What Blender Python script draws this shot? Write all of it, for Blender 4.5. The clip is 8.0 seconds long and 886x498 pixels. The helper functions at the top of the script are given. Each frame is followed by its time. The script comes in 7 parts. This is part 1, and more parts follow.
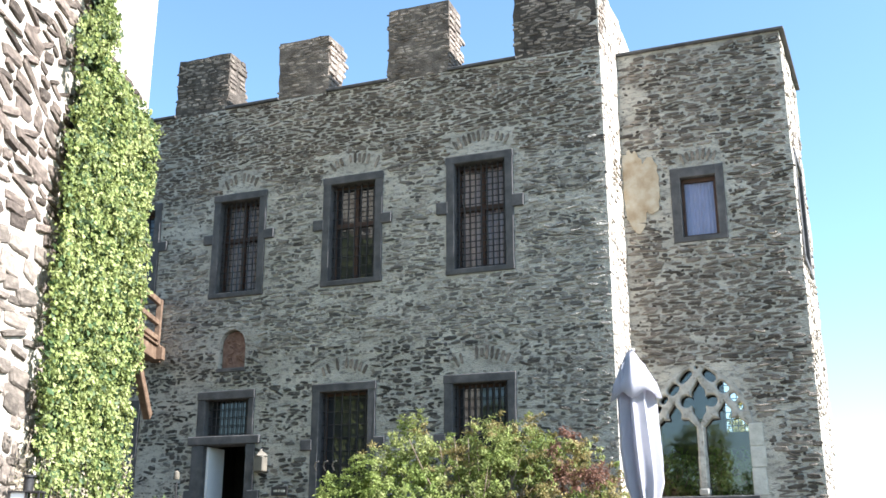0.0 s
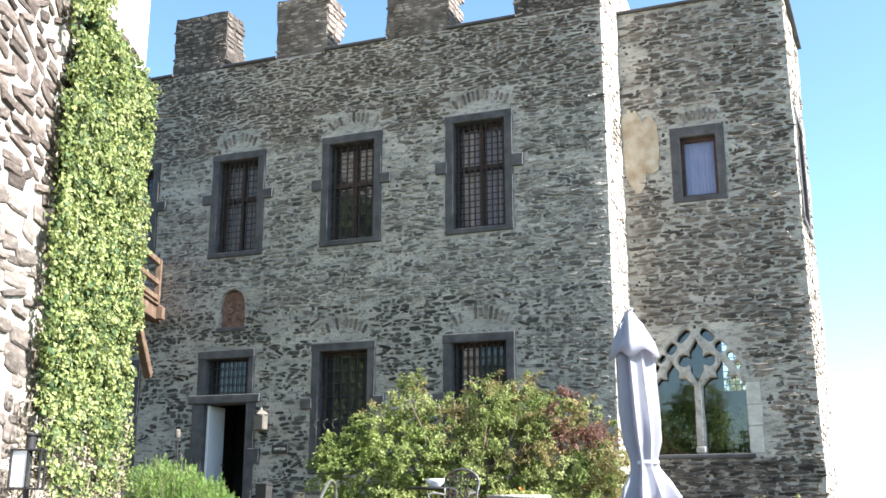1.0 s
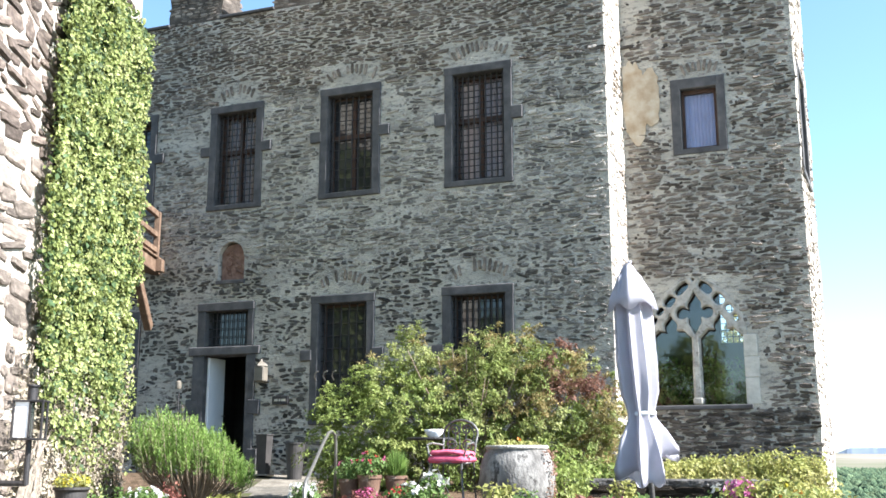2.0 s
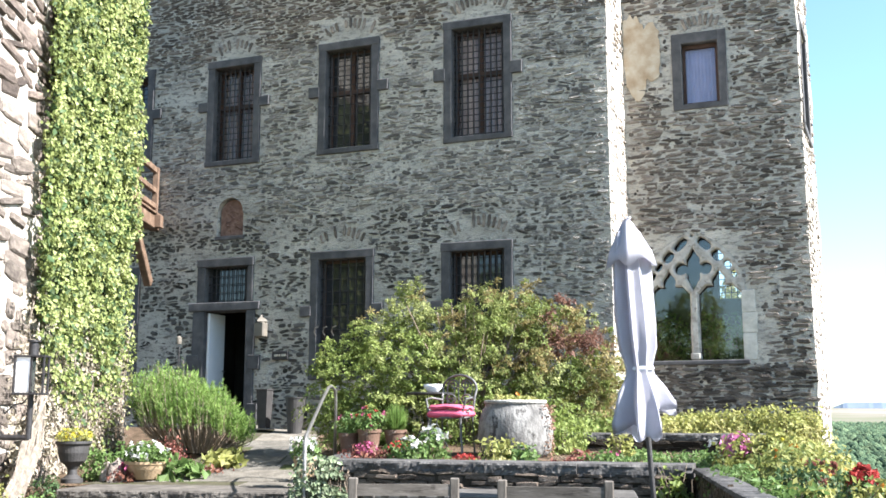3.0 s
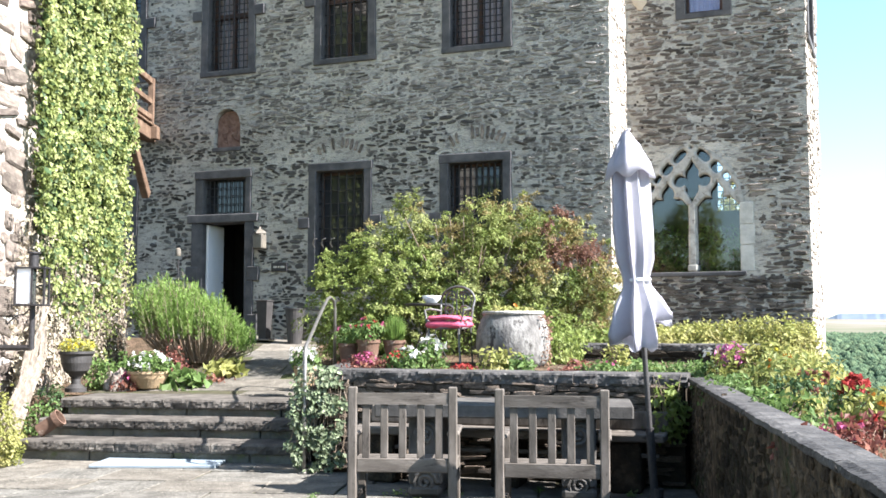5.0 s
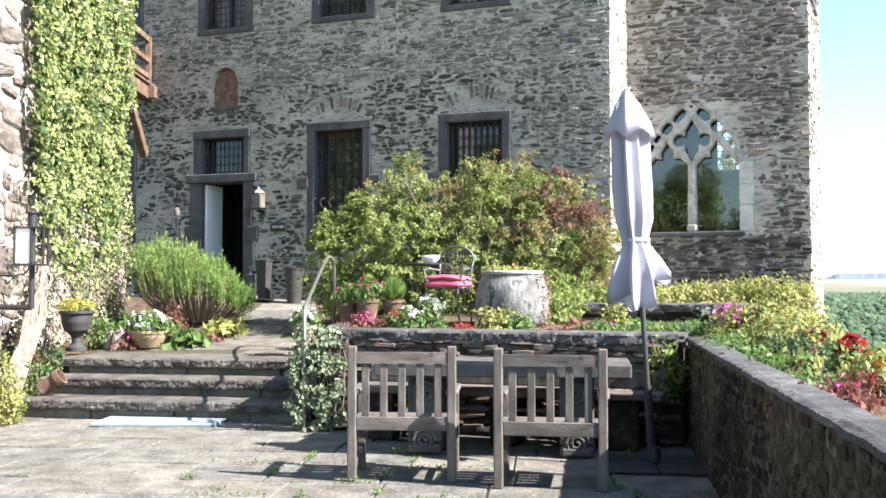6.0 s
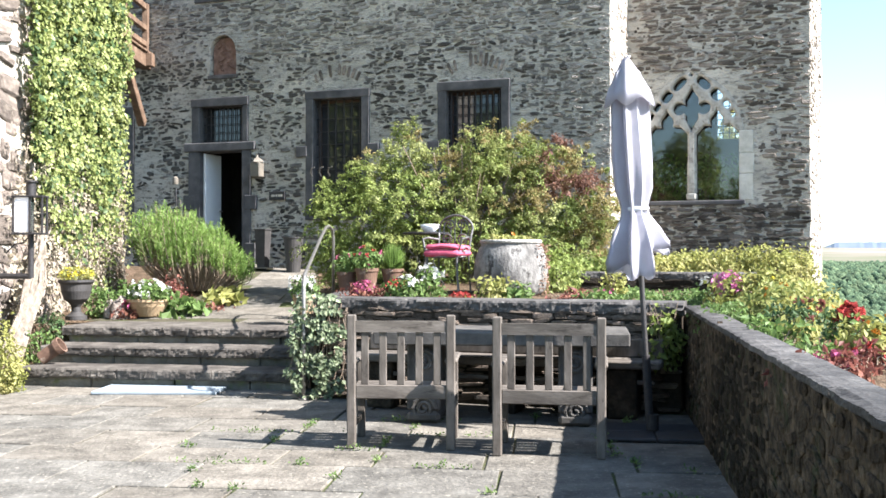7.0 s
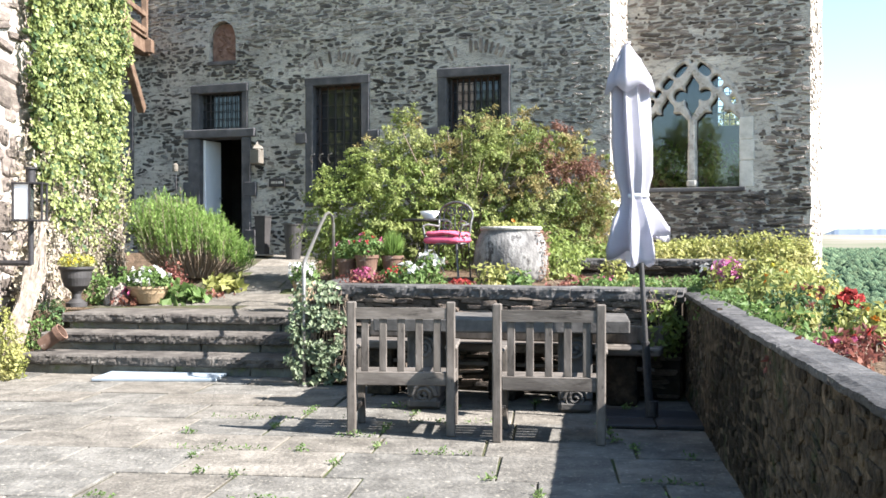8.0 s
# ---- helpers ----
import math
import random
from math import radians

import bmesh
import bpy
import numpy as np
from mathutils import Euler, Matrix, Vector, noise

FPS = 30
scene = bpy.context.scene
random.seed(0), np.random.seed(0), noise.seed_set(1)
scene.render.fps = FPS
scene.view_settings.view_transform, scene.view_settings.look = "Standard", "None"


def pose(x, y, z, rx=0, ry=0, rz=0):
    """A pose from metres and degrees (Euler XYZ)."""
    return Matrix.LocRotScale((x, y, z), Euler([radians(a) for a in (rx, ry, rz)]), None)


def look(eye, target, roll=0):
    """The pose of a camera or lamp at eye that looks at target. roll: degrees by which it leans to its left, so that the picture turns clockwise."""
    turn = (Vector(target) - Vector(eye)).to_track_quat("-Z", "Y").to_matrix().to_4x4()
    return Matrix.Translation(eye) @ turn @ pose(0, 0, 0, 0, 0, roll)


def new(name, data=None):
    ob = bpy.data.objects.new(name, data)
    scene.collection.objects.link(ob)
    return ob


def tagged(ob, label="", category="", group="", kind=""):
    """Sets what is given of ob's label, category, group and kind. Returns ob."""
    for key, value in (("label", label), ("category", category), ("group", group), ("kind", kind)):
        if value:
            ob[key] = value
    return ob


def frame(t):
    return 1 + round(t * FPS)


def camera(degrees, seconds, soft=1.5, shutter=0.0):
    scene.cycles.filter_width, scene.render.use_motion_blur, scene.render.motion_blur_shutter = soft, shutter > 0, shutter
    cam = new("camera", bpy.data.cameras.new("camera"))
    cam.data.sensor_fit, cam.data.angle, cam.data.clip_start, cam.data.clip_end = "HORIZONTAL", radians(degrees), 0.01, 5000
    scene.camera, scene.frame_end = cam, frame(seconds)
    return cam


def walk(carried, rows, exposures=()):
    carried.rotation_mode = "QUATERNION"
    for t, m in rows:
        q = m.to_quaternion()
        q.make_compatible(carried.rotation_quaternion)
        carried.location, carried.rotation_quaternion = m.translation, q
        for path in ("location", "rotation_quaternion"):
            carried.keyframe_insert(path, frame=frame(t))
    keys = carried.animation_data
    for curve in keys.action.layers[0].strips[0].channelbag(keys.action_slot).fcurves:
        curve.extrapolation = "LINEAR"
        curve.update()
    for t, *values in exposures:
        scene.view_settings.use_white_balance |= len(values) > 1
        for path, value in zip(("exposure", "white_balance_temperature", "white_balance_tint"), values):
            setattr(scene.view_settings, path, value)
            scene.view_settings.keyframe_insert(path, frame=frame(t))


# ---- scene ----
EYE = 1.40
cam = camera(47.07, 8.0, soft=1.6)
# seconds, yaw, pitch: the camera stands on one spot and tilts down
ROWS = [
    (0.0, 0.36, 16.72), (0.5, 0.34, 15.61), (1.0, 0.31, 14.46), (1.5, 0.28, 13.08),
    (3.0, 0.20, 9.31), (3.5, 0.17, 7.93), (4.0, 0.13, 6.66), (4.5, 0.12, 5.51),
    (6.0, 0.05, 2.09), (6.5, 0.02, 1.10), (7.0, 0.0, 0.34), (7.5, -0.01, -0.21), (8.0, 0.0, -0.40),
]
walk(cam, [(t, pose(0, 0, EYE, 90 + pitch, 0, yaw)) for t, yaw, pitch in ROWS],
     exposures=[(0.0, 2.10, 6140, 10), (4.0, 2.17, 6240, 12), (8.0, 2.18, 6320, 13)])

# ---- light ----
SUN = Vector((1.06, -0.40, 1.0)).normalized()
world = bpy.data.worlds.new("world")
scene.world = world
world.use_nodes = True
wn = world.node_tree.nodes
sky = wn.new("ShaderNodeTexSky")
sky.sky_type = "NISHITA"
sky.sun_disc = False
sky.sun_elevation = math.asin(SUN.z)
sky.sun_rotation = math.atan2(SUN.x, SUN.y)
sky.air_density, sky.dust_density, sky.ozone_density = 1.0, 0.6, 0.8
wn["Background"].inputs["Strength"].default_value = 0.08
tint = wn.new("ShaderNodeMix")
tint.data_type, tint.blend_type = "RGBA", "MULTIPLY"
tint.inputs["Factor"].default_value, tint.inputs["B"].default_value = 1.0, (0.87, 1.0, 1.0, 1)
world.node_tree.links.new(sky.outputs[0], tint.inputs["A"])
world.node_tree.links.new(tint.outputs["Result"], wn["Background"].inputs["Color"])
lamp = bpy.data.lights.new("sun", "SUN")
lamp.energy, lamp.angle, lamp.color = 5.0, radians(0.6), (1.0, 0.965, 0.91)
sun = new("sun", lamp)
sun.matrix_world = look((0, 0, 30), Vector((0, 0, 30)) - SUN)


# ---- materials ----
def material(name, colors, scale=6.0, rough=0.85, bump=0.3, bump_scale=40.0, metal=0.0, island=0.0, per_object=0.0,
             spots=None, spec=0.3, stretch=(1, 1, 1), translucent=0.0, distance=0.02, second=None):
    """Colours blended by noise at two sizes; island / per_object: how much brightness varies from piece to piece; spots: (colour, scale, amount)."""
    m = bpy.data.materials.new(name)
    m.use_nodes = True
    n, l = m.node_tree.nodes, m.node_tree.links
    b = n["Principled BSDF"]
    tc = n.new("ShaderNodeTexCoord")
    mp = n.new("ShaderNodeMapping")
    mp.inputs["Scale"].default_value = stretch
    l.new(tc.outputs["Object"], mp.inputs["Vector"])
    big = n.new("ShaderNodeTexNoise")
    big.inputs["Scale"].default_value, big.inputs["Detail"].default_value, big.inputs["Roughness"].default_value = scale, 6, 0.62
    l.new(mp.outputs[0], big.inputs["Vector"])
    ramp = n.new("ShaderNodeValToRGB")
    for i in range(len(colors) - 2):
        ramp.color_ramp.elements.new(0.5)
    for i, c in enumerate(colors):
        e = ramp.color_ramp.elements[i]
        e.position, e.color = 0.32 + 0.36 * i / max(1, len(colors) - 1), (*c, 1)
    l.new(big.outputs["Fac"], ramp.inputs["Fac"])
    out = ramp.outputs["Color"]
    if second:
        # some pieces are of another stone
        oi = n.new("ShaderNodeObjectInfo")
        wh = n.new("ShaderNodeTexWhiteNoise")
        wh.noise_dimensions = "1D"
        l.new(oi.outputs["Random"], wh.inputs["W"])
        sm = n.new("ShaderNodeMapRange")
        sm.inputs["From Min"].default_value, sm.inputs["From Max"].default_value = 0.35, 0.75
        l.new(wh.outputs["Value"], sm.inputs["Value"])
        m2 = n.new("ShaderNodeMix")
        m2.data_type, m2.blend_type = "RGBA", "MULTIPLY"
        l.new(sm.outputs[0], m2.inputs["Factor"])
        l.new(out, m2.inputs["A"])
        m2.inputs["B"].default_value = (*second, 1)
        out = m2.outputs["Result"]
    if spots:
        sp = n.new("ShaderNodeTexNoise")
        sp.inputs["Scale"].default_value, sp.inputs["Detail"].default_value, sp.inputs["Roughness"].default_value = spots[1], 8, 0.7
        l.new(mp.outputs[0], sp.inputs["Vector"])
        sr = n.new("ShaderNodeMapRange")
        sr.inputs["From Min"].default_value, sr.inputs["From Max"].default_value = 0.62 - spots[2], 0.68 - spots[2] * 0.6
        l.new(sp.outputs["Fac"], sr.inputs["Value"])
        mx = n.new("ShaderNodeMix")
        mx.data_type = "RGBA"
        l.new(sr.outputs[0], mx.inputs["Factor"])
        l.new(out, mx.inputs["A"])
        mx.inputs["B"].default_value = (*spots[0], 1)
        out = mx.outputs["Result"]
    for amount, node, socket in ((island, "ShaderNodeNewGeometry", "Random Per Island"), (per_object, "ShaderNodeObjectInfo", "Random")):
        if amount:
            g = n.new(node)
            mr = n.new("ShaderNodeMapRange")
            mr.inputs["To Min"].default_value, mr.inputs["To Max"].default_value = 1 - amount, 1 + amount
            l.new(g.outputs[socket], mr.inputs["Value"])
            hs = n.new("ShaderNodeHueSaturation")
            l.new(mr.outputs[0], hs.inputs["Value"])
            l.new(out, hs.inputs["Color"])
            out = hs.outputs["Color"]
    l.new(out, b.inputs["Base Color"])
    b.inputs["Roughness"].default_value, b.inputs["Metallic"].default_value = rough, metal
    b.inputs["Specular IOR Level"].default_value = spec
    if bump:
        fine = n.new("ShaderNodeTexNoise")
        fine.inputs["Scale"].default_value, fine.inputs["Detail"].default_value = bump_scale, 5
        l.new(mp.outputs[0], fine.inputs["Vector"])
        bp = n.new("ShaderNodeBump")
        bp.inputs["Strength"].default_value, bp.inputs["Distance"].default_value = bump, distance
        l.new(fine.outputs["Fac"], bp.inputs["Height"])
        l.new(bp.outputs[0], b.inputs["Normal"])
    if translucent:
        tr = n.new("ShaderNodeBsdfTranslucent")
        l.new(out, tr.inputs["Color"])
        ms = n.new("ShaderNodeMixShader")
        ms.inputs[0].default_value = translucent
        l.new(b.outputs[0], ms.inputs[1])
        l.new(tr.outputs[0], ms.inputs[2])
        l.new(ms.outputs[0], n["Material Output"].inputs["Surface"])
    return m


def glass(name, tint, rough=0.03, clear=0.5, ior=1.6):
    m = bpy.data.materials.new(name)
    m.use_nodes = True
    n, l = m.node_tree.nodes, m.node_tree.links
    n.remove(n["Principled BSDF"])
    t, g, mix, fr = (n.new(k) for k in ("ShaderNodeBsdfTransparent", "ShaderNodeBsdfGlossy", "ShaderNodeMixShader", "ShaderNodeFresnel"))
    t.inputs[0].default_value = (*[clear * c for c in tint], 1)
    g.inputs["Roughness"].default_value = rough
    fr.inputs["IOR"].default_value = ior
    l.new(fr.outputs[0], mix.inputs[0])
    l.new(t.outputs[0], mix.inputs[1])
    l.new(g.outputs[0], mix.inputs[2])
    l.new(mix.outputs[0], n["Material Output"].inputs["Surface"])
    return m


MORTAR = material("mortar", [(0.36, 0.335, 0.295), (0.51, 0.478, 0.42), (0.65, 0.608, 0.535)], 1.1, 0.95, 1.0, 20, spots=((0.23, 0.218, 0.20), 6, 0.12), spec=0.1, distance=0.06, stretch=(1, 1, 2.6))
PLASTER = material("old_plaster", [(0.30, 0.22, 0.14), (0.42, 0.345, 0.255), (0.50, 0.45, 0.37)], 3.2, 0.95, 0.4, 18, spec=0.1)
SLATE = material("slate_stone", [(0.085, 0.078, 0.072), (0.165, 0.152, 0.137), (0.32, 0.292, 0.256)], 3, 0.85, 0.8, 30, island=0.6, per_object=0.6, spec=0.2, distance=0.03)
TOPSLATE = material("weathered_brown_slate", [(0.085, 0.070, 0.058), (0.150, 0.126, 0.106), (0.25, 0.215, 0.182)], 3, 0.85, 0.8, 30, island=0.5, per_object=0.5, spec=0.2, distance=0.03)
WINGSLATE = material("dark_slate_stone", [(0.085, 0.073, 0.064), (0.165, 0.142, 0.122), (0.30, 0.258, 0.220)], 3, 0.85, 0.8, 30, island=0.6, per_object=0.6, spec=0.2, distance=0.03)
SUNLITSTONE = material("sunlit_rubble_stone", [(0.22, 0.185, 0.16), (0.34, 0.295, 0.255), (0.46, 0.41, 0.36)], 3, 0.85, 0.8, 25, island=0.35, per_object=0.35, spec=0.2, distance=0.03)
WARMSTONE = material("rubble_stone", [(0.125, 0.102, 0.088), (0.21, 0.174, 0.148), (0.34, 0.288, 0.240)], 3, 0.85, 0.8, 25, island=0.45, per_object=0.45, spec=0.2, distance=0.03)
BROWNRUBBLE = material("brown_rubble_stone", [(0.075, 0.058, 0.050), (0.135, 0.106, 0.090), (0.23, 0.185, 0.152)], 3, 0.85, 0.8, 25, island=0.45, per_object=0.45, spec=0.2, distance=0.03)
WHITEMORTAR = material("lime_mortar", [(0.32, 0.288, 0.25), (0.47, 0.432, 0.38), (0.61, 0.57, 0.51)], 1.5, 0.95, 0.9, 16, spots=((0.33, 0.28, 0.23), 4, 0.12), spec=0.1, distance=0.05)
LEDGESTONE = material("ledge_slate", [(0.075, 0.058, 0.045), (0.14, 0.107, 0.082), (0.26, 0.205, 0.160)], 6, 0.8, 0.8, 30, island=0.55, per_object=0.55, spec=0.3, distance=0.03)
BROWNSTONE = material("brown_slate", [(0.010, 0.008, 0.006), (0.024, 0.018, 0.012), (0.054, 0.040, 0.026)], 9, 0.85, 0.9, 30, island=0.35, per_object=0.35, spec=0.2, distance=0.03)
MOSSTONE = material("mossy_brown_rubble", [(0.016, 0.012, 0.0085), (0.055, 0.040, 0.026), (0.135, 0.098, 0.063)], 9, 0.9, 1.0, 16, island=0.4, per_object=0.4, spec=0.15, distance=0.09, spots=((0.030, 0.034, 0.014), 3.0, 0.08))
DARKJOINT = material("earthy_joint", [(0.022, 0.018, 0.014), (0.05, 0.04, 0.029)], 9, 0.95, 0.8, 30, spec=0.1)
BASALT = material("basalt_frame", [(0.048, 0.047, 0.05), (0.075, 0.073, 0.075), (0.105, 0.10, 0.10)], 5, 0.8, 0.35, 50, spec=0.25, island=0.12)
CAPSTONE = material("slate_cap", [(0.028, 0.026, 0.025), (0.058, 0.054, 0.051), (0.105, 0.099, 0.092)], 5, 0.75, 0.6, 35, island=0.25, per_object=0.25, spec=0.35, spots=((0.18, 0.17, 0.152), 14, 0.015))
FLAG = material("flagstone", [(0.080, 0.071, 0.059), (0.138, 0.123, 0.102), (0.200, 0.180, 0.150)], 3.6, 0.85, 0.9, 26, per_object=0.14, spec=0.25, spots=((0.27, 0.25, 0.205), 22, 0.05), second=(0.85, 0.89, 0.935))
JOINT = material("mossy_joint", [(0.050, 0.044, 0.030), (0.095, 0.085, 0.058)], 6, 0.95, 0.8, 40, spec=0.1, spots=((0.060, 0.072, 0.028), 2.2, 0.14))
STEPSTONE = material("step_stone", [(0.070, 0.066, 0.055), (0.120, 0.113, 0.094), (0.180, 0.170, 0.142)], 3, 0.85, 0.7, 25, island=0.15, per_object=0.15, spec=0.25, spots=((0.10, 0.11, 0.06), 5, 0.06))
TREADSTONE = material("hewn_tread_stone", [(0.046, 0.040, 0.035), (0.088, 0.078, 0.068), (0.145, 0.130, 0.112)], 4, 0.85, 0.7, 25, per_object=0.12, spec=0.25, spots=((0.028, 0.024, 0.020), 12, 0.05))
TRACERY = material("pale_tracery_stone", [(0.24, 0.225, 0.20), (0.38, 0.36, 0.325), (0.50, 0.475, 0.43)], 7, 0.88, 0.6, 40, spec=0.2, spots=((0.20, 0.185, 0.16), 9, 0.06))
JAMBSTONE = material("cream_jamb_stone", [(0.38, 0.36, 0.32), (0.50, 0.48, 0.43), (0.60, 0.575, 0.52)], 5, 0.88, 0.5, 40, spec=0.2)
SOIL = material("soil", [(0.05, 0.035, 0.022), (0.10, 0.07, 0.045), (0.15, 0.10, 0.07)], 6, 0.95, 1.0, 25, spec=0.1, distance=0.05)
GRASSLAND = material("hill_ground", [(0.08, 0.11, 0.05), (0.16, 0.15, 0.11), (0.26, 0.215, 0.195)], 0.002, 0.95, 0, spec=0.05)
FARWOOD = material("far_haze_blue_woods", [(0.12, 0.15, 0.19), (0.17, 0.20, 0.245)], 0.01, 0.95, 0.3, 0.05, spec=0.0)
FOREST = material("forest_leaves", [(0.034, 0.060, 0.038), (0.070, 0.108, 0.060), (0.122, 0.156, 0.085)], 0.35, 0.9, 1.0, 1.6, island=0.3, spec=0.1, distance=1.0)

IRON = material("black_iron", [(0.02, 0.02, 0.022), (0.05, 0.045, 0.045)], 20, 0.55, 0.2, 60, metal=0.3, spec=0.4)
GREYIRON = material("grey_wrought_iron", [(0.09, 0.088, 0.085), (0.16, 0.155, 0.15)], 20, 0.5, 0.2, 60, metal=0.5, spec=0.4)
RUSTWOOD = material("brown_window_wood", [(0.055, 0.03, 0.022), (0.09, 0.05, 0.035)], 8, 0.7, 0.2, 40)
TIMBER = material("balcony_timber", [(0.075, 0.047, 0.031), (0.13, 0.083, 0.055), (0.20, 0.138, 0.095)], 5, 0.75, 0.4, 40, stretch=(1, 1, 1), island=0.15)
TEAK = material("weathered_teak", [(0.065, 0.054, 0.046), (0.11, 0.095, 0.08), (0.17, 0.148, 0.128)], 7, 0.8, 0.15, 60, per_object=0.12, spots=((0.05, 0.042, 0.035), 9, 0.06), spec=0.25, stretch=(1.6, 1.6, 0.5))
TEAKLONG = material("weathered_teak_rail", [(0.065, 0.054, 0.046), (0.11, 0.095, 0.08), (0.17, 0.148, 0.128)], 7, 0.8, 0.15, 60, per_object=0.12, spots=((0.05, 0.042, 0.035), 9, 0.06), spec=0.25, stretch=(0.4, 1.8, 1.8))
TABLESTONE = material("table_stone", [(0.048, 0.044, 0.040), (0.080, 0.074, 0.067), (0.12, 0.111, 0.10)], 5, 0.75, 0.2, 60, spec=0.3)
CLOTH = material("umbrella_cloth", [(0.58, 0.565, 0.62), (0.64, 0.625, 0.68)], 5, 0.9, 0.06, 40, spec=0.15, translucent=0.12)
STEEL = material("galvanised_steel", [(0.19, 0.18, 0.165), (0.29, 0.275, 0.255)], 12, 0.45, 0.1, 60, metal=0.8, spec=0.5)
DARKSTEEL = material("dark_grey_metal", [(0.030, 0.028, 0.027), (0.052, 0.048, 0.046)], 8, 0.6, 0.15, 50, metal=0.0, spec=0.4)
TERRACOTTA = material("terracotta", [(0.10, 0.058, 0.04), (0.16, 0.095, 0.067)], 8, 0.85, 0.3, 40, spots=((0.27, 0.21, 0.165), 9, 0.05))
BUFFCLAY = material("buff_clay", [(0.27, 0.19, 0.11), (0.36, 0.26, 0.16)], 8, 0.85, 0.3, 40)
URNSTONE = material("lichened_stone", [(0.07, 0.066, 0.062), (0.16, 0.152, 0.143), (0.36, 0.35, 0.325)], 5.0, 0.9, 0.6, 30, spots=((0.055, 0.05, 0.047), 5.0, 0.07), stretch=(1, 1, 0.65))
REDSTONE = material("red_sandstone", [(0.14, 0.078, 0.058), (0.22, 0.13, 0.10), (0.30, 0.20, 0.155)], 9, 0.9, 0.5, 40)
WHITEPAINT = material("white_paint", [(0.72, 0.73, 0.75), (0.80, 0.80, 0.82)], 3, 0.55, 0.1, 50)
PALEBLUE = material("pale_blue_board", [(0.22, 0.26, 0.29), (0.29, 0.33, 0.36)], 4, 0.5, 0.1, 50)
PINK = material("pink_cushion", [(0.46, 0.07, 0.13), (0.58, 0.13, 0.20)], 10, 0.9, 0.3, 90)
CREAM = material("cream_lamp", [(0.11, 0.098, 0.08), (0.16, 0.14, 0.112)], 8, 0.6, 0.2, 40)
CURTAIN = material("net_curtain", [(0.42, 0.36, 0.32), (0.56, 0.48, 0.43)], 6, 0.95, 0.3, 30, stretch=(8, 1, 0.5))
SKYCURTAIN = material("sky_tinted_curtain", [(0.43, 0.45, 0.60), (0.52, 0.54, 0.70)], 5, 0.9, 0.2, 40)
BARK = material("bark", [(0.12, 0.09, 0.065), (0.22, 0.17, 0.125), (0.32, 0.26, 0.20)], 9, 0.9, 0.8, 40)
DRIFT = material("dry_grey_wood", [(0.09, 0.075, 0.06), (0.18, 0.15, 0.12), (0.30, 0.255, 0.21)], 9, 0.9, 0.8, 40)
LETTER = material("faded_lettering", [(0.35, 0.33, 0.28), (0.42, 0.40, 0.35)], 9, 0.8, 0.1, 40)
PANE = glass("window_glass", (1.0, 0.98, 1.0), 0.02, 0.95, 1.38)
DIMPANE = glass("dim_glass", (1.0, 1.0, 0.99), 0.02, 0.98, 1.75)
UNLITROOM = material("unlit_room_shade", [(0.05, 0.047, 0.046), (0.08, 0.074, 0.07)], 2, 0.95, 0.2, 20, spec=0.1)
DARKPANE = material("dark_window_glass", [(0.025, 0.026, 0.028), (0.045, 0.045, 0.048)], 2, 0.03, 0.04, 3, spec=0.7)
CLEAR = glass("clear_glass", (1, 1, 1), 0.02, 0.92)


def leaf_mat(name, cols, spread=0.3, trans=0.42, scale=1.6):
    return material(name, cols, scale, 0.55, 0, island=spread, spec=0.25, translucent=trans)


IVY_G = leaf_mat("ivy_leaves", [(0.128, 0.165, 0.052), (0.275, 0.318, 0.112), (0.450, 0.470, 0.215)], 0.4, scale=3.0)
DRYLEAF = leaf_mat("dry_pale_leaves", [(0.20, 0.165, 0.115), (0.30, 0.26, 0.19), (0.40, 0.36, 0.28)], 0.3, 0.2)
IVY_U = leaf_mat("ivy_gap_shade", [(0.024, 0.042, 0.016), (0.045, 0.070, 0.026), (0.080, 0.105, 0.045)], 0.3, 0.2)
IVY_V = leaf_mat("variegated_ivy_leaves", [(0.065, 0.095, 0.046), (0.145, 0.180, 0.100), (0.285, 0.312, 0.210)], 0.5, 0.2, 20.0)
IVY_D = leaf_mat("dark_ivy_leaves", [(0.036, 0.072, 0.026), (0.072, 0.120, 0.048), (0.192, 0.228, 0.132)])
SHRUB_G = leaf_mat("shrub_green_leaves", [(0.105, 0.145, 0.035), (0.195, 0.245, 0.066), (0.320, 0.350, 0.120)])
SHRUB_O = leaf_mat("shrub_olive_leaves", [(0.140, 0.120, 0.042), (0.235, 0.192, 0.078), (0.345, 0.275, 0.125)])
SHRUB_L = leaf_mat("shrub_pale_green_leaves", [(0.130, 0.158, 0.044), (0.218, 0.248, 0.080), (0.335, 0.350, 0.150)])
SHRUB_R = leaf_mat("shrub_reddish_leaves", [(0.135, 0.066, 0.052), (0.220, 0.118, 0.085), (0.320, 0.205, 0.130)])
ROSEMARY = leaf_mat("bright_needles", [(0.100, 0.165, 0.040), (0.185, 0.285, 0.070), (0.305, 0.405, 0.125)], scale=3.0)
YELLOWG = leaf_mat("yellow_green_leaves", [(0.176, 0.205, 0.048), (0.303, 0.303, 0.098), (0.439, 0.391, 0.176)])
HERB_G = leaf_mat("herb_leaves", [(0.062, 0.112, 0.032), (0.125, 0.195, 0.058), (0.220, 0.290, 0.110)])
RUSSET = leaf_mat("russet_leaves", [(0.12, 0.045, 0.035), (0.20, 0.075, 0.06), (0.28, 0.15, 0.09)])
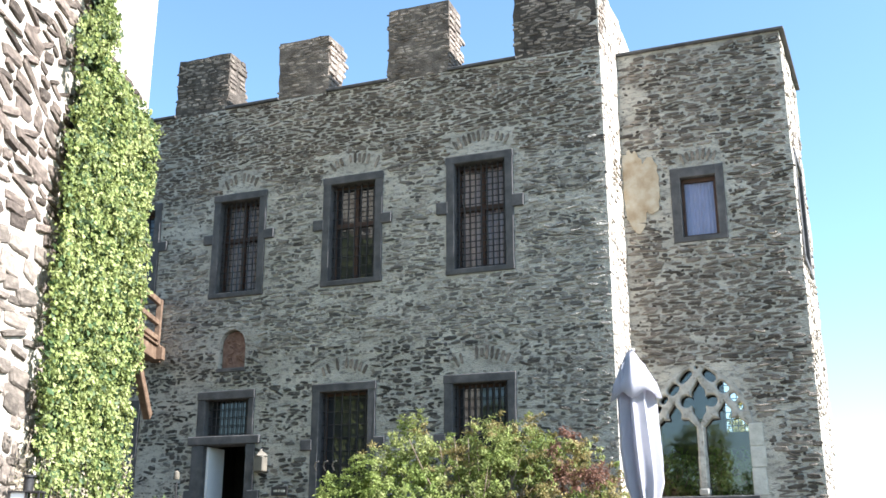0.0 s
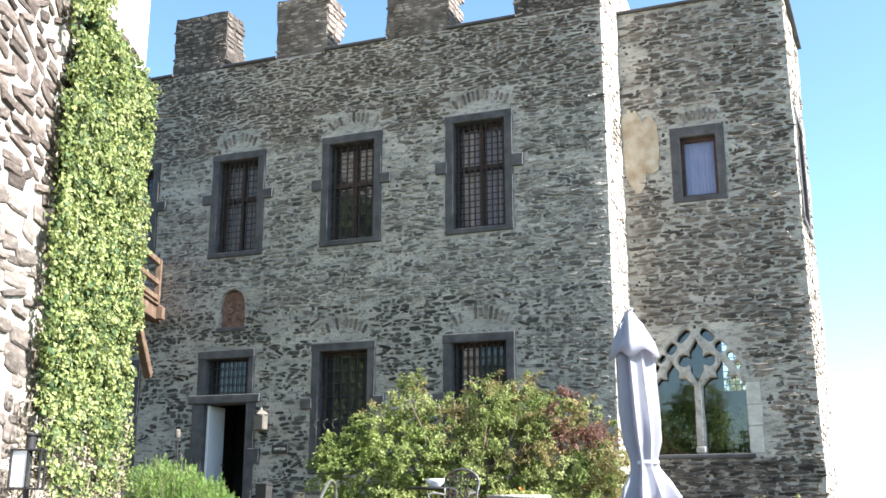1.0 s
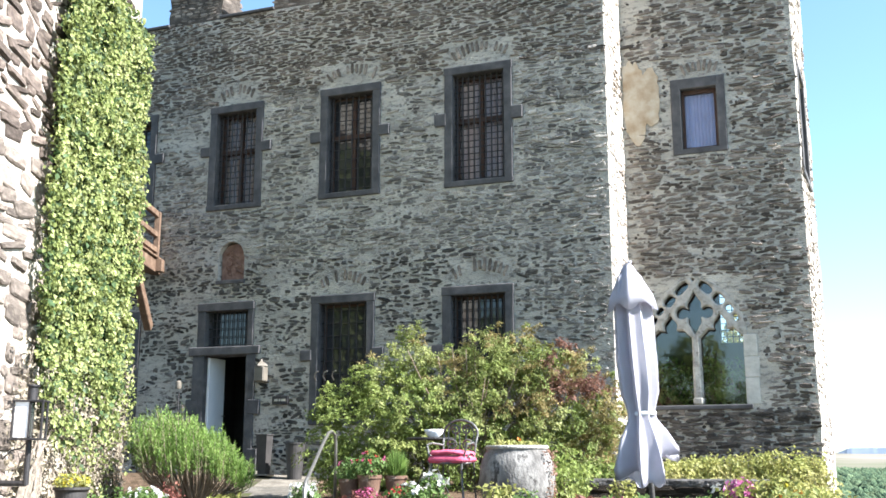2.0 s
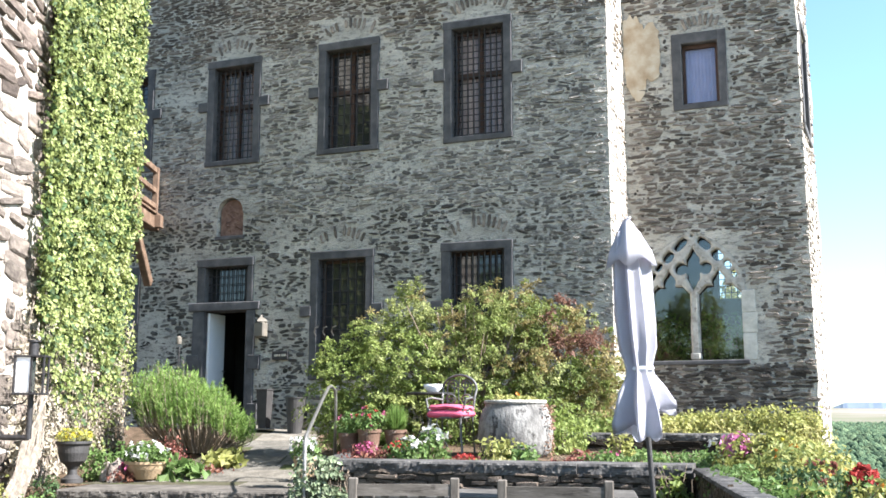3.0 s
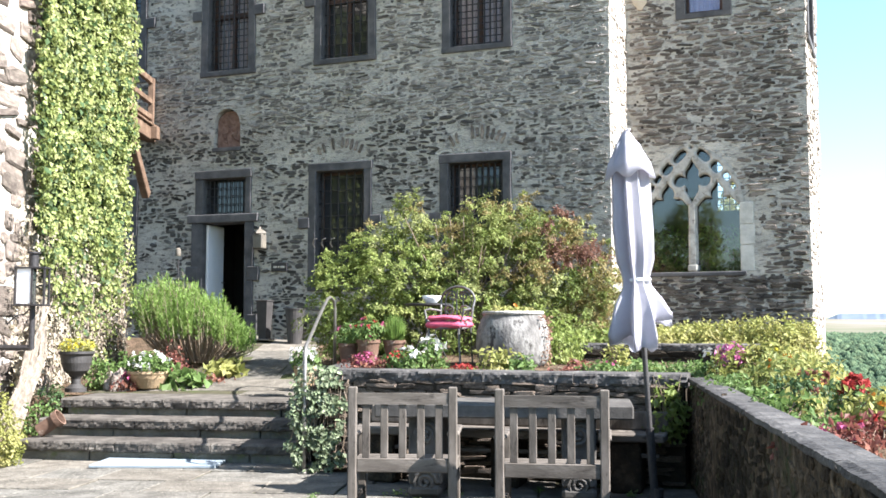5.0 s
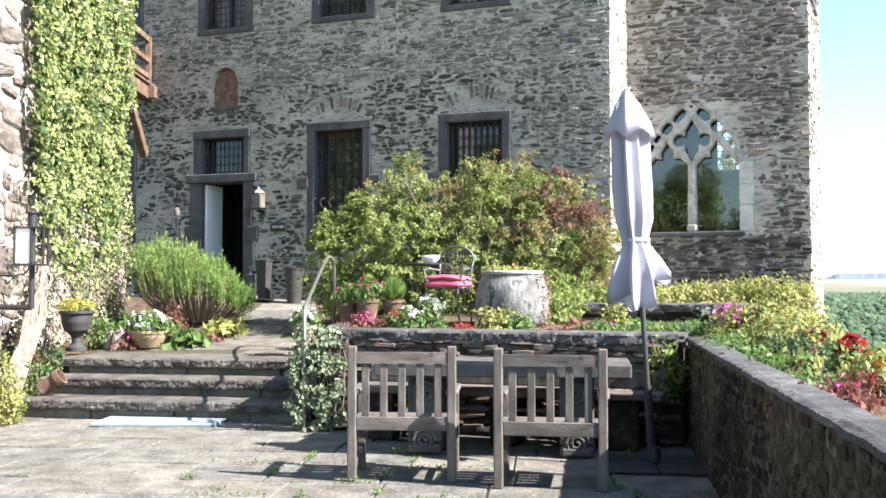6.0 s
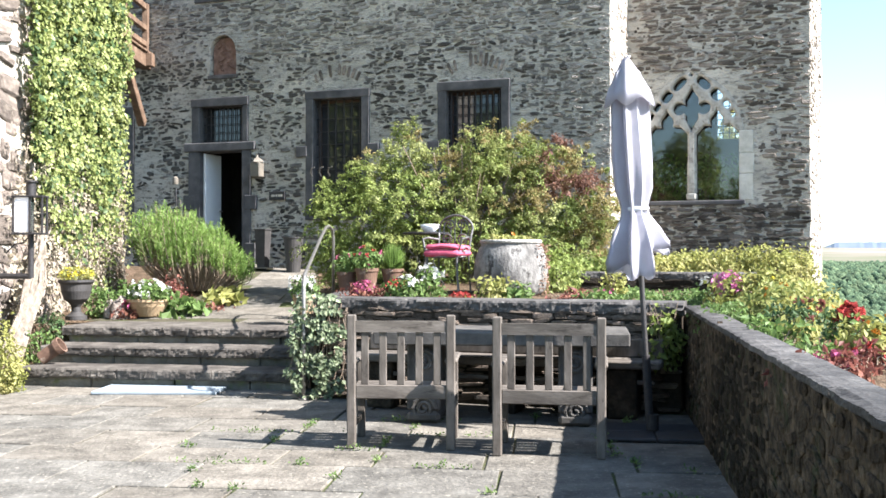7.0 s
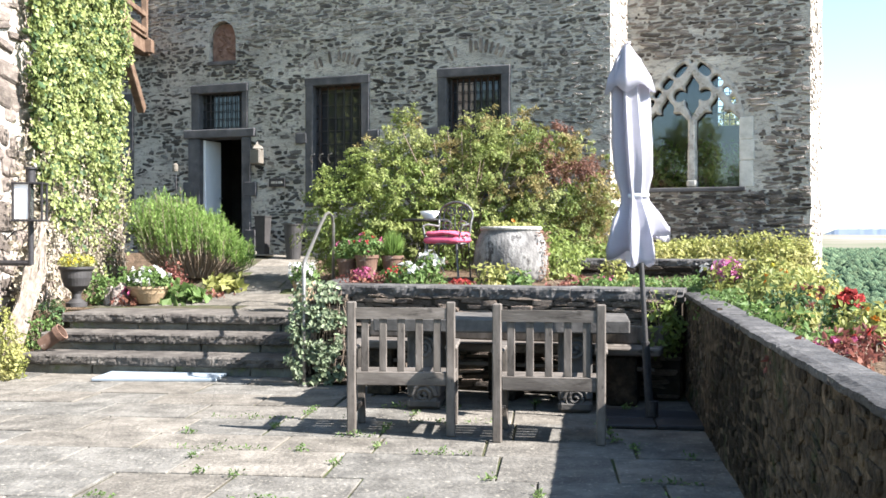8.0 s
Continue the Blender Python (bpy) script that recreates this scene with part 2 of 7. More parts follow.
RED_F = leaf_mat("red_petals", [(0.28, 0.028, 0.028), (0.42, 0.07, 0.055)], 0.3, 0.25)
PINK_F = leaf_mat("pink_petals", [(0.320, 0.056, 0.128), (0.440, 0.128, 0.224)], 0.3, 0.25)
MAGENTA_F = leaf_mat("magenta_petals", [(0.43, 0.08, 0.25), (0.65, 0.30, 0.48)], 0.3, 0.25)
WHITE_F = leaf_mat("white_petals", [(0.504, 0.504, 0.475), (0.590, 0.590, 0.562)], 0.1, 0.25)
ORANGE_F = leaf_mat("orange_petals", [(0.450, 0.150, 0.022), (0.525, 0.247, 0.038)], 0.25, 0.25)
YELLOW_F = leaf_mat("yellow_petals", [(0.420, 0.350, 0.021), (0.525, 0.455, 0.070)], 0.2, 0.25)

# ---- builders ----
def link_mesh(name, bm, mat, parent=None, label="", smooth=False, m=None):
    me = bpy.data.meshes.new(name)
    if isinstance(bm, tuple):
        me.from_pydata(bm[0], [], bm[1])
    else:
        bmesh.ops.recalc_face_normals(bm, faces=bm.faces)
        bm.to_mesh(me)
        bm.free()
    me.materials.append(mat)
    if smooth:
        me.shade_smooth()
    ob = new(name, me)
    if parent:
        ob.parent = parent
    if m is not None:
        ob.matrix_local = m
    if label:
        ob["label"] = label
    return ob


def part(name, bm, mat, parent, label="", smooth=False):
    ob = link_mesh(name, bm, mat, parent, label, smooth)
    if name in ("foliage", "blossom", "stemwork"):
        ob["kind"] = "stuff"
    return ob


def thing(name, m, label, category, group="", kind=""):
    ob = new(name)
    ob.empty_display_size = 0.1
    ob.matrix_world = m
    return tagged(ob, label, category, group, kind)


def add_box(bm, lo, hi, bevel=0.0, rough=0.0, rng=random):
    """A box from corner to corner, its edges bevelled and its corners uneven."""
    vs = [bm.verts.new([(lo, hi)[(i >> k) & 1][k] + (rng.uniform(-rough, rough) if rough else 0) for k in range(3)]) for i in range(8)]
    fs = [bm.faces.new([vs[i] for i in q]) for q in ((0, 2, 3, 1), (4, 5, 7, 6), (0, 1, 5, 4), (2, 6, 7, 3), (0, 4, 6, 2), (1, 3, 7, 5))]
    if bevel:
        es = {e for f in fs for e in f.edges}
        bmesh.ops.bevel(bm, geom=list(es), offset=bevel, segments=1, affect="EDGES", profile=0.5)
    return bm


def box(lo, hi, bevel=0.0, rough=0.0):
    return add_box(bmesh.new(), lo, hi, bevel, rough)


def add_lathe(bm, profile, seg=24, wobble=0.0, at=(0, 0, 0)):
    """A turned shape from (radius, height) pairs."""
    rings = []
    for r, z in profile:
        rings.append([bm.verts.new((at[0] + r * (1 + wobble * noise.noise((math.cos(a) * 2, math.sin(a) * 2, z * 4))) * math.cos(a), at[1] + r * (1 + wobble * noise.noise((math.cos(a) * 2 + 9, math.sin(a) * 2, z * 4))) * math.sin(a), at[2] + z))
                      for a in (2 * math.pi * i / seg for i in range(seg))])
    for p, q in zip(rings, rings[1:]):
        for i in range(seg):
            bm.faces.new((p[i], p[(i + 1) % seg], q[(i + 1) % seg], q[i]))
    if profile[0][0] > 1e-4:
        bm.faces.new(rings[0])
    if profile[-1][0] > 1e-4:
        bm.faces.new(rings[-1])
    return bm


def add_tube(bm, pts, r, seg=8, taper=1.0):
    """A round bar along points."""
    pts = [Vector(p) for p in pts]
    rings = []
    for i, p in enumerate(pts):
        d = (pts[min(i + 1, len(pts) - 1)] - pts[max(i - 1, 0)]).normalized()
        a = d.cross(Vector((0, 0, 1)))
        a = Vector((1, 0, 0)) if a.length < 0.05 else a.normalized()
        b = d.cross(a)
        rr = r * (1 + (taper - 1) * i / max(1, len(pts) - 1))
        rings.append([bm.verts.new(p + rr * (math.cos(t) * a + math.sin(t) * b)) for t in (2 * math.pi * k / seg for k in range(seg))])
    for p, q in zip(rings, rings[1:]):
        for i in range(seg):
            bm.faces.new((p[i], p[(i + 1) % seg], q[(i + 1) % seg], q[i]))
    bm.faces.new(rings[0]), bm.faces.new(rings[-1])
    return bm


def tube(pts, r, seg=8, taper=1.0):
    return add_tube(bmesh.new(), pts, r, seg, taper)


def wall_mesh(u0, u1, z0, z1, thick, holes, cell=0.45, uneven=0.012):
    """A wall in its own plane: x along, y into it, z up, with openings cut right through."""
    us, zs = {u0, u1}, {z0, z1}
    for a, b, c, d in holes:
        us |= {a, b}
        zs |= {c, d}

    def fill(vals):
        vals = sorted(v for v in vals)
        out = [vals[0]]
        for v in vals[1:]:
            k = max(1, int((v - out[-1]) / cell))
            s = out[-1]
            out += [s + (v - s) * (i + 1) / k for i in range(k)]
        return out
    us, zs = fill(us), fill(zs)
    bm = bmesh.new()
    front = {(i, j): bm.verts.new((u, uneven * noise.noise((u * 1.7, z * 1.7, 3.1)), z)) for i, u in enumerate(us) for j, z in enumerate(zs)}
    back = {(i, j): bm.verts.new((u, thick, z)) for i, u in enumerate(us) for j, z in enumerate(zs)}
    solid = {}
    for i in range(len(us) - 1):
        for j in range(len(zs) - 1):
            uc, zc = (us[i] + us[i + 1]) / 2, (zs[j] + zs[j + 1]) / 2
            solid[i, j] = not any(a < uc < b and c < zc < d for a, b, c, d in holes)
    for (i, j), s in solid.items():
        if not s:
            continue
        for g, order in ((front, 1), (back, -1)):
            bm.faces.new([g[k] for k in ((i, j), (i + 1, j), (i + 1, j + 1), (i, j + 1))][::order])
        for di, dj, p, q in ((-1, 0, (i, j), (i, j + 1)), (1, 0, (i + 1, j + 1), (i + 1, j)), (0, -1, (i + 1, j), (i, j)), (0, 1, (i, j + 1), (i + 1, j + 1))):
            if not solid.get((i + di, j + dj), False):
                bm.faces.new((front[p], front[q], back[q], back[p]))
    for v in [v for v in bm.verts if not v.link_faces]:
        bm.verts.remove(v)
    return bm


def stone_shape(rng, a, b, proud, sides=7, square=0.5):
    """Points and faces of one flat-bedded stone, seen from -y: an outer ring in the wall and a smaller ring in front."""
    vs, ring = [], []
    e = square
    for k in range(sides):
        t = 2 * math.pi * (k + rng.uniform(-0.25, 0.25)) / sides
        c, s = math.cos(t), math.sin(t)
        ring.append((math.copysign(abs(c) ** e, c) * a * rng.uniform(0.85, 1.08), math.copysign(abs(s) ** e, s) * b * rng.uniform(0.8, 1.1)))
    tilt = rng.uniform(-0.25, 0.25) * proud
    vs += [(x, 0.03, z) for x, z in ring]
    vs += [(x * 0.96, -proud * 0.55, z * 0.9) for x, z in ring]
    vs += [(x * 0.82, -proud * rng.uniform(0.85, 1.1) + tilt * z / b, z * 0.66) for x, z in ring]
    fs = [tuple(range(2 * sides, 3 * sides))]
    for g in (0, sides):
        fs += [(g + k, g + (k + 1) % sides, g + sides + (k + 1) % sides, g + sides + k) for k in range(sides)]
    return vs, fs


def lay_stones(wall, mat, u0, u1, z0, z1, holes, row=(0.07, 0.15), length=(0.14, 0.5), proud=(0.008, 0.03), cover=0.75, near=None, seed=1,
               square=0.5, wave=0.05, skip=0.0, name="stone", tilt=0.07, patch=0.0):
    """Stones bedded in rough courses on a wall's front. Those inside near (u0, u1, z0, z1) are pieces of their own, at most 290; the rest is one mesh."""
    rng = random.Random(seed)
    shapes = []
    for i in range(14):
        me = bpy.data.meshes.new(name)
        points, sides = stone_shape(rng, 0.5, 0.5, 1.0, 7, square)
        me.from_pydata(points, [], sides)
        me.materials.append(mat)
        shapes.append(me)
    verts, faces, count = [], [], 0
    z = z0
    while z < z1:
        h = rng.uniform(*row)
        u = u0 - rng.uniform(0, 0.2)
        while u < u1:
            ln = rng.uniform(*length) * (0.6 + 0.4 * min(1.5, h / row[0]))
            uc, zc = u + ln / 2, z + h / 2 + wave * noise.noise((u * 0.5, z * 2, seed)) + rng.uniform(-0.35, 0.35) * h * 0.6
            u += ln * rng.uniform(0.86, 1.12)
            a, b = ln * 0.5 * cover ** 0.5 * rng.uniform(0.75, 1.05), h * 0.5 * cover ** 0.5 * rng.uniform(0.6, 1.15)
            if uc - a < u0 - 0.03 or uc + a > u1 + 0.03 or zc - b < z0 or zc + b > z1 or rng.random() < skip:
                continue
            if patch and noise.noise((uc * 1.1, zc * 1.6, seed + 0.5)) + 0.5 * noise.noise((uc * 3.1, zc * 4.2, seed)) > 0.62 - patch and rng.random() < 0.8:
                continue
            if any(p - a - 0.01 < uc < q + a + 0.01 and r - b - 0.01 < zc < s + b + 0.01 for p, q, r, s in holes):
                continue
            pr = rng.uniform(*proud)
            ang = rng.gauss(0, tilt)
            if near and count < 290 and near[0] < uc < near[1] and near[2] < zc < near[3]:
                ob = new(name, rng.choice(shapes))
                ob.parent = wall
                ob.matrix_local = Matrix.Translation((uc, 0, zc)) @ Matrix.Rotation(ang, 4, "Y") @ Matrix.Diagonal((2 * a, pr, 2 * b, 1))
                count += 1
            else:
                vs, fs = stone_shape(rng, a, b, pr, 7, square)
                k = len(verts)
                ca, sa = math.cos(ang), math.sin(ang)
                verts += [(uc + ca * x - sa * zz, y, zc + sa * x + ca * zz) for x, y, zz in vs]
                faces += [tuple(k + i for i in f) for f in fs]
        z += h * rng.uniform(0.85, 1.0)
    if verts:
        ob = link_mesh("stonework", (verts, faces), mat, wall)
        ob["kind"] = "stuff"


def hewn_block(x0, x1, y0, y1, z0, z1, seed, rough=0.02):
    """A slab with a rough-hewn front, a worn front edge and a slightly uneven top."""
    n, rows = max(3, int((x1 - x0) / 0.024)), 5
    verts, faces = [], []
    for i in range(n + 1):
        x = x0 + (x1 - x0) * i / n
        droop = 0.006 * noise.noise((x * 4, seed, 1))
        col = []
        for j in range(rows + 1):
            f = j / rows
            z = z0 + (z1 - z0) * f
            y = y0 + rough * (noise.noise((x * 7, z * 13, seed)) + 0.7 * noise.noise((x * 23, z * 38, seed)) + 0.4 * noise.noise((x * 60, z * 70, seed)))
            col.append((x, y + (0.016 if j == rows else 0.008 if j == 0 else 0.0), z - (0.004 if j == rows else 0.0) + (droop if j else 0.0)))
        for f in (0.06, 0.4, 0.8, 1.0):
            y = y0 + 0.03 + (y1 - y0 - 0.03) * f
            col.append((x, y, z1 + 0.005 * noise.noise((x * 2.5, y * 2.5, seed)) + 0.002 * noise.noise((x * 9, y * 9, seed))))
        col.append((x, y1, z0))
        verts += col
    k = rows + 6
    for i in range(n):
        faces += [(i * k + j, (i + 1) * k + j, (i + 1) * k + (j + 1) % k, i * k + (j + 1) % k) for j in range(k)]
    faces += [tuple(range(k)), tuple(range(n * k, (n + 1) * k))]
    return verts, faces


def plane_pose(x, y, deg):
    return Matrix.Translation((x, y, 0)) @ Matrix.Rotation(radians(deg), 4, "Z")


# ---- plan ----
TURN_A = -20.5
FA = plane_pose(-3.95, 18.5, TURN_A)                 # main facade: x along it to the right, y into it
UA, NA = Vector((0.93667, -0.35021)), Vector((0.35021, 0.93667))
CORNER = Vector((-3.95, 18.5)) + UA * 7.03
FB_ORIGIN = CORNER + NA * 1.5
FB = plane_pose(FB_ORIGIN.x, FB_ORIGIN.y, TURN_A)    # recessed right wing
B_END = FB_ORIGIN + UA * 2.95


def path_z(y):
    return 0.58 + 0.112 * max(0.0, min(y, 18.6) - 12.85)


def terrace_z(x, y):
    """Height of the upper terrace: sloping path on the one side, raised bed on the other."""
    p = path_z(y)
    bed = 0.90 + 0.035 * max(0.0, y - 10.0)
    edge = -1.25 - 0.11 * max(0.0, y - 11.0)
    f = max(0.0, min(1.0, (x - edge) / 0.25))
    z = p + (max(bed, p) - p) * f
    return z


# ---- ground and distance ----
def hill_z(x, y):
    r = math.hypot(x, y)
    pts = ((0, -0.35), (26, -0.6), (45, -12), (120, -58), (230, -64), (330, -36), (470, -9), (640, -7), (1300, 2), (2600, 20), (4600, 24))
    for (a, b), (c, d) in zip(pts, pts[1:]):
        if a <= r <= c:
            f = (r - a) / (c - a)
            z = b + (d - b) * f * f * (3 - 2 * f)
            break
    else:
        z = 30
    rough = min(1.0, max(0.0, (r - 40) / 300))
    return z + rough * 7 * noise.noise((x / 160, y / 160, 0.3)) + (10 * noise.noise((x / 900, y / 900, 5)) if r > 900 else 0)


def ground():
    bm = bmesh.new()
    rs = [0, 8, 16, 24, 28, 34, 42, 55, 75, 100, 140, 190, 240, 290, 340, 390, 440, 500, 600, 750, 1000, 1400, 1900, 2600, 3500, 4700]
    seg = 120
    rings = [[bm.verts.new((r * math.cos(2 * math.pi * k / seg), r * math.sin(2 * math.pi * k / seg), hill_z(r * math.cos(2 * math.pi * k / seg), r * math.sin(2 * math.pi * k / seg)))) for k in range(seg)] for r in rs[1:]]
    c = bm.verts.new((0, 0, -0.35))
    for k in range(seg):
        bm.faces.new((c, rings[0][k], rings[0][(k + 1) % seg]))
        for p, q in zip(rings, rings[1:]):
            bm.faces.new((p[k], q[k], q[(k + 1) % seg], p[(k + 1) % seg]))
    ob = link_mesh("ground", bm, GRASSLAND, smooth=True)
    tagged(ob, "green valley hills and pale far fields", "ground", kind="structure")


def forest():
    rng = random.Random(5)
    base = bmesh.new()
    bmesh.ops.create_icosphere(base, subdivisions=1, radius=1)
    bv = [v.co.copy() for v in base.verts]
    bf = [tuple(v.index for v in f.verts) for f in base.faces]
    base.free()
    verts, faces = [], []
    for i in range(13000):
        seen = i < 12400
        az = radians(rng.uniform(65, 72)) if seen else rng.uniform(0, 2 * math.pi)
        r = rng.uniform(210, 520) if i < 9500 else rng.uniform(500, 760)
        x, y = r * math.cos(az), r * math.sin(az)
        s = rng.uniform(0.9, 2.6) * (0.75 + r / 1500)
        z = hill_z(x, y) + s * 0.5
        k = len(verts)
        for v in bv:
            d = 1 + 0.5 * noise.noise(v * 1.6 + Vector((i * 3.7, 0, 0))) + 0.25 * noise.noise(v * 4 + Vector((0, i * 1.3, 0)))
            verts.append((x + v.x * s * d, y + v.y * s * d, z + v.z * s * d * 1.05))
        faces += [tuple(k + q for q in f) for f in bf]
    ob = link_mesh("forest", (verts, faces), FOREST, smooth=True)
    tagged(ob, "dense green deciduous forest on the far valley slope", "forest", kind="stuff")
    # wooded ridge on the skyline, distance haze put into its blue colour
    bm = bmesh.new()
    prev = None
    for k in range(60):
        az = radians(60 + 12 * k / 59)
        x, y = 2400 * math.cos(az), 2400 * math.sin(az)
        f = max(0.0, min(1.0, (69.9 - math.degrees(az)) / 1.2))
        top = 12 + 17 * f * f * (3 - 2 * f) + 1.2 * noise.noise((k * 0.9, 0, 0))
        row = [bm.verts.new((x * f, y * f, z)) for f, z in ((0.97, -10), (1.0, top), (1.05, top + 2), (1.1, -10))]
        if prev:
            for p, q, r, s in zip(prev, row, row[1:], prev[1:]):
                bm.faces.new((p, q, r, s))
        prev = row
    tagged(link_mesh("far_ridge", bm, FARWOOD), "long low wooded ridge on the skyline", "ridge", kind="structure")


ground()
forest()


# ---- terraces ----
PAR = Vector((-0.149, -1.0)).normalized()            # along the parapet towards the near end
PAR_FAR = Vector((2.154, 9.0))
RET_A, RET_B = Vector((-1.25, 10.08)), Vector((2.10, 9.0))


def flagstones(owner, mat, x0, x1, y0, y1, row, length, zfun, seed, inside, deg=0.0, gap=0.012, rise=0.035, edge=None):
    """Paving slabs in courses, each a piece of its own, with bevelled, slightly uneven tops."""
    rng = random.Random(seed)
    m = Matrix.Rotation(radians(deg), 3, "Z")
    y = y0
    spots = []
    while y < y1:
        h = rng.uniform(*row)
        x = x0 - rng.uniform(0, 0.6)
        while x < x1:
            ln = rng.uniform(*length)
            corners = [m @ Vector(c) for c in ((x + gap, y + gap, 0), (x + ln - gap, y + gap, 0), (x + ln - gap, y + h - gap, 0), (x + gap, y + h - gap, 0))]
            x += ln
            c = sum(corners, Vector()) / 4
            if not inside(c.x, c.y):
                continue
            for q in corners:
                q.x += rng.uniform(-0.007, 0.007)
                q.y += rng.uniform(-0.007, 0.007)
                if edge:
                    q.x = min(q.x, edge(q.y))
            lift = rng.uniform(-0.004, 0.005)
            low = [(q.x, q.y, zfun(q.x, q.y) - 0.02) for q in corners]
            mid = [(q.x, q.y, zfun(q.x, q.y) + rise * 0.86 + lift) for q in corners]
            top = [(c.x + (q.x - c.x) * 0.985, c.y + (q.y - c.y) * 0.98, zfun(q.x, q.y) + rise + lift + rng.uniform(-0.002, 0.002)) for q in corners]
            faces = [(8, 9, 10, 11)] + [(g + i, g + (i + 1) % 4, g + 4 + (i + 1) % 4, g + 4 + i) for g in (0, 4) for i in range(4)]
            link_mesh("flagstone", (low + mid + top, faces), mat, owner)
            spots.append(corners)
        y += h
    return spots


def on_lower(x, y):
    wall_x = PAR_FAR.x + (9.0 - y) * -0.149
    back = 10.9 - 0.17 * (x + 4.2) if x < -1.3 else 10.1 - 0.33 * (x + 1.25)
    return -6.4 < x < wall_x + 0.24 and -2.5 < y < back


PAVING = []                                          # corners of the lower slabs


def lower_terrace():
    bm = box((-9, -9, -0.5), (3.4, 14.5, -0.012))
    ob = link_mesh("floor", bm, JOINT)
    tagged(ob, "worn grey flagstone terrace with weeds in the joints", "paving", kind="structure")
    PAVING.extend(flagstones(ob, FLAG, -7, 3, -3.2, 12.5, (0.52, 0.70), (0.6, 1.05), lambda x, y: -0.035, 11, on_lower, deg=-6, gap=0.008, rise=0.035, edge=lambda y: PAR_FAR.x - 0.149 * (9.0 - y) + 0.07))
    return ob


def upper_terrace():
    bm = bmesh.new()
    xs = [-7.5 + 0.25 * i for i in range(63)]
    ys = [9.0 + 0.25 * j for j in range(54)]
    def shape(x, y):
        front = (12.0 - 0.158 * (x + 4.45)) if x < -1.3 else 10.25 - 0.322 * (x + 1.25)
        return (y > front + 0.1 or (x > 2.2 and y > 9)) and x < 0.355 * y + 0.05
    grid = {}
    for i, x in enumerate(xs):
        for j, y in enumerate(ys):
            if shape(x, y):
                z = terrace_z(x, y) - 0.03 + 0.02 * noise.noise((x * 2, y * 2, 0))
                grid[i, j] = bm.verts.new((x, y, z))
    for i in range(len(xs) - 1):
        for j in range(len(ys) - 1):
            q = [(i, j), (i + 1, j), (i + 1, j + 1), (i, j + 1)]
            if all(k in grid for k in q):
                bm.faces.new([grid[k] for k in q])
    edges = [e for e in bm.edges if len(e.link_faces) == 1]
    ext = bmesh.ops.extrude_edge_only(bm, edges=edges)
    for v in ext["geom"]:
        if isinstance(v, bmesh.types.BMVert):
            v.co.z = -3.0 if v.co.x > 3 else -0.3
    ob = link_mesh("upper_ground", bm, SOIL)
    tagged(ob, "brown soil of the raised garden terrace", "soil", kind="structure")

    walk_bm = bmesh.new()
    rows = []
    for k in range(26):
        y = 12.62 + 0.25 * k
        f = min(1.0, max(0.0, (y - 12.4) / 1.6))
        left, right = -4.7 + (1.0 * f) + 0.06 * (y - 12.4), -1.55 - 0.15 * f - 0.10 * (y - 12.4)
        if y > 17.2:
            left -= 0.3 * (y - 17.2)
        xs_row = [left + (right - left) * s / 6 for s in range(7)]
        ys_row = [y + 0.08 - 0.158 * (x + 4.45) * (1 - k / 25) for x in xs_row]
        rows.append([walk_bm.verts.new((x, yy, path_z(yy))) for x, yy in zip(xs_row, ys_row)])
    for p, q in zip(rows, rows[1:]):
        for s in range(6):
            walk_bm.faces.new((p[s], p[s + 1], q[s + 1], q[s]))
    pv = link_mesh("pavement", walk_bm, JOINT)
    tagged(pv, "sloping grey stone path up to the castle door", "path", kind="structure")

    def on_path(x, y):
        f = min(1.0, max(0.0, (y - 12.4) / 1.6))
        return -4.6 + f + 0.06 * (y - 12.4) < x < -1.35 - 0.15 * f - 0.10 * (y - 12.4) and 12.95 - 0.158 * (x + 4.45) < y < 18.9
    flagstones(pv, FLAG, -5.2, -1.0, 12.2, 18.9, (0.5, 0.9), (0.6, 1.3), lambda x, y: path_z(y) - 0.022, 17, on_path, deg=0, rise=0.03)


def steps():
    m = plane_pose(-4.45, 10.92, -9)
    th = thing("stone_steps", m, "three broad worn grey stone steps with thick slab treads", "steps", kind="structure")
    rng = random.Random(3)
    w = 3.05
    zs = [0.0, 0.203, 0.395, 0.58]
    fronts = [0.0, 0.45, 0.90, 1.65]
    for i in range(3):
        z0, z1 = zs[i], zs[i + 1]
        cuts = [-0.1, w * rng.uniform(0.3, 0.45), w * rng.uniform(0.6, 0.75), w + 0.02]
        for a, b in zip(cuts, cuts[1:]):
            bm = hewn_block(a + 0.004, b - 0.004, fronts[i] - 0.045, fronts[i + 1] + 0.1, z1 - 0.105, z1, 3.0 * i + a, 0.016)
            part("tread", bm, TREADSTONE, th)
        cuts = [-0.05, w * rng.uniform(0.2, 0.3), w * rng.uniform(0.45, 0.6), w * rng.uniform(0.75, 0.85), w]
        for a, b in zip(cuts, cuts[1:]):
            part("riser", box((a + 0.005, fronts[i] + rng.uniform(0.0, 0.02), z0 - 0.03), (b - 0.005, fronts[i] + 0.4, z1 - 0.106), 0.012, 0.004), STEPSTONE, th)


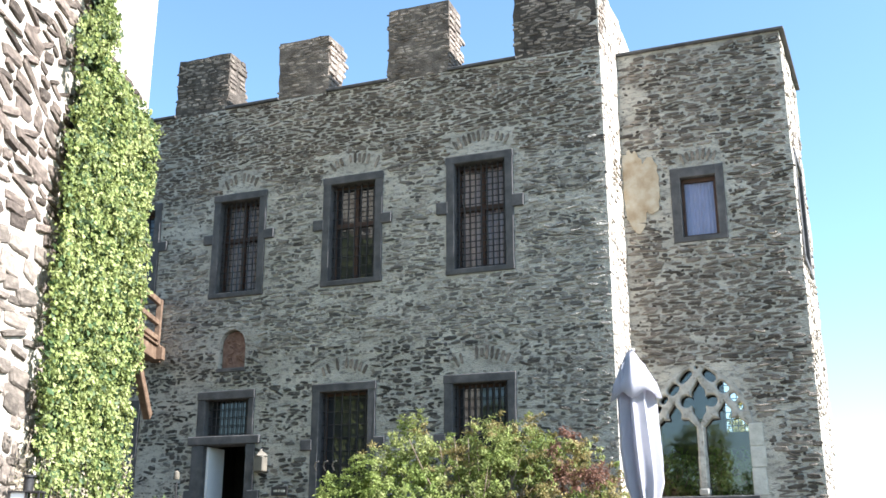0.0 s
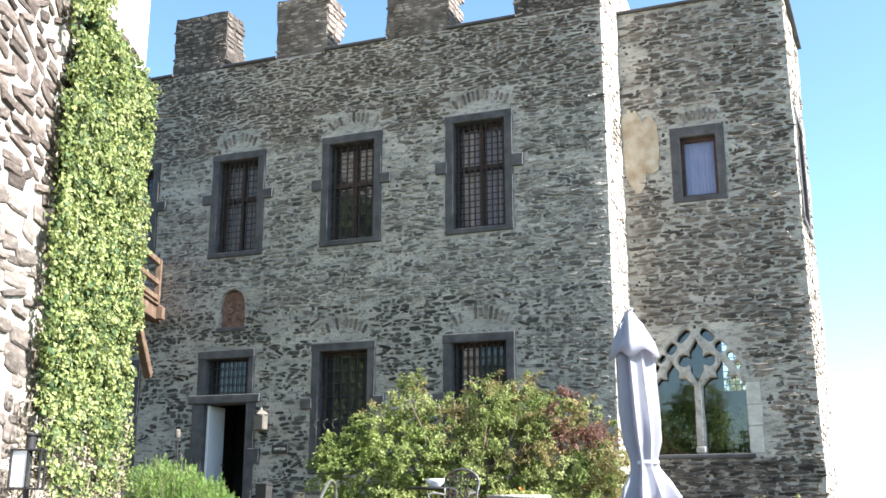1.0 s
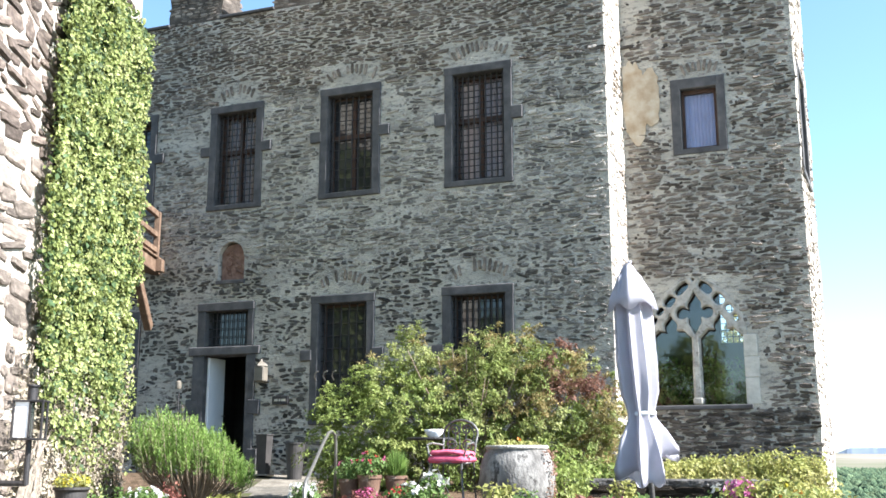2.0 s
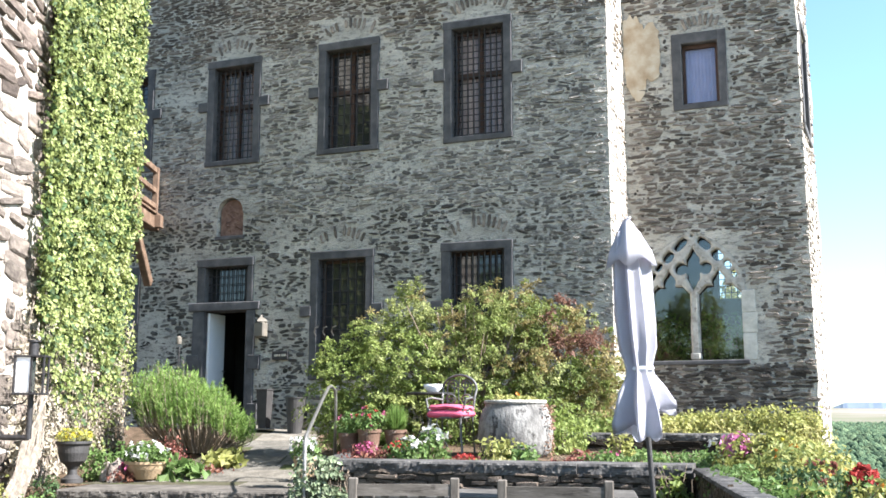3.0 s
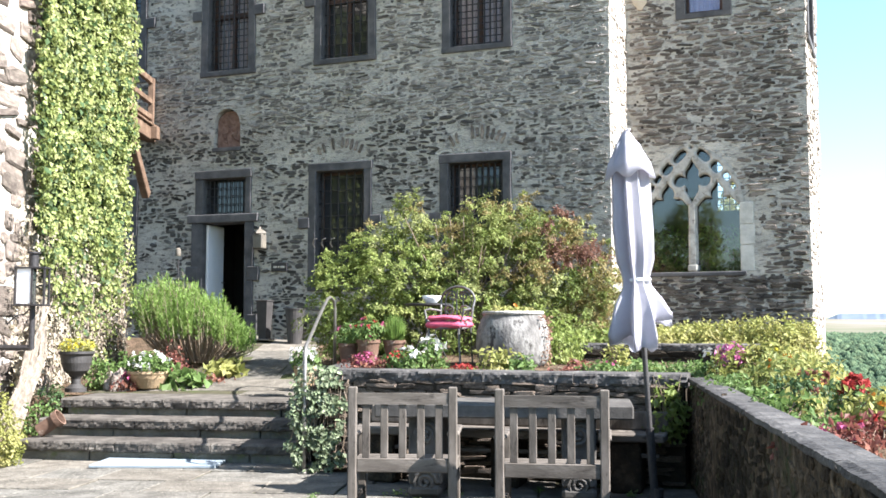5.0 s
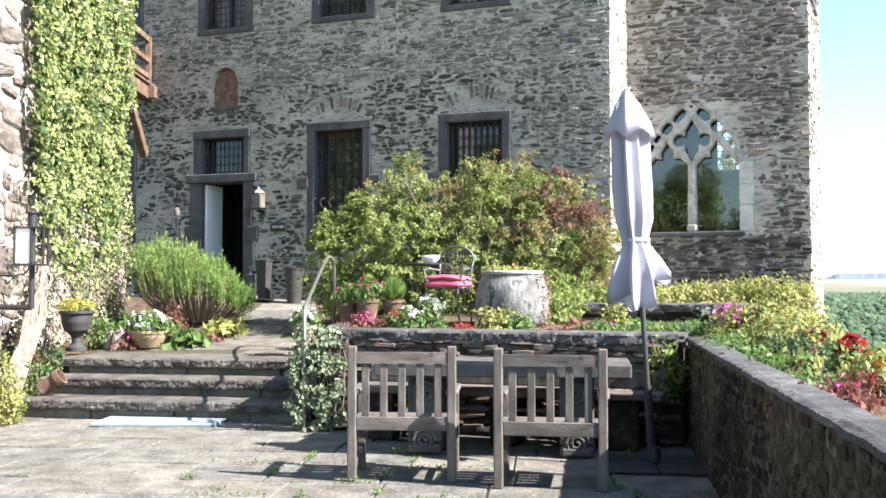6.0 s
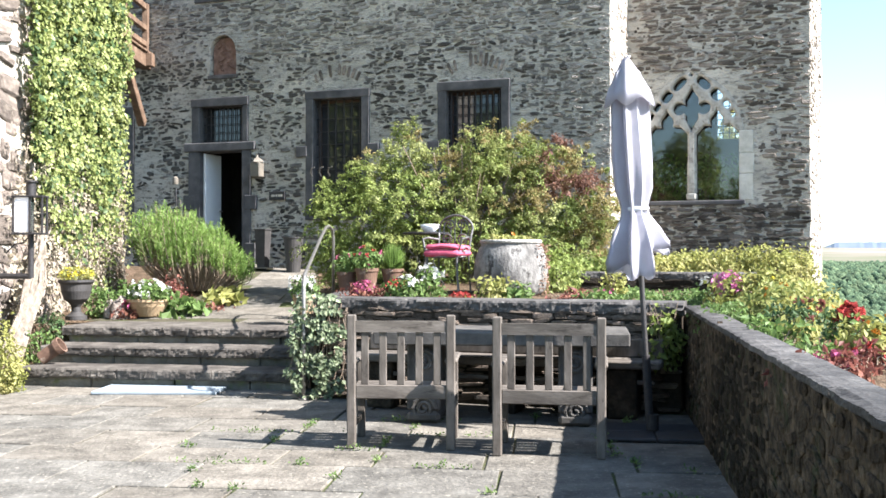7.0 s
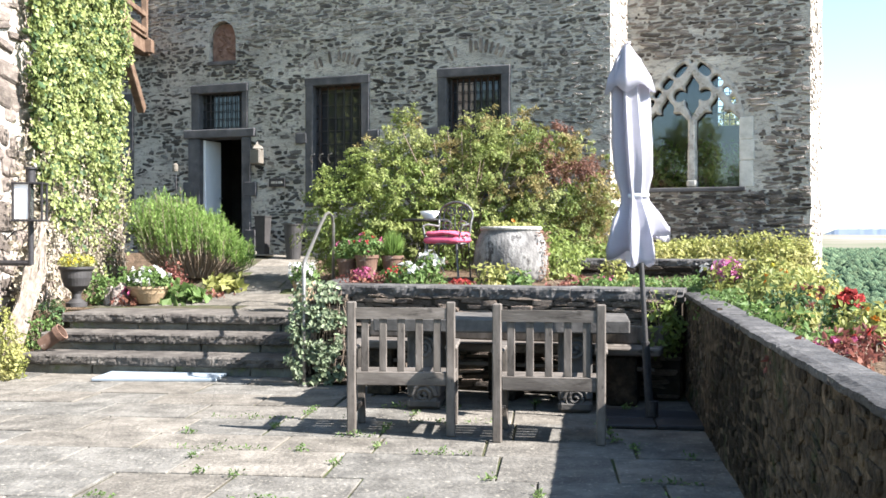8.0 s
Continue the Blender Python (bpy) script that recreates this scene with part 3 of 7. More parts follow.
def stacked_wall(name, a, b, height, thick, label, mat, joint, row, length, caps=True, near=None, seed=1, cap_len=(0.45, 0.9), cap=0.09, base=0.0, proud=(0.015, 0.05), cover=1.0, wave=0.02, tilt=0.07, square=0.42):
    """A low wall of stones from a to b (plan points), front to the right-hand side of a->b turned back, with a row of cap slabs."""
    d = b - a
    m = plane_pose(a.x, a.y, math.degrees(math.atan2(d.y, d.x)))
    ln = d.length
    bm = wall_mesh(0, ln, base, height - cap, thick, [], 0.4, 0.02)
    ob = link_mesh(name, bm, joint, m=m)
    tagged(ob, label, "wall", kind="structure")
    lay_stones(ob, mat, 0, ln, base, height - cap + 0.03, [], row, length, proud, cover, near or (0, ln, base, height), seed, square, wave, tilt=tilt)
    rng = random.Random(seed)
    x = -0.02
    while caps and x < ln:
        w = min(rng.uniform(*cap_len), ln + 0.03 - x)
        if w < 0.12:
            break
        bm = hewn_block(x + 0.004, x + w - 0.004, -0.014, thick + 0.02, height - cap, height, seed + x, min(0.02, cap * 0.22))
        part("cap_slab", bm, CAPSTONE, ob)
        x += w
    return ob


# ---- castle walls ----
W_MAIN = {  # frames on the main facade: u0, u1, z0, z1
    "w0": (-3.1, -1.88, 6.05, 8.12), "w1": (-0.65, 0.51, 6.03, 8.10), "w2": (1.72, 2.93, 6.05, 8.15), "w3": (4.17, 5.41, 6.03, 8.22),
    "w6": (1.64, 2.87, 2.02, 4.28), "w7": (4.13, 5.39, 2.02, 4.29), "w5": (-3.2, -2.0, 1.9, 4.2),
}
DOOR = (-0.72, 0.47, 1.20, 4.27)
NICHE = (-0.35, 0.21, 4.66, 5.42)
TOP_A = 9.93


def inset(r, d):
    return (r[0] + d, r[1] - d, r[2] + d, r[3] - d)


def castle():
    holes = [inset(r, 0.02) for r in W_MAIN.values()] + [(DOOR[0] + 0.02, DOOR[1] - 0.02, 0.9, DOOR[3] - 0.02)]
    keep = list(W_MAIN.values()) + [DOOR, NICHE]
    for r in (W_MAIN["w1"], W_MAIN["w2"], W_MAIN["w3"]):
        keep += [(r[0] - 0.21, r[1] + 0.21, 7.11, 7.38)]
    for r in (W_MAIN["w6"], W_MAIN["w7"]):
        keep += [(r[0] - 0.18, r[1] + 0.16, 3.12, 3.34)]
    for a, b, z in ((-0.45, 0.3, 8.13), (1.85, 2.85, 8.2), (4.3, 5.35, 8.28), (1.8, 2.7, 4.34), (4.3, 5.3, 4.36)):
        keep += [(a, b, z, z + 0.36)]
    keep += [(-0.88, 0.64, 3.29, 3.46), (-0.9, 0.64, 2.25, 2.5)]
    wall = link_mesh("wall_main", wall_mesh(-4.2, 7.03, 0.6, TOP_A, 0.7, holes + [NICHE]), MORTAR, m=FA)
    tagged(wall, "tall castle facade of grey slate rubble in pale mortar", "wall", kind="structure")
    lay_stones(wall, SLATE, -3.4, 7.03, 1.0, 5.0, keep, (0.045, 0.11), (0.06, 0.27), (0.007, 0.026), 0.76, (4.6, 7.0, 2.0, 5.2), 21, 0.65, 0.12, 0.12, tilt=0.17, patch=0.3)
    lay_stones(wall, SLATE, -3.4, 7.03, 4.9, 8.3, keep, (0.036, 0.085), (0.06, 0.30), (0.007, 0.026), 0.90, None, 25, 0.6, 0.10, 0.06, tilt=0.12, patch=0.13)
    lay_stones(wall, SLATE, -3.4, 7.03, 1.0, 8.75, keep, (0.06, 0.12), (0.05, 0.12), (0.004, 0.012), 0.5, None, 22, 0.8, 0.09, 0.6, tilt=0.3)
    lay_stones(wall, TOPSLATE, -3.4, 7.03, 8.1, TOP_A, keep, (0.034, 0.075), (0.06, 0.30), (0.006, 0.026), 1.0, None, 24, 0.6, 0.10, 0.03, tilt=0.12)
    # merlons
    for a, b, top in ((-1.75, -0.53, 11.2), (0.64, 1.73, 11.17), (2.99, 4.22, 11.42), (5.50, 7.03, 11.5)):
        bm = wall_mesh(a, b, TOP_A + 0.001, top, 0.62, [], 0.2, 0.02)
        for v in bm.verts:
            if v.co.z > TOP_A + 0.1:
                if min(abs(v.co.x - a), abs(v.co.x - b)) < 0.01:
                    v.co.x += 0.05 * noise.noise((v.co.z * 5, v.co.y * 5, a))
                v.co.z += 0.04 * noise.noise((v.co.x * 3, v.co.y * 3, 4)) if v.co.z > top - 0.01 else 0
        mer = part("merlon", bm, TOPSLATE, wall)
        lay_stones(mer, TOPSLATE, a - 0.03, b + 0.03, TOP_A, top, [], (0.034, 0.075), (0.07, 0.28), (0.004, 0.014), 0.95, None, int(top * 100 + a * 10), 0.6, 0.06, 0.08, tilt=0.14)
        rng = random.Random(int(top * 37))
        verts, faces = [], []
        z = TOP_A + 0.03
        while z < top - 0.1:
            h = rng.uniform(0.07, 0.15)
            u = 0.0
            while u < 0.56:
                lnn = rng.uniform(0.15, 0.4)
                vs, fs = stone_shape(rng, lnn * 0.45, h * 0.42, rng.uniform(0.008, 0.026))
                k = len(verts)
                verts += [(b - y0, u + lnn / 2 + x0, z + h / 2 + z0) for x0, y0, z0 in vs]
                faces += [tuple(k + i for i in f) for f in fs]
                u += lnn
            z += h
        # right-hand stones lighter and warmer than the front: sunlight put into the colour
        o = link_mesh("stonework", (verts, faces), WARMSTONE, mer)
        o["kind"] = "stuff"
    # dark coping in the gaps
    for a, b in ((-4.2, -1.73), (-0.55, 0.66), (1.71, 3.01), (4.2, 5.52)):
        part("coping", box((a, -0.06, TOP_A + 0.002), (b, 0.7, TOP_A + 0.06), 0.01), BASALT, wall)
    # sunlit return of the main block; the sun's glare is put into paler stone
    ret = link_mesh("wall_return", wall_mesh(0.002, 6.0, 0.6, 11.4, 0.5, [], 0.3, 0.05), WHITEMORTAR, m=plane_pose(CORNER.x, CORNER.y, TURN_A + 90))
    tagged(ret, "narrow return wall of mortared rubble, sunlight put into its paler stone", "wall", kind="structure")
    lay_stones(ret, SUNLITSTONE, 0.0, 2.2, 1.0, 11.35, [], (0.06, 0.14), (0.1, 0.34), (0.006, 0.02), 0.5, (0, 1.5, 1.5, 5.5), 23, 0.5, 0.04, 0.35, tilt=0.12)
    # recessed wing
    gw = (0.30, 2.10, 2.31, 4.62)
    w4 = (0.86, 1.79, 6.64, 8.03)
    wing = link_mesh("wall_wing", wall_mesh(-0.3, 2.95, 0.6, 10.42, 0.5, [inset(w4, 0.02), (0.28, 1.88, 2.31, 4.62)]), MORTAR, m=FB)
    tagged(wing, "recessed castle wing of dark slate rubble", "wall", kind="structure")
    lay_stones(wing, WINGSLATE, 0.02, 2.97, 1.0, 10.4, [w4, (0.08, 0.55, 7.15, 8.4), (1.05, 1.7, 8.06, 8.4), (0.28, 2.12, 2.3, 3.5), (0.45, 1.75, 3.4, 4.45)], (0.04, 0.09), (0.08, 0.36), (0.007, 0.03), 0.96, (0.0, 2.95, 4.6, 8.6), 29, 0.58, 0.09, 0.03, tilt=0.12, patch=0.06)
    lay_stones(wing, WINGSLATE, 0.02, 2.97, 1.0, 10.4, [w4, (0.08, 0.55, 7.15, 8.4), (1.05, 1.7, 8.06, 8.4), (0.28, 2.12, 2.3, 3.5), (0.45, 1.75, 3.4, 4.45)], (0.06, 0.12), (0.05, 0.13), (0.004, 0.012), 0.5, None, 30, 0.8, 0.08, 0.75, tilt=0.3)
    lay_stones(wing, WINGSLATE, 0.02, 2.97, 0.9, 2.22, [], (0.04, 0.09), (0.1, 0.34), (0.012, 0.045), 1.0, None, 33, 0.5, 0.08, 0.02, tilt=0.08)
    pl = bmesh.new()
    vs = []
    for k in range(60):
        t = 2 * math.pi * k / 60
        rr = 1 + 0.55 * noise.noise((math.cos(t) * 1.3, math.sin(t) * 1.3, 7)) + 0.22 * noise.noise((math.cos(t) * 5, math.sin(t) * 5, 2))
        vs.append(pl.verts.new((max(0.02, 0.30 + 0.36 * math.cos(t) * rr), -0.024, 7.78 + 0.80 * math.sin(t) * rr)))
    pl.faces.new(vs)
    ex = bmesh.ops.extrude_face_region(pl, geom=pl.faces[:])
    bmesh.ops.translate(pl, verts=[g for g in ex["geom"] if isinstance(g, bmesh.types.BMVert)], vec=(0, 0.05, 0))
    part("plaster_patch", pl, PLASTER, wing, "yellowish old plaster patch")
    part("roof_edge", box((-0.05, -0.07, 10.42), (3.03, 0.35, 10.47), 0.008), BASALT, wing, "dark roof edge strip")
    # side of the wing, again with sunlight put into paler stone
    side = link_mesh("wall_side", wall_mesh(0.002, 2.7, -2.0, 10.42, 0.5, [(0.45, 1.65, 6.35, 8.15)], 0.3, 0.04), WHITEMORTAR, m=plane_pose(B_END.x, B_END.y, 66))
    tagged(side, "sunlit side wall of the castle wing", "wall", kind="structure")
    lay_stones(side, SUNLITSTONE, 0.0, 2.65, 0.8, 10.3, [(0.45, 1.65, 6.35, 8.15)], (0.08, 0.16), (0.15, 0.4), (0.008, 0.022), 0.45, None, 31, 0.5, 0.04, 0.2)
    part("roof_edge", box((-0.03, -0.09, 10.421), (2.75, 0.3, 10.47), 0.008), BASALT, side, "dark roof edge strip")
    # shade of the deep recess is put into this panel's colour
    part("window_pane", box((0.45, 0.34, 6.35), (1.65, 0.36, 8.15)), UNLITROOM, side, "deep-set window, recess shade put into its colour")
    for lo, hi in (((0.38, -0.03, 6.32), (0.52, 0.3, 8.18)), ((1.58, -0.03, 6.32), (1.72, 0.3, 8.18)), ((0.38, -0.035, 8.18), (1.72, 0.3, 8.3)), ((0.38, -0.035, 6.2), (1.72, 0.3, 6.32))):
        part("window_frame", box(lo, hi, 0.012), BASALT, side, "dark stone window frame")
    # back and roof close the building
    # rear wall colour carries the darkness of the closed room
    rear = link_mesh("wall_rear", wall_mesh(-0.3, 3.0, 0.6, 10.2, 0.25, [(1.25, 1.70, 3.60, 4.75)], 0.8, 0.0), UNLITROOM, m=FB @ Matrix.Translation((0, 2.5, 0)))
    tagged(rear, "rear wall of the wing with a small lattice window", "wall", kind="structure")
    lat = bmesh.new()
    for i in range(1, 4):
        add_box(lat, (1.25 + 0.1125 * i - 0.008, 0.1, 3.60), (1.25 + 0.1125 * i + 0.008, 0.112, 4.75))
    for i in range(1, 9):
        add_box(lat, (1.25, 0.102, 3.60 + 0.128 * i - 0.008), (1.70, 0.114, 3.60 + 0.128 * i + 0.008))
    part("lattice", lat, IRON, rear)
    back = link_mesh("wall_back", box((-4.2, 6.0, 0.0), (7.0, 6.4, 10.2)), MORTAR, m=FA)
    tagged(back, "plain rear wall of the castle", "wall", kind="structure")
    rf = link_mesh("ceiling", box((-4.2, 0.6, 9.3), (7.0, 6.1, 9.5)), MORTAR, m=FA)
    tagged(rf, "flat roof slab of the castle", "ceiling", kind="structure")
    rf = link_mesh("ceiling", box((0.02, 0.4, 10.1), (2.9, 2.6, 10.3)), MORTAR, m=FB)
    tagged(rf, "flat roof slab of the wing", "ceiling", kind="structure")
    # room darkness is put into floor and wall colours; inner walls are added
    fl = link_mesh("floor", box((-4.2, 0.1, 0.9), (9.9, 6.0, 1.15)), UNLITROOM, m=FA)
    tagged(fl, "stone floor inside the castle, room darkness put into its colour", "floor", kind="structure")
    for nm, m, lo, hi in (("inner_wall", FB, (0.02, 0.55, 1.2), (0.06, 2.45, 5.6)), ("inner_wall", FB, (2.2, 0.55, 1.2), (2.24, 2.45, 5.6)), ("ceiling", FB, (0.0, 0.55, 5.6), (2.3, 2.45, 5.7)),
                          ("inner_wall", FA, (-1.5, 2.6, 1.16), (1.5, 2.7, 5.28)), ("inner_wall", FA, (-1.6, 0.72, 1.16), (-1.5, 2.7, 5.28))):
        ob = link_mesh(nm, box(lo, hi), UNLITROOM, m=m)
        tagged(ob, "added plain inner wall, room darkness put into its colour", "wall", kind="structure")
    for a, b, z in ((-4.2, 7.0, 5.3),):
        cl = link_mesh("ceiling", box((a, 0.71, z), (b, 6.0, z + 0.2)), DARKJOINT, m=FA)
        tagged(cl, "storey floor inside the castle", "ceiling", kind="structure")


def left_tower():
    wall = link_mesh("wall_tower", wall_mesh(11.0, 17.15, -0.3, 15.0, 1.6, [], 0.5, 0.015), WHITEMORTAR, m=plane_pose(-5.15, -0.9, 90.3))
    tagged(wall, "sunlit tower wall of brown and purple rubble in pale mortar", "wall", kind="structure")
    lay_stones(wall, WARMSTONE, 11.0, 17.1, 0.2, 5.2, [], (0.10, 0.30), (0.22, 0.75), (0.015, 0.05), 1.25, (12.0, 13.6, 0.3, 5.2), 37, 0.45, 0.12, 0.0, tilt=0.14, patch=0.06)
    lay_stones(wall, BROWNRUBBLE, 11.0, 17.1, 5.1, 14.8, [(14.75, 17.15, 9.0, 14.8)], (0.10, 0.28), (0.20, 0.65), (0.015, 0.05), 1.0, (11.6, 13.6, 5.1, 9.0), 38, 0.5, 0.14, 0.04, tilt=0.2, patch=0.08)


lower_terrace()
upper_terrace()
steps()
castle()
left_tower()
stacked_wall("retaining_wall", RET_A, RET_B, 0.98, 0.38, "dry-stacked brown slate retaining wall with dark cap slabs", LEDGESTONE, DARKJOINT, (0.03, 0.065), (0.10, 0.30), seed=41, cover=1.4, cap=0.115, proud=(0.006, 0.03))
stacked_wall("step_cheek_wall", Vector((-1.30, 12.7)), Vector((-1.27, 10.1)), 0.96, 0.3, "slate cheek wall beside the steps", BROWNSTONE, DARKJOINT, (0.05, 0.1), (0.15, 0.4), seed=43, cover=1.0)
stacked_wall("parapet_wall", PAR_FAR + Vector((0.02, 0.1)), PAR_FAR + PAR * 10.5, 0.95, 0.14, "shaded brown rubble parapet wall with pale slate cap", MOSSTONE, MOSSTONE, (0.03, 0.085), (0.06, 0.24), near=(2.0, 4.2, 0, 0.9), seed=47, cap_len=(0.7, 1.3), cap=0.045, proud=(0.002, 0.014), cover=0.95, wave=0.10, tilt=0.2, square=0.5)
# ---- windows and doors ----
def castle_window(name, m, r, label, bars=6, rungs=9, lug=None, cross=True, curtain=False, jamb=0.15, clear_pane=False):
    """A window in a basalt frame, with an iron grille, a wooden cross behind it and panes."""
    a, b, c, d = r
    th = thing(name, m, label, "window", kind="structure")
    part("jamb", box((a, -0.035, c), (a + jamb, 0.32, d), 0.012, 0.004), BASALT, th)
    part("jamb", box((b - jamb, -0.035, c), (b, 0.32, d), 0.012, 0.004), BASALT, th)
    part("lintel", box((a - 0.01, -0.04, d - jamb), (b + 0.01, 0.32, d), 0.012, 0.004), BASALT, th)
    part("sill", box((a - 0.01, -0.037, c), (b + 0.01, 0.32, c + 0.10), 0.012, 0.004), BASALT, th)
    if lug:
        part("lug_stone", box((a - 0.19, -0.045, lug[0]), (a + 0.03, 0.1, lug[1]), 0.012, 0.005), BASALT, th)
        part("lug_stone", box((b - 0.03, -0.045, lug[0]), (b + 0.19, 0.1, lug[1]), 0.012, 0.005), BASALT, th)
    a, b, c, d = a + jamb, b - jamb, c + 0.10, d - jamb
    bm = bmesh.new()
    for i in range(bars):
        x = a + (b - a) * (i + 0.5) / bars
        add_tube(bm, [(x, 0.10, c - 0.02), (x + random.uniform(-0.004, 0.004), 0.10, (c + d) / 2), (x, 0.10, d + 0.02)], 0.014, 6)
    for j in range(rungs):
        z = c + (d - c) * (j + 0.5) / rungs
        add_tube(bm, [(a - 0.02, 0.115, z), (b + 0.02, 0.115, z + random.uniform(-0.006, 0.006))], 0.009, 6)
    part("grille", bm, IRON, th, "black iron grille")
    w = 0.05
    for lo, hi in (((a, c), (a + w, d)), ((b - w, c), (b, d)), ((a, d - w), (b, d)), ((a, c), (b, c + w))):
        part("casement", box((lo[0], 0.2, lo[1]), (hi[0], 0.26, hi[1]), 0.006), RUSTWOOD, th)
    if cross:
        part("mullion", box(((a + b) / 2 - 0.035, 0.185, c), ((a + b) / 2 + 0.035, 0.26, d), 0.006), RUSTWOOD, th, "reddish brown wooden mullion")
        zz = (lug[0] + lug[1]) / 2 if lug else (c + d) / 2
        part("transom", box((a, 0.18, zz - 0.045), (b, 0.262, zz + 0.045), 0.006), RUSTWOOD, th)
    part("pane", box((a, 0.225, c), (b, 0.232, d)), PANE if (curtain or clear_pane) else DARKPANE, th, "dark glass pane").visible_shadow = False
    if curtain:
        bm = bmesh.new()
        cols = []
        for i in range(41):
            x = a + (b - a) * i / 40
            cols.append([bm.verts.new((x, 0.33 + 0.02 * math.sin(i * 1.3), z)) for z in (c, (c + d) / 2, d)])
        for p, q in zip(cols, cols[1:]):
            for k in range(2):
                bm.faces.new((p[k], q[k], q[k + 1], p[k + 1]))
        part("curtain", bm, CURTAIN, th, "pale net curtain", smooth=True)
    return th


def relieving_arch(wall, a, b, z, seed, rise=0.16, height=0.26):
    """Upright stones in a flat arch over an opening."""
    rng = random.Random(seed)
    n = int((b - a) / 0.085)
    for i in range(n):
        f = (i + 0.5) / n
        x, zc = a + (b - a) * f, z + rise * (1 - (2 * f - 1) ** 2) + height / 2
        if rng.random() < 0.12:
            continue
        vs, fs = stone_shape(rng, 0.03, height * 0.5 * rng.uniform(0.7, 1.05), rng.uniform(0.012, 0.024), 7, 0.5)
        o = link_mesh("voussoir", (vs, fs), TOPSLATE, wall)
        o.matrix_local = Matrix.Translation((x, -0.003, zc)) @ Matrix.Rotation(0.5 * (2 * f - 1) + rng.gauss(0, 0.05), 4, "Y")


main_wall = bpy.data.objects["wall_main"]
wing_wall = bpy.data.objects["wall_wing"]
L = W_MAIN
castle_window("window_1", FA, L["w1"], "tall barred castle window with pale curtain in dark stone frame", 8, 15, (7.11, 7.30), True, True)
castle_window("window_2", FA, L["w2"], "tall dark barred castle window in dark stone frame", 7, 10, (7.13, 7.33), True)
castle_window("window_3", FA, L["w3"], "tall barred castle window with brown cross and curtain", 9, 17, (7.15, 7.38), True, True)
castle_window("window_4", FA, L["w6"], "ground floor barred window in dark stone frame", 6, 9, (3.13, 3.32), False)
castle_window("window_5", FA, L["w7"], "barred ground floor window behind the big shrub", 9, 13, (3.15, 3.32), False)
castle_window("window_6", FA, L["w0"], "upper window half hidden by the ivy", 6, 9, (7.1, 7.3), True)
castle_window("window_7", FA, L["w5"], "dark lower opening beneath the timber gallery", 6, 9, None, False)
for a, b, z, s in ((-0.45, 0.3, 8.13, 1), (1.85, 2.85, 8.2, 2), (4.3, 5.35, 8.28, 3), (1.8, 2.7, 4.34, 4), (4.3, 5.3, 4.36, 5)):
    relieving_arch(main_wall, a, b, z, s)
relieving_arch(wing_wall, 1.05, 1.7, 8.06, 6, 0.08, 0.24)

# plain modern window of the wing
w = thing("window_8", FB, "plain modern window with sky-tinted curtain in brown stone surround", "window", kind="structure")
a, b, c, d = 0.86, 1.79, 6.64, 8.03
for lo, hi in (((a, c), (a + 0.17, d)), ((b - 0.15, c), (b, d)), ((a, d - 0.19), (b, d)), ((a, c), (b, c + 0.1))):
    part("surround", box((lo[0], -0.03, lo[1]), (hi[0], 0.25, hi[1]), 0.012, 0.003), BASALT, w)
for lo, hi in (((a + 0.17, c + 0.1), (a + 0.22, d - 0.19)), ((b - 0.2, c + 0.1), (b - 0.15, d - 0.19)), ((a + 0.17, d - 0.26), (b - 0.15, d - 0.19)), ((a + 0.17, c + 0.1), (b - 0.15, c + 0.15))):
    part("frame", box((lo[0], 0.1, lo[1]), (hi[0], 0.17, hi[1]), 0.006), RUSTWOOD, w)
part("pane", box((a + 0.2, 0.13, c + 0.12), (b - 0.18, 0.138, d - 0.22)), PANE, w).visible_shadow = False
bm = bmesh.new()
cols = [[bm.verts.new((a + 0.2 + (b - a - 0.38) * i / 30, 0.19 + 0.015 * math.sin(i * 1.9), z)) for z in (c + 0.1, d - 0.2)] for i in range(31)]
for p, q in zip(cols, cols[1:]):
    bm.faces.new((p[0], q[0], q[1], p[1]))
# the blue is the pane's sky reflection, put into the curtain colour
part("curtain", bm, SKYCURTAIN, w, "white curtain, reflected sky blue put into its colour", smooth=True)


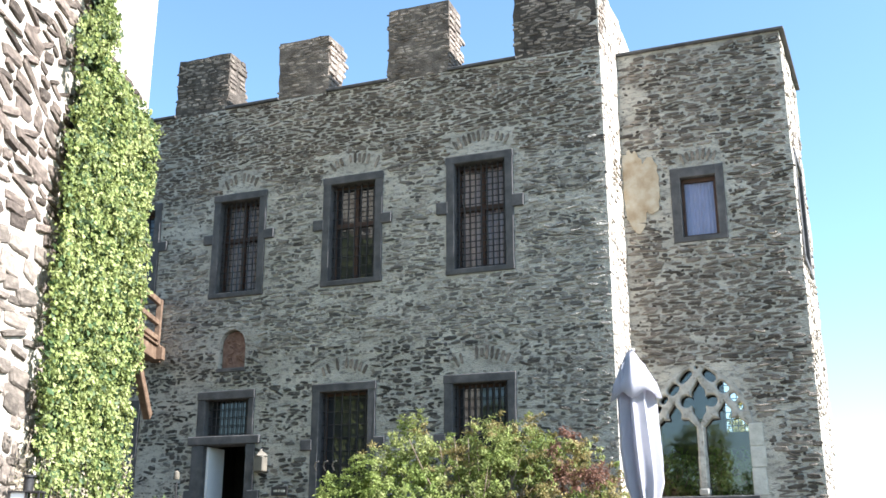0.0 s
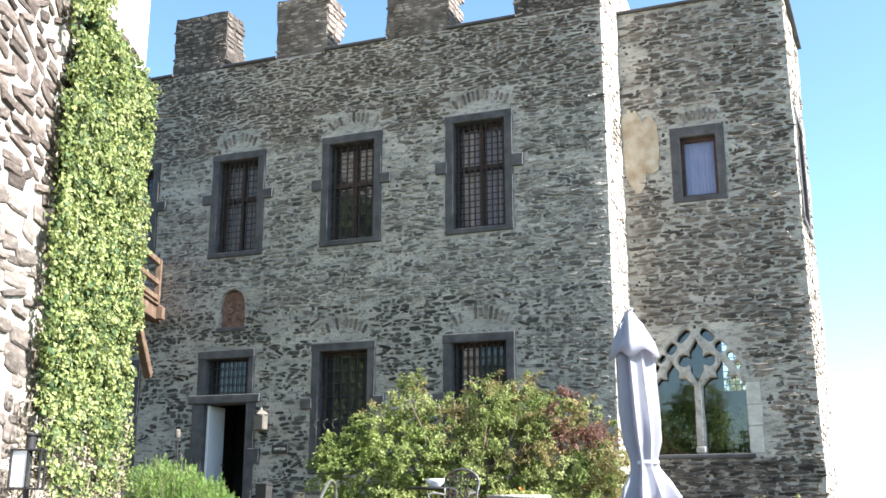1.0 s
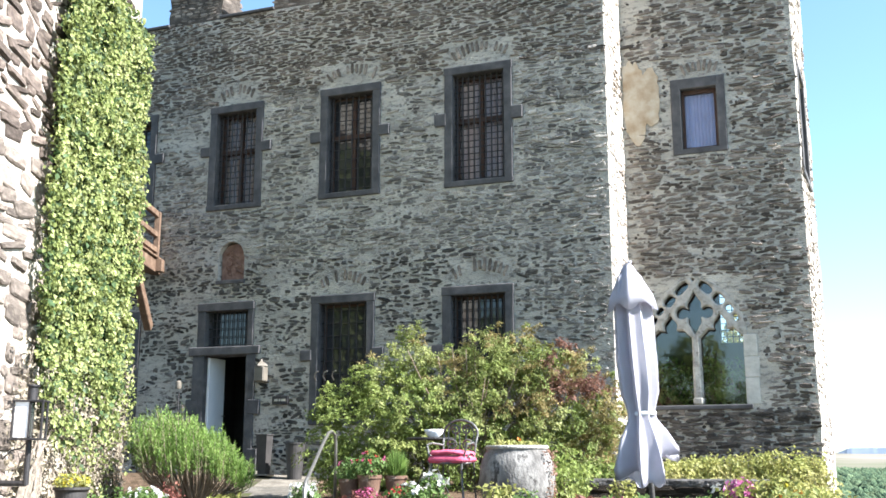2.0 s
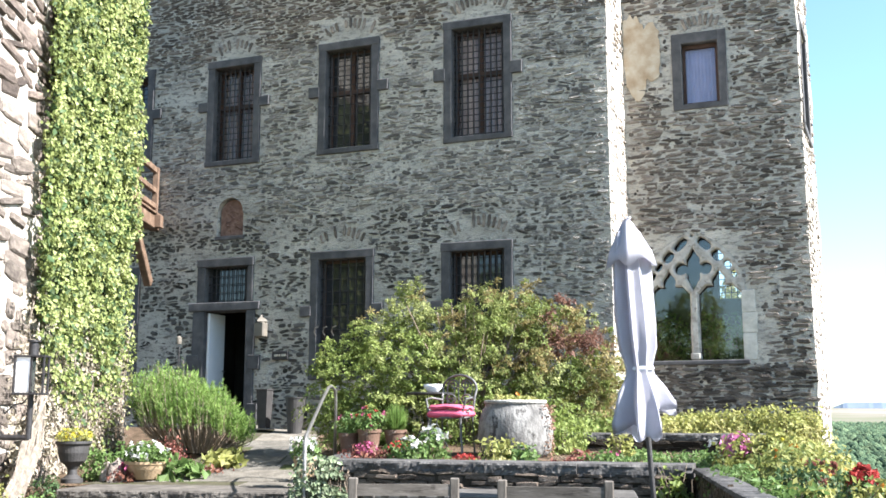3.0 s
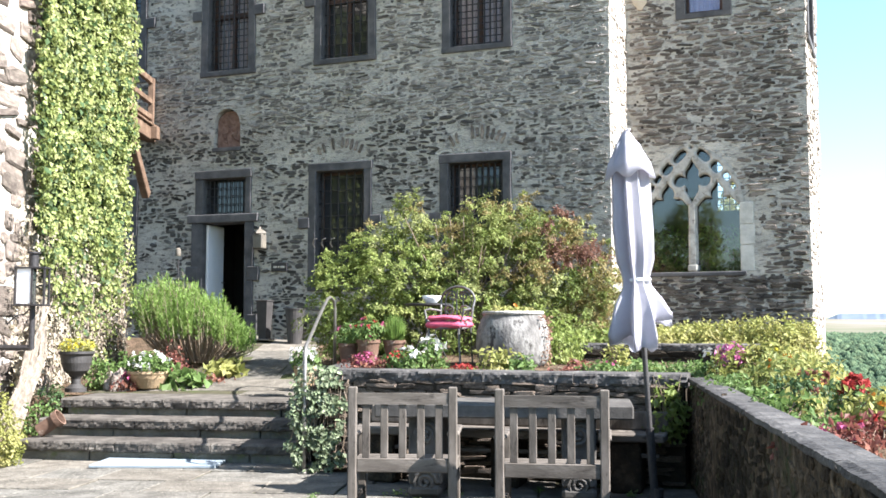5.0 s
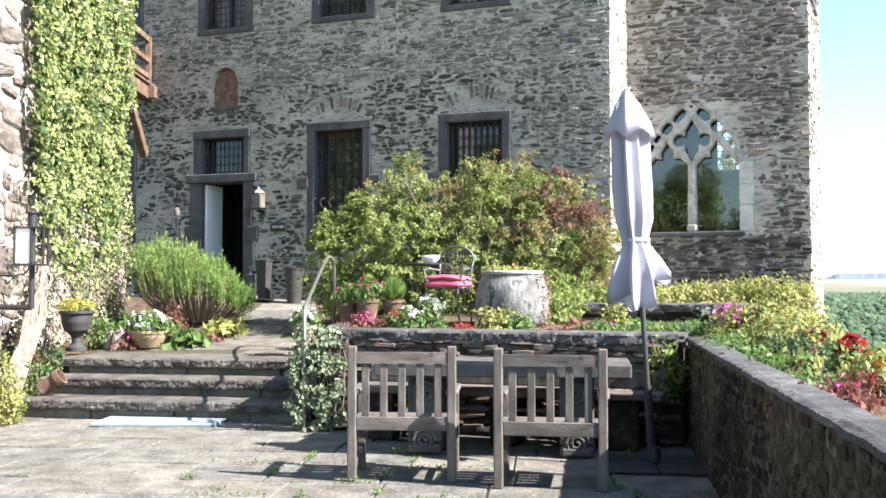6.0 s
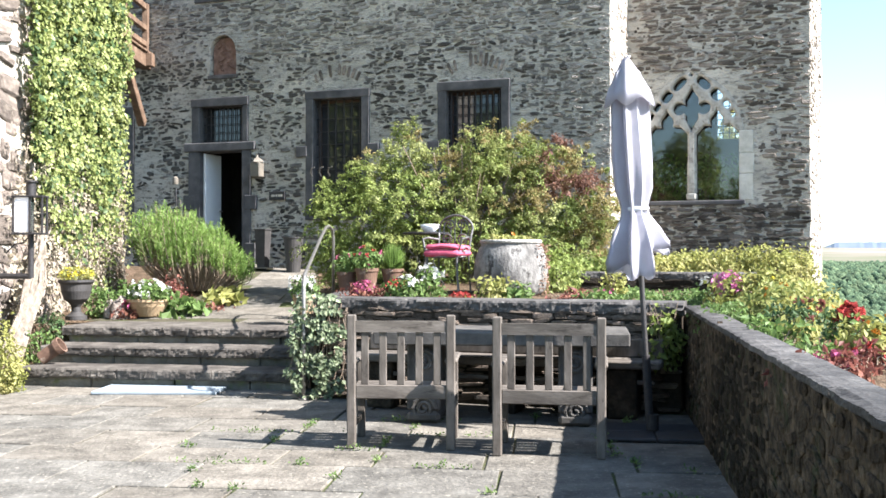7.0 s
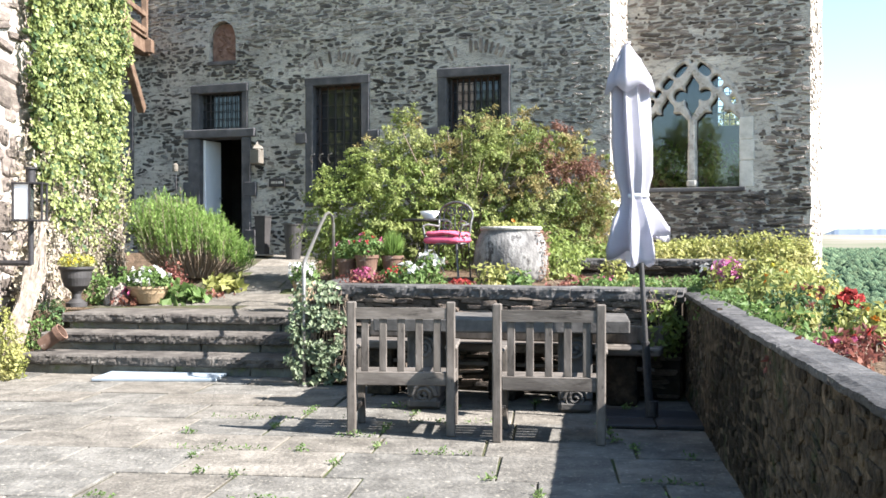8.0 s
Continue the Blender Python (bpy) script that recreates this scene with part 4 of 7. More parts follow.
def door():
    th = thing("door_1", FA, "open castle door under a barred transom light", "door", kind="structure")
    a, b, c, d = DOOR
    part("jamb", box((a - 0.06, -0.04, c - 0.1), (a + 0.19, 0.35, 3.29), 0.012, 0.005), BASALT, th)
    part("jamb", box((b - 0.12, -0.04, c - 0.1), (b + 0.06, 0.35, 3.29), 0.012, 0.005), BASALT, th)
    part("jamb_block", box((a - 0.17, -0.05, 2.22), (a + 0.1, 0.2, 2.5), 0.012, 0.005), BASALT, th)
    part("jamb_block", box((b - 0.05, -0.05, 2.22), (b + 0.19, 0.2, 2.48), 0.012, 0.005), BASALT, th)
    part("jamb_block", box((b - 0.05, -0.05, 1.15), (b + 0.17, 0.2, 1.62), 0.012, 0.005), BASALT, th)
    part("transom_beam", box((a - 0.15, -0.06, 3.29), (b + 0.16, 0.35, 3.45), 0.014, 0.005), BASALT, th)
    part("upper_jamb", box((a, -0.035, 3.45), (a + 0.17, 0.35, d - 0.16), 0.012, 0.004), BASALT, th)
    part("upper_jamb", box((b - 0.12, -0.035, 3.45), (b, 0.35, d - 0.16), 0.012, 0.004), BASALT, th)
    part("lintel", box((a - 0.01, -0.045, d - 0.16), (b + 0.01, 0.35, d), 0.012, 0.004), BASALT, th)
    part("threshold", box((a - 0.1, -0.45, 1.02), (b + 0.3, 0.4, 1.235), 0.015, 0.005), STEPSTONE, th)
    bm = bmesh.new()
    for i in range(9):
        x = a + 0.2 + 0.84 * (i + 0.5) / 9
        add_tube(bm, [(x, 0.1, 3.44), (x, 0.1, d - 0.15)], 0.010, 6)
    for j in range(4):
        z = 3.5 + 0.15 * j
        add_tube(bm, [(a + 0.15, 0.115, z), (b - 0.1, 0.115, z)], 0.008, 6)
    part("transom_grille", bm, IRON, th, "iron bars of the transom light")
    part("transom_pane", box((a + 0.15, 0.22, 3.44), (b - 0.1, 0.228, d - 0.14)), DARKPANE, th)
    leaf = part("door_leaf", box((0, 0, 0), (0.52, 0.05, 2.03), 0.006), WHITEPAINT, th, "pale grey door leaf standing open inwards")
    leaf.matrix_local = Matrix.Translation((a + 0.25, 0.06, 1.24)) @ Matrix.Rotation(radians(90), 4, "Z")
    part("latch_handle", tube([(0.47, -0.012, 0.98), (0.47, -0.06, 0.98), (0.38, -0.06, 0.98)], 0.012, 6), STEEL, leaf)


door()


def gothic_window():
    """Pointed window: a mullion, jamb stones and one pierced stone plate with a quatrefoil, two cusped lights and small eyelets."""
    th = thing("window_9", FB, "pointed gothic window with pale pierced stone tracery and quatrefoil", "window", kind="structure")
    cu, sill, spring, cen, rad = 1.08, 2.31, 3.42, 0.25, 1.105

    def pointed(x, z):
        # below zero inside the pointed arch
        return math.hypot(abs(x) + cen, z - spring) - rad if z > spring else abs(x) - (rad - cen)

    def circle(x, z, cx, cz, r):
        return math.hypot(x - cx, z - cz) - r

    def leaf_hole(x, z, cx, cz, r, tip):
        # a round lobe drawn out to a point towards tip (up or down)
        d = circle(x, z, cx, cz, r)
        h = (z - cz) / (tip - cz)
        if 0 < h < 1.15:
            d = min(d, abs(x - cx) - r * max(0.0, 1 - h) ** 0.8 * 0.98)
        return d

    def eyelet(x, z, cx, cz, a, b, deg):
        c, q = math.cos(radians(deg)), math.sin(radians(deg))
        u, v = (x - cx) * c + (z - cz) * q, -(x - cx) * q + (z - cz) * c
        return ((abs(u / a) ** 2.8 + abs(v / b) ** 2.8) ** (1 / 2.8) - 1) * min(a, b)

    def holes(x, z):
        m = abs(x)
        d = min(circle(x, z, 0, 3.86, 0.14), circle(m, z, 0.205, 3.865, 0.105), leaf_hole(x, z, 0, 4.0, 0.118, 4.21), leaf_hole(x, z, 0, 3.72, 0.115, 3.50))
        d = min(d, eyelet(m, z, 0.405, 4.075, 0.105, 0.082, -50), eyelet(m, z, 0.195, 4.285, 0.135, 0.072, -46), eyelet(m, z, 0.57, 3.91, 0.076, 0.054, -55), eyelet(m, z, 0.672, 3.75, 0.066, 0.042, -64), circle(x, z, 0, 4.43, 0.024))
        # head of each light: a pointed lobe over two cusps
        d = min(d, leaf_hole(m, z, 0.41, 3.645, 0.115, 3.83))
        top = 3.44 + 0.13 * min(1.0, max(0.0, (m - 0.075) / 0.12)) + (0.03 if m > 0.6 else 0.0) - 0.16 * max(0.0, (m - 0.60) / 0.16)
        d = min(d, max(z - top, 0.06 - m, m - 0.765))
        return d

    def field(x, z):
        return min(-pointed(x, z), holes(x, z))
    # marching squares over the plate
    nx, nz, x0, z0, st = 150, 94, -0.90, 3.425, 0.012
    bm = bmesh.new()
    f = {(i, j): field(x0 + st * i, z0 + st * j) for i in range(nx + 1) for j in range(nz + 1)}
    made = {}

    def vert(key, x, z, back):
        k = (key, back)
        if k not in made:
            edge = max(0.0, min(field(x, z), 0.022))
            made[k] = bm.verts.new((cu + x, 0.17 if back else 0.012 - 1.15 * edge, z))
        return made[k]
    for i in range(nx):
        for j in range(nz):
            cs = [(i, j), (i + 1, j), (i + 1, j + 1), (i, j + 1)]
            loop, cut = [], []
            for k in range(4):
                p, q = cs[k], cs[(k + 1) % 4]
                if f[p] > 0:
                    loop.append((p, x0 + st * p[0], z0 + st * p[1]))
                if (f[p] > 0) != (f[q] > 0):
                    t = f[p] / (f[p] - f[q])
                    e = (tuple(sorted((p, q))), x0 + st * (p[0] + t * (q[0] - p[0])), z0 + st * (p[1] + t * (q[1] - p[1])))
                    loop.append(e)
                    cut.append(e)
            if len(loop) < 3:
                continue
            bm.faces.new([vert(*e, False) for e in loop])
            if len(cut) == 2:
                bm.faces.new([vert(*cut[0], False), vert(*cut[1], False), vert(*cut[1], True), vert(*cut[0], True)])
    part("tracery_plate", bm, TRACERY, th, "pale weathered stone tracery")
    # rubble between the arch and the square opening
    last = math.acos(cen / rad)
    curve = [((rad - 0.012) * math.cos(last * k / 16) - cen, spring + (rad - 0.012) * math.sin(last * k / 16)) for k in range(17)]
    for sgn in (-1, 1):
        bm = bmesh.new()
        for yy in (-0.004, 0.3):
            line = [bm.verts.new((cu + sgn * min(0.805, x), yy, z)) for x, z in curve]
            corner = bm.verts.new((cu + sgn * 0.805, yy, 4.625))
            top = bm.verts.new((cu, yy, 4.625))
            for p, q in zip(line, line[1:]):
                bm.faces.new((corner, p, q))
            bm.faces.new((corner, line[-1], top))
        part("spandrel", bm, MORTAR, th, "rubble infill beside the pointed arch")
    for k, (a, b) in enumerate(((2.31, 2.745), (2.75, 3.085), (3.09, 3.46))):
        part("jamb_stone", box((1.85, -0.012 - 0.003 * k, a), (2.09 - 0.02 * (k != 1), 0.22, b), 0.012, 0.004), JAMBSTONE, th)
        part("jamb_stone", box((0.02, -0.025 - 0.004 * k, a), (0.31, 0.22, b), 0.012, 0.004), JAMBSTONE, th)
    for a, b, hw in ((sill + 0.14, 2.945, 0.075), (2.95, 3.46, 0.068)):
        bm = bmesh.new()
        ring = [(hw, 0.17), (hw, 0.04), (hw * 0.55, -0.03), (-hw * 0.55, -0.03), (-hw, 0.04), (-hw, 0.17)]
        lo, hi = ([bm.verts.new((cu + x, y, z)) for x, y in ring] for z in (a, b))
        for k in range(6):
            bm.faces.new((lo[k], lo[(k + 1) % 6], hi[(k + 1) % 6], hi[k]))
        bm.faces.new(lo), bm.faces.new(hi)
        part("mullion", bm, TRACERY, th)
    part("mullion_base", box((cu - 0.085, -0.04, sill), (cu + 0.085, 0.18, sill + 0.139), 0.03), TRACERY, th)
    part("sill", box((0.25, -0.05, 2.24), (1.95, 0.3, 2.31), 0.012, 0.004), BASALT, th)
    part("pane", box((0.28, 0.19, 2.31), (1.88, 0.198, 4.62)), DIMPANE, th, "large reflecting glass pane").visible_shadow = False


gothic_window()


def niche():
    th = thing("relief_niche", FA, "arched wall niche with a red sandstone relief", "niche", kind="structure")
    a, b, c, d = NICHE
    part("back", box((a - 0.02, 0.2, c - 0.02), (b + 0.02, 0.26, d + 0.02)), MORTAR, th)
    bm = bmesh.new()
    outline = [(a + 0.02, c + 0.03), (b - 0.02, c + 0.03), (b - 0.02, d - 0.28)] + [((a + b) / 2 + 0.26 * math.cos(t), d - 0.28 + 0.24 * math.sin(t)) for t in (math.pi * k / 12 for k in range(1, 12))] + [(a + 0.02, d - 0.28)]
    vs = [bm.verts.new((x, 0.10, z)) for x, z in outline]
    bm.faces.new(vs)
    ex = bmesh.ops.extrude_face_region(bm, geom=bm.faces[:])
    bmesh.ops.translate(bm, verts=[g for g in ex["geom"] if isinstance(g, bmesh.types.BMVert)], vec=(0, 0.07, 0))
    slab = part("relief_slab", bm, REDSTONE, th, "worn red sandstone slab")
    rng = random.Random(8)
    bm = bmesh.new()
    for i in range(16):
        x, z = rng.uniform(a + 0.15, b - 0.13), rng.uniform(c + 0.12, d - 0.2)
        pts = [(x + 0.05 * math.sin(k + i), 0.095, z + 0.035 * k * rng.uniform(0.4, 1)) for k in range(4)]
        add_tube(bm, pts, rng.uniform(0.012, 0.024), 6)
    part("carving", bm, REDSTONE, slab)
    bm = bmesh.new()
    prev = None
    for k in range(15):
        t = math.pi * k / 14
        row = [bm.verts.new(((a + b) / 2 + r * math.cos(t) * 0.5, y, d - 0.17 + (r * 0.36) * math.sin(t))) for r, y in ((0.60, -0.02), (0.82, -0.02), (0.82, 0.05), (0.60, 0.22))]
        if prev:
            for i in range(4):
                bm.faces.new((prev[i], row[i], row[(i + 1) % 4], prev[(i + 1) % 4]))
        prev = row
    part("arch_lip", bm, MORTAR, th)
    mid, half, foot = (a + b) / 2, (b - a) / 2, d - 0.30
    for sgn in (-1, 1):
        bm = bmesh.new()
        rims = []
        for y in (-0.012, 0.2):
            arc = [bm.verts.new((mid + sgn * (half - 0.005) * math.cos(t), y, foot + 0.29 * math.sin(t))) for t in (math.pi / 2 * k / 8 for k in range(9))]
            side, corner, top = (bm.verts.new((mid + sgn * (half + 0.03), y, foot)), bm.verts.new((mid + sgn * (half + 0.03), y, d + 0.03)), bm.verts.new((mid, y, d + 0.03)))
            ring = [side] + arc + [top, corner]
            rims.append(ring)
            for p, q in zip(ring[:-1], ring[1:-1]):
                bm.faces.new((corner, p, q))
        for k in range(len(rims[0]) - 1):
            bm.faces.new((rims[0][k], rims[0][k + 1], rims[1][k + 1], rims[1][k]))
        part("arch_shoulder", bm, MORTAR, th)
    part("niche_sill", box((a - 0.03, -0.03, c - 0.05), (b + 0.03, 0.2, c + 0.025), 0.01, 0.003), BASALT, th, "dark stone sill")


niche()


def gallery():
    th = thing("timber_gallery", Matrix.Translation((-5.55, 17.9, 5.0)), "reddish brown timber gallery with rails and a brace", "balcony")
    for z0, z1, nm in ((0.97, 1.09, "top_rail"), (0.58, 0.68, "rail"), (0.28, 0.38, "rail")):
        part(nm, box((-0.05, -1.5, z0), (0.03, 1.12, z1), 0.01, 0.004), TIMBER, th)
    part("floor_beam", box((-0.1, -1.5, -0.13), (0.08, 1.15, 0.13), 0.012, 0.006), TIMBER, th)
    part("post", box((-0.06, 1.02, 0.05), (0.05, 1.12, 1.09), 0.01, 0.004), TIMBER, th)
    part("post", box((-0.06, -0.3, 0.05), (0.05, -0.2, 1.09), 0.01, 0.004), TIMBER, th)
    for i in range(9):
        part("floor_board", box((-1.3, -1.45 + 0.28 * i, 0.135), (0.12, -1.19 + 0.28 * i, 0.175), 0.005, 0.003), TIMBER, th)
    part("cross_beam", box((-1.3, 0.8, -0.12), (0.2, 0.98, 0.125), 0.012, 0.005), TIMBER, th)
    br = part("brace", box((-0.07, -0.08, -0.85), (0.07, 0.08, 0.8), 0.012, 0.006), TIMBER, th)
    br.matrix_local = Matrix.Translation((-0.02, 0.3, -0.6)) @ Matrix.Rotation(radians(48), 4, "X")


gallery()


# ---- plants ----
def leaves(rng, pts, normals, size, aspect=0.6, droop=0.3, wild=0.7):
    """Small folded leaves at points: (vertices, faces)."""
    verts, faces = [], []
    for p, nrm in zip(pts, normals):
        n = (nrm + Vector((rng.gauss(0, wild), rng.gauss(0, wild), rng.gauss(0, wild)))).normalized()
        d = n.cross(Vector((rng.gauss(0, 1), rng.gauss(0, 1), rng.gauss(0, 0.6) - droop)))
        if d.length < 1e-3:
            continue
        d.normalize()
        d.z -= droop
        d.normalize()
        s = n.cross(d).normalized()
        ln = size * rng.uniform(0.65, 1.3)
        w = ln * aspect * 0.5
        k = len(verts)
        mid = p + d * ln * 0.45
        verts += [tuple(p), tuple(mid + s * w + n * w * 0.35), tuple(p + d * ln), tuple(mid - s * w + n * w * 0.35)]
        faces += [(k, k + 1, k + 2), (k, k + 2, k + 3)]
    return verts, faces


def crown_points(rng, blobs, count, seed=0.0, rough=0.35, fill=0.35):
    """Points and outward directions near the skins of overlapping blobs (centre, radii), with an uneven outline."""
    pts, nrm = [], []
    vol = [b[1][0] * b[1][1] + b[1][1] * b[1][2] for b in blobs]
    while len(pts) < count:
        c, r = rng.choices(blobs, vol)[0]
        d = Vector((rng.gauss(0, 1), rng.gauss(0, 1), rng.gauss(0, 1))).normalized()
        rad = (1 - fill * rng.random() ** 1.5) * (1 + rough * noise.noise(d * 2.3 + Vector((seed, c[0], c[1]))) + 0.5 * rough * noise.noise(d * 6 + Vector((seed, c[1], c[0]))))
        p = Vector((c[0] + d.x * r[0] * rad, c[1] + d.y * r[1] * rad, c[2] + d.z * r[2] * rad))
        if p.z < 0.0 or noise.noise(p * 3.5 + Vector((seed, 0, 0))) < -0.34:
            continue
        pts.append(p)
        nrm.append((d + Vector((0, 0, 0.3))).normalized())
    return pts, nrm


def stems(rng, spread, height, n, r=0.015, lean=0.7):
    bm = bmesh.new()
    for i in range(n):
        a = rng.uniform(0, 2 * math.pi)
        e = rng.uniform(0.1, 1) ** 0.5
        x, y = math.cos(a) * spread[0] * e, math.sin(a) * spread[1] * e
        h = height * rng.uniform(0.6, 1.0)
        pts = [(x * 0.12, y * 0.12, -0.06), (x * 0.35 * lean, y * 0.35 * lean, h * 0.35), (x * 0.75 + rng.uniform(-0.05, 0.05), y * 0.75, h * 0.75), (x, y, h)]
        add_tube(bm, pts, r, 5, 0.35)
    return bm


def plant(name, at, label, cat, blobs, mats, size, count, seed, stem=None, group="", aspect=0.6, wild=0.7, droop=0.3, flowers=None, rough=0.35):
    """A plant on the ground: stems, one foliage mesh for each leaf colour (choosing colour by a soft field), and flowers on the outside."""
    rng = random.Random(seed)
    th = thing(name, Matrix.Translation(at), label, cat, group)
    pts, nrm = crown_points(rng, blobs, count, seed * 1.7, rough)
    sets = {}
    for p, q in zip(pts, nrm):
        sets.setdefault(min(len(mats) - 1, max(0, int(mats[0][1](p) * len(mats) + rng.gauss(0, 0.45)))), []).append((p, q))
    for k, lst in sorted(sets.items()):
        part("foliage", leaves(rng, [a for a, _ in lst], [b for _, b in lst], size, aspect, droop, wild), mats[k][0], th)
    if stem:
        part("stemwork", stems(rng, stem[0], stem[1], stem[2], stem[3]), BARK, th)
    for fm, fsize, fcount, fblobs in flowers or ():
        fp, fn = crown_points(rng, fblobs, fcount, seed * 2.1, 0.3, 0.2)
        pos, dirs = [], []
        for p, q in zip(fp, fn):
            for j in range(5):
                pos.append(p)
                dirs.append(q)
        part("blossom", leaves(rng, pos, dirs, fsize, 0.9, 0.0, 0.45), fm, th)
    return th


def flat(v=0.0):
    return lambda p: v


def sprays(rng, pts, normals, per, twig, size, aspect, droop=0.5):
    """Drooping twigs at points, each with narrow leaves along it: for every twig its (vertices, faces)."""
    out = []
    for p, nrm in zip(pts, normals):
        d = (nrm + Vector((rng.gauss(0, 0.45), rng.gauss(0, 0.45), rng.gauss(0, 0.35)))).normalized()
        ln = twig * rng.uniform(0.6, 1.4)
        pos, dirs = [], []
        for k in range(per):
            f = rng.random()
            q = p + d * ln * (f - 0.4) + Vector((0, 0, -droop * ln * f * f))
            pos.append(q + Vector((rng.gauss(0, 0.018), rng.gauss(0, 0.018), rng.gauss(0, 0.014))))
            dirs.append((d + Vector((0, 0, 0.7))).normalized())
        out.append((p, leaves(rng, pos, dirs, size, aspect, 0.35, 0.6)))
    return out


def merged(meshes):
    verts, faces = [], []
    for v, f in meshes:
        k = len(verts)
        verts += v
        faces += [tuple(k + i for i in q) for q in f]
    return verts, faces


def big_shrub():
    x, y = 0.30, 14.4
    z = terrace_z(x, y)
    rng = random.Random(51)
    blobs = [((-1.6, 0, 0.75), (0.68, 0.8, 0.84)), ((-0.95, -0.1, 1.05), (0.66, 0.8, 0.85)), ((-0.78, 0.1, 1.78), (0.30, 0.4, 0.48)), ((-1.3, 0, 1.4), (0.40, 0.5, 0.40)), ((-0.1, 0, 0.95), (0.6, 0.8, 0.75)), ((-0.35, 0, 1.2), (0.45, 0.6, 0.7)),
             ((0.5, 0, 1.3), (0.75, 0.85, 0.85)), ((0.22, 0, 1.85), (0.30, 0.45, 0.38)), ((0.7, 0.1, 1.8), (0.45, 0.5, 0.38)), ((1.15, 0.1, 1.65), (0.55, 0.6, 0.45)), ((1.3, 0, 1.1), (0.7, 0.8, 0.8)),
             ((1.8, 0, 0.75), (0.55, 0.7, 0.74)), ((0.4, -0.3, 0.5), (1.6, 0.8, 0.5)), ((-1.1, -0.2, 0.4), (1.0, 0.8, 0.45)), ((2.0, 0, 0.5), (0.38, 0.6, 0.5))]
    th = thing("shrub", Matrix.Translation((x, y, z)), "large rounded autumn shrub turning from green to red", "shrub")
    pts, nrm = crown_points(rng, blobs, 2700, 86.7, 0.42, 0.35)

    def tone(p):
        red = max(0.0, min(1.0, (p.x - 0.75) / 0.5)) * max(0.0, min(1.0, (p.z - 0.9) / 0.5))
        v = 0.68 + 0.55 * p.x + 0.35 * (p.z - 1.0) + 1.5 * noise.noise(p * 1.3) + 1.1 * noise.noise(p * 3.3) + rng.gauss(0, 0.35)
        k = max(0, min(2, int(v + 0.35)))
        return 3 if red * (0.9 + 1.3 * noise.noise(p * 2.1)) > 0.62 + 0.25 * rng.random() else k
    sets = {}
    for p, mesh in sprays(rng, pts, nrm, 36, 0.24, 0.050, 0.46):
        sets.setdefault(tone(p), []).append(mesh)
    for k, lst in sorted(sets.items()):
        part("foliage", merged(lst), (SHRUB_G, SHRUB_L, SHRUB_O, SHRUB_R)[k], th)
    part("stemwork", stems(rng, (1.6, 0.6), 1.9, 44, 0.018), BARK, th)


def rosemary():
    x, y = -3.80, 15.25
    z = path_z(y)
    rng = random.Random(53)
    th = thing("low_bush", Matrix.Translation((x, y, z)), "feathery green needle-leaved bush with brown stems beside the path", "bush")
    verts, faces = [], []
    bm = bmesh.new()
    for i in range(1050):
        a, e = rng.uniform(0, 2 * math.pi), rng.random() ** 0.5
        px, py = 0.90 * e * math.cos(a), 0.7 * e * math.sin(a)
        clump = 1 + 0.22 * noise.noise((px * 4, py * 4, 1)) + 0.10 * noise.noise((px * 11, py * 11, 2))
        top = (1.13 - 0.34 * px - 0.3 * max(0.0, px) ** 2) * (1 - 0.30 * e ** 3) * rng.uniform(0.72, 1.05) * clump
        base = Vector((px * 0.45 + 0.1, py * 0.45, 0.02))
        tip = Vector((px + rng.gauss(0.03, 0.05), py + rng.gauss(0, 0.05), top))
        knee = base.lerp(tip, 0.5) + Vector((px * 0.18, py * 0.18, -0.04))
        if i % 3 == 0:
            add_tube(bm, [base, knee, tip], 0.008, 4, 0.4)
        run = (tip - knee)
        for j in range(26):
            f = rng.random() ** 1.3
            p = tip - run * 0.85 * f
            d = (run.normalized() * 0.9 + Vector((rng.gauss(0, 0.55), rng.gauss(0, 0.55), rng.gauss(0.1, 0.4)))).normalized()
            s = d.cross(Vector((rng.gauss(0, 1), rng.gauss(0, 1), 0.1))).normalized() * 0.0065
            k = len(verts)
            q = p + d * rng.uniform(0.045, 0.085)
            verts += [tuple(p + s), tuple(p - s), tuple(q)]
            faces.append((k, k + 1, k + 2))
    part("foliage", (verts, faces), ROSEMARY, th)
    part("stemwork", bm, BARK, th)


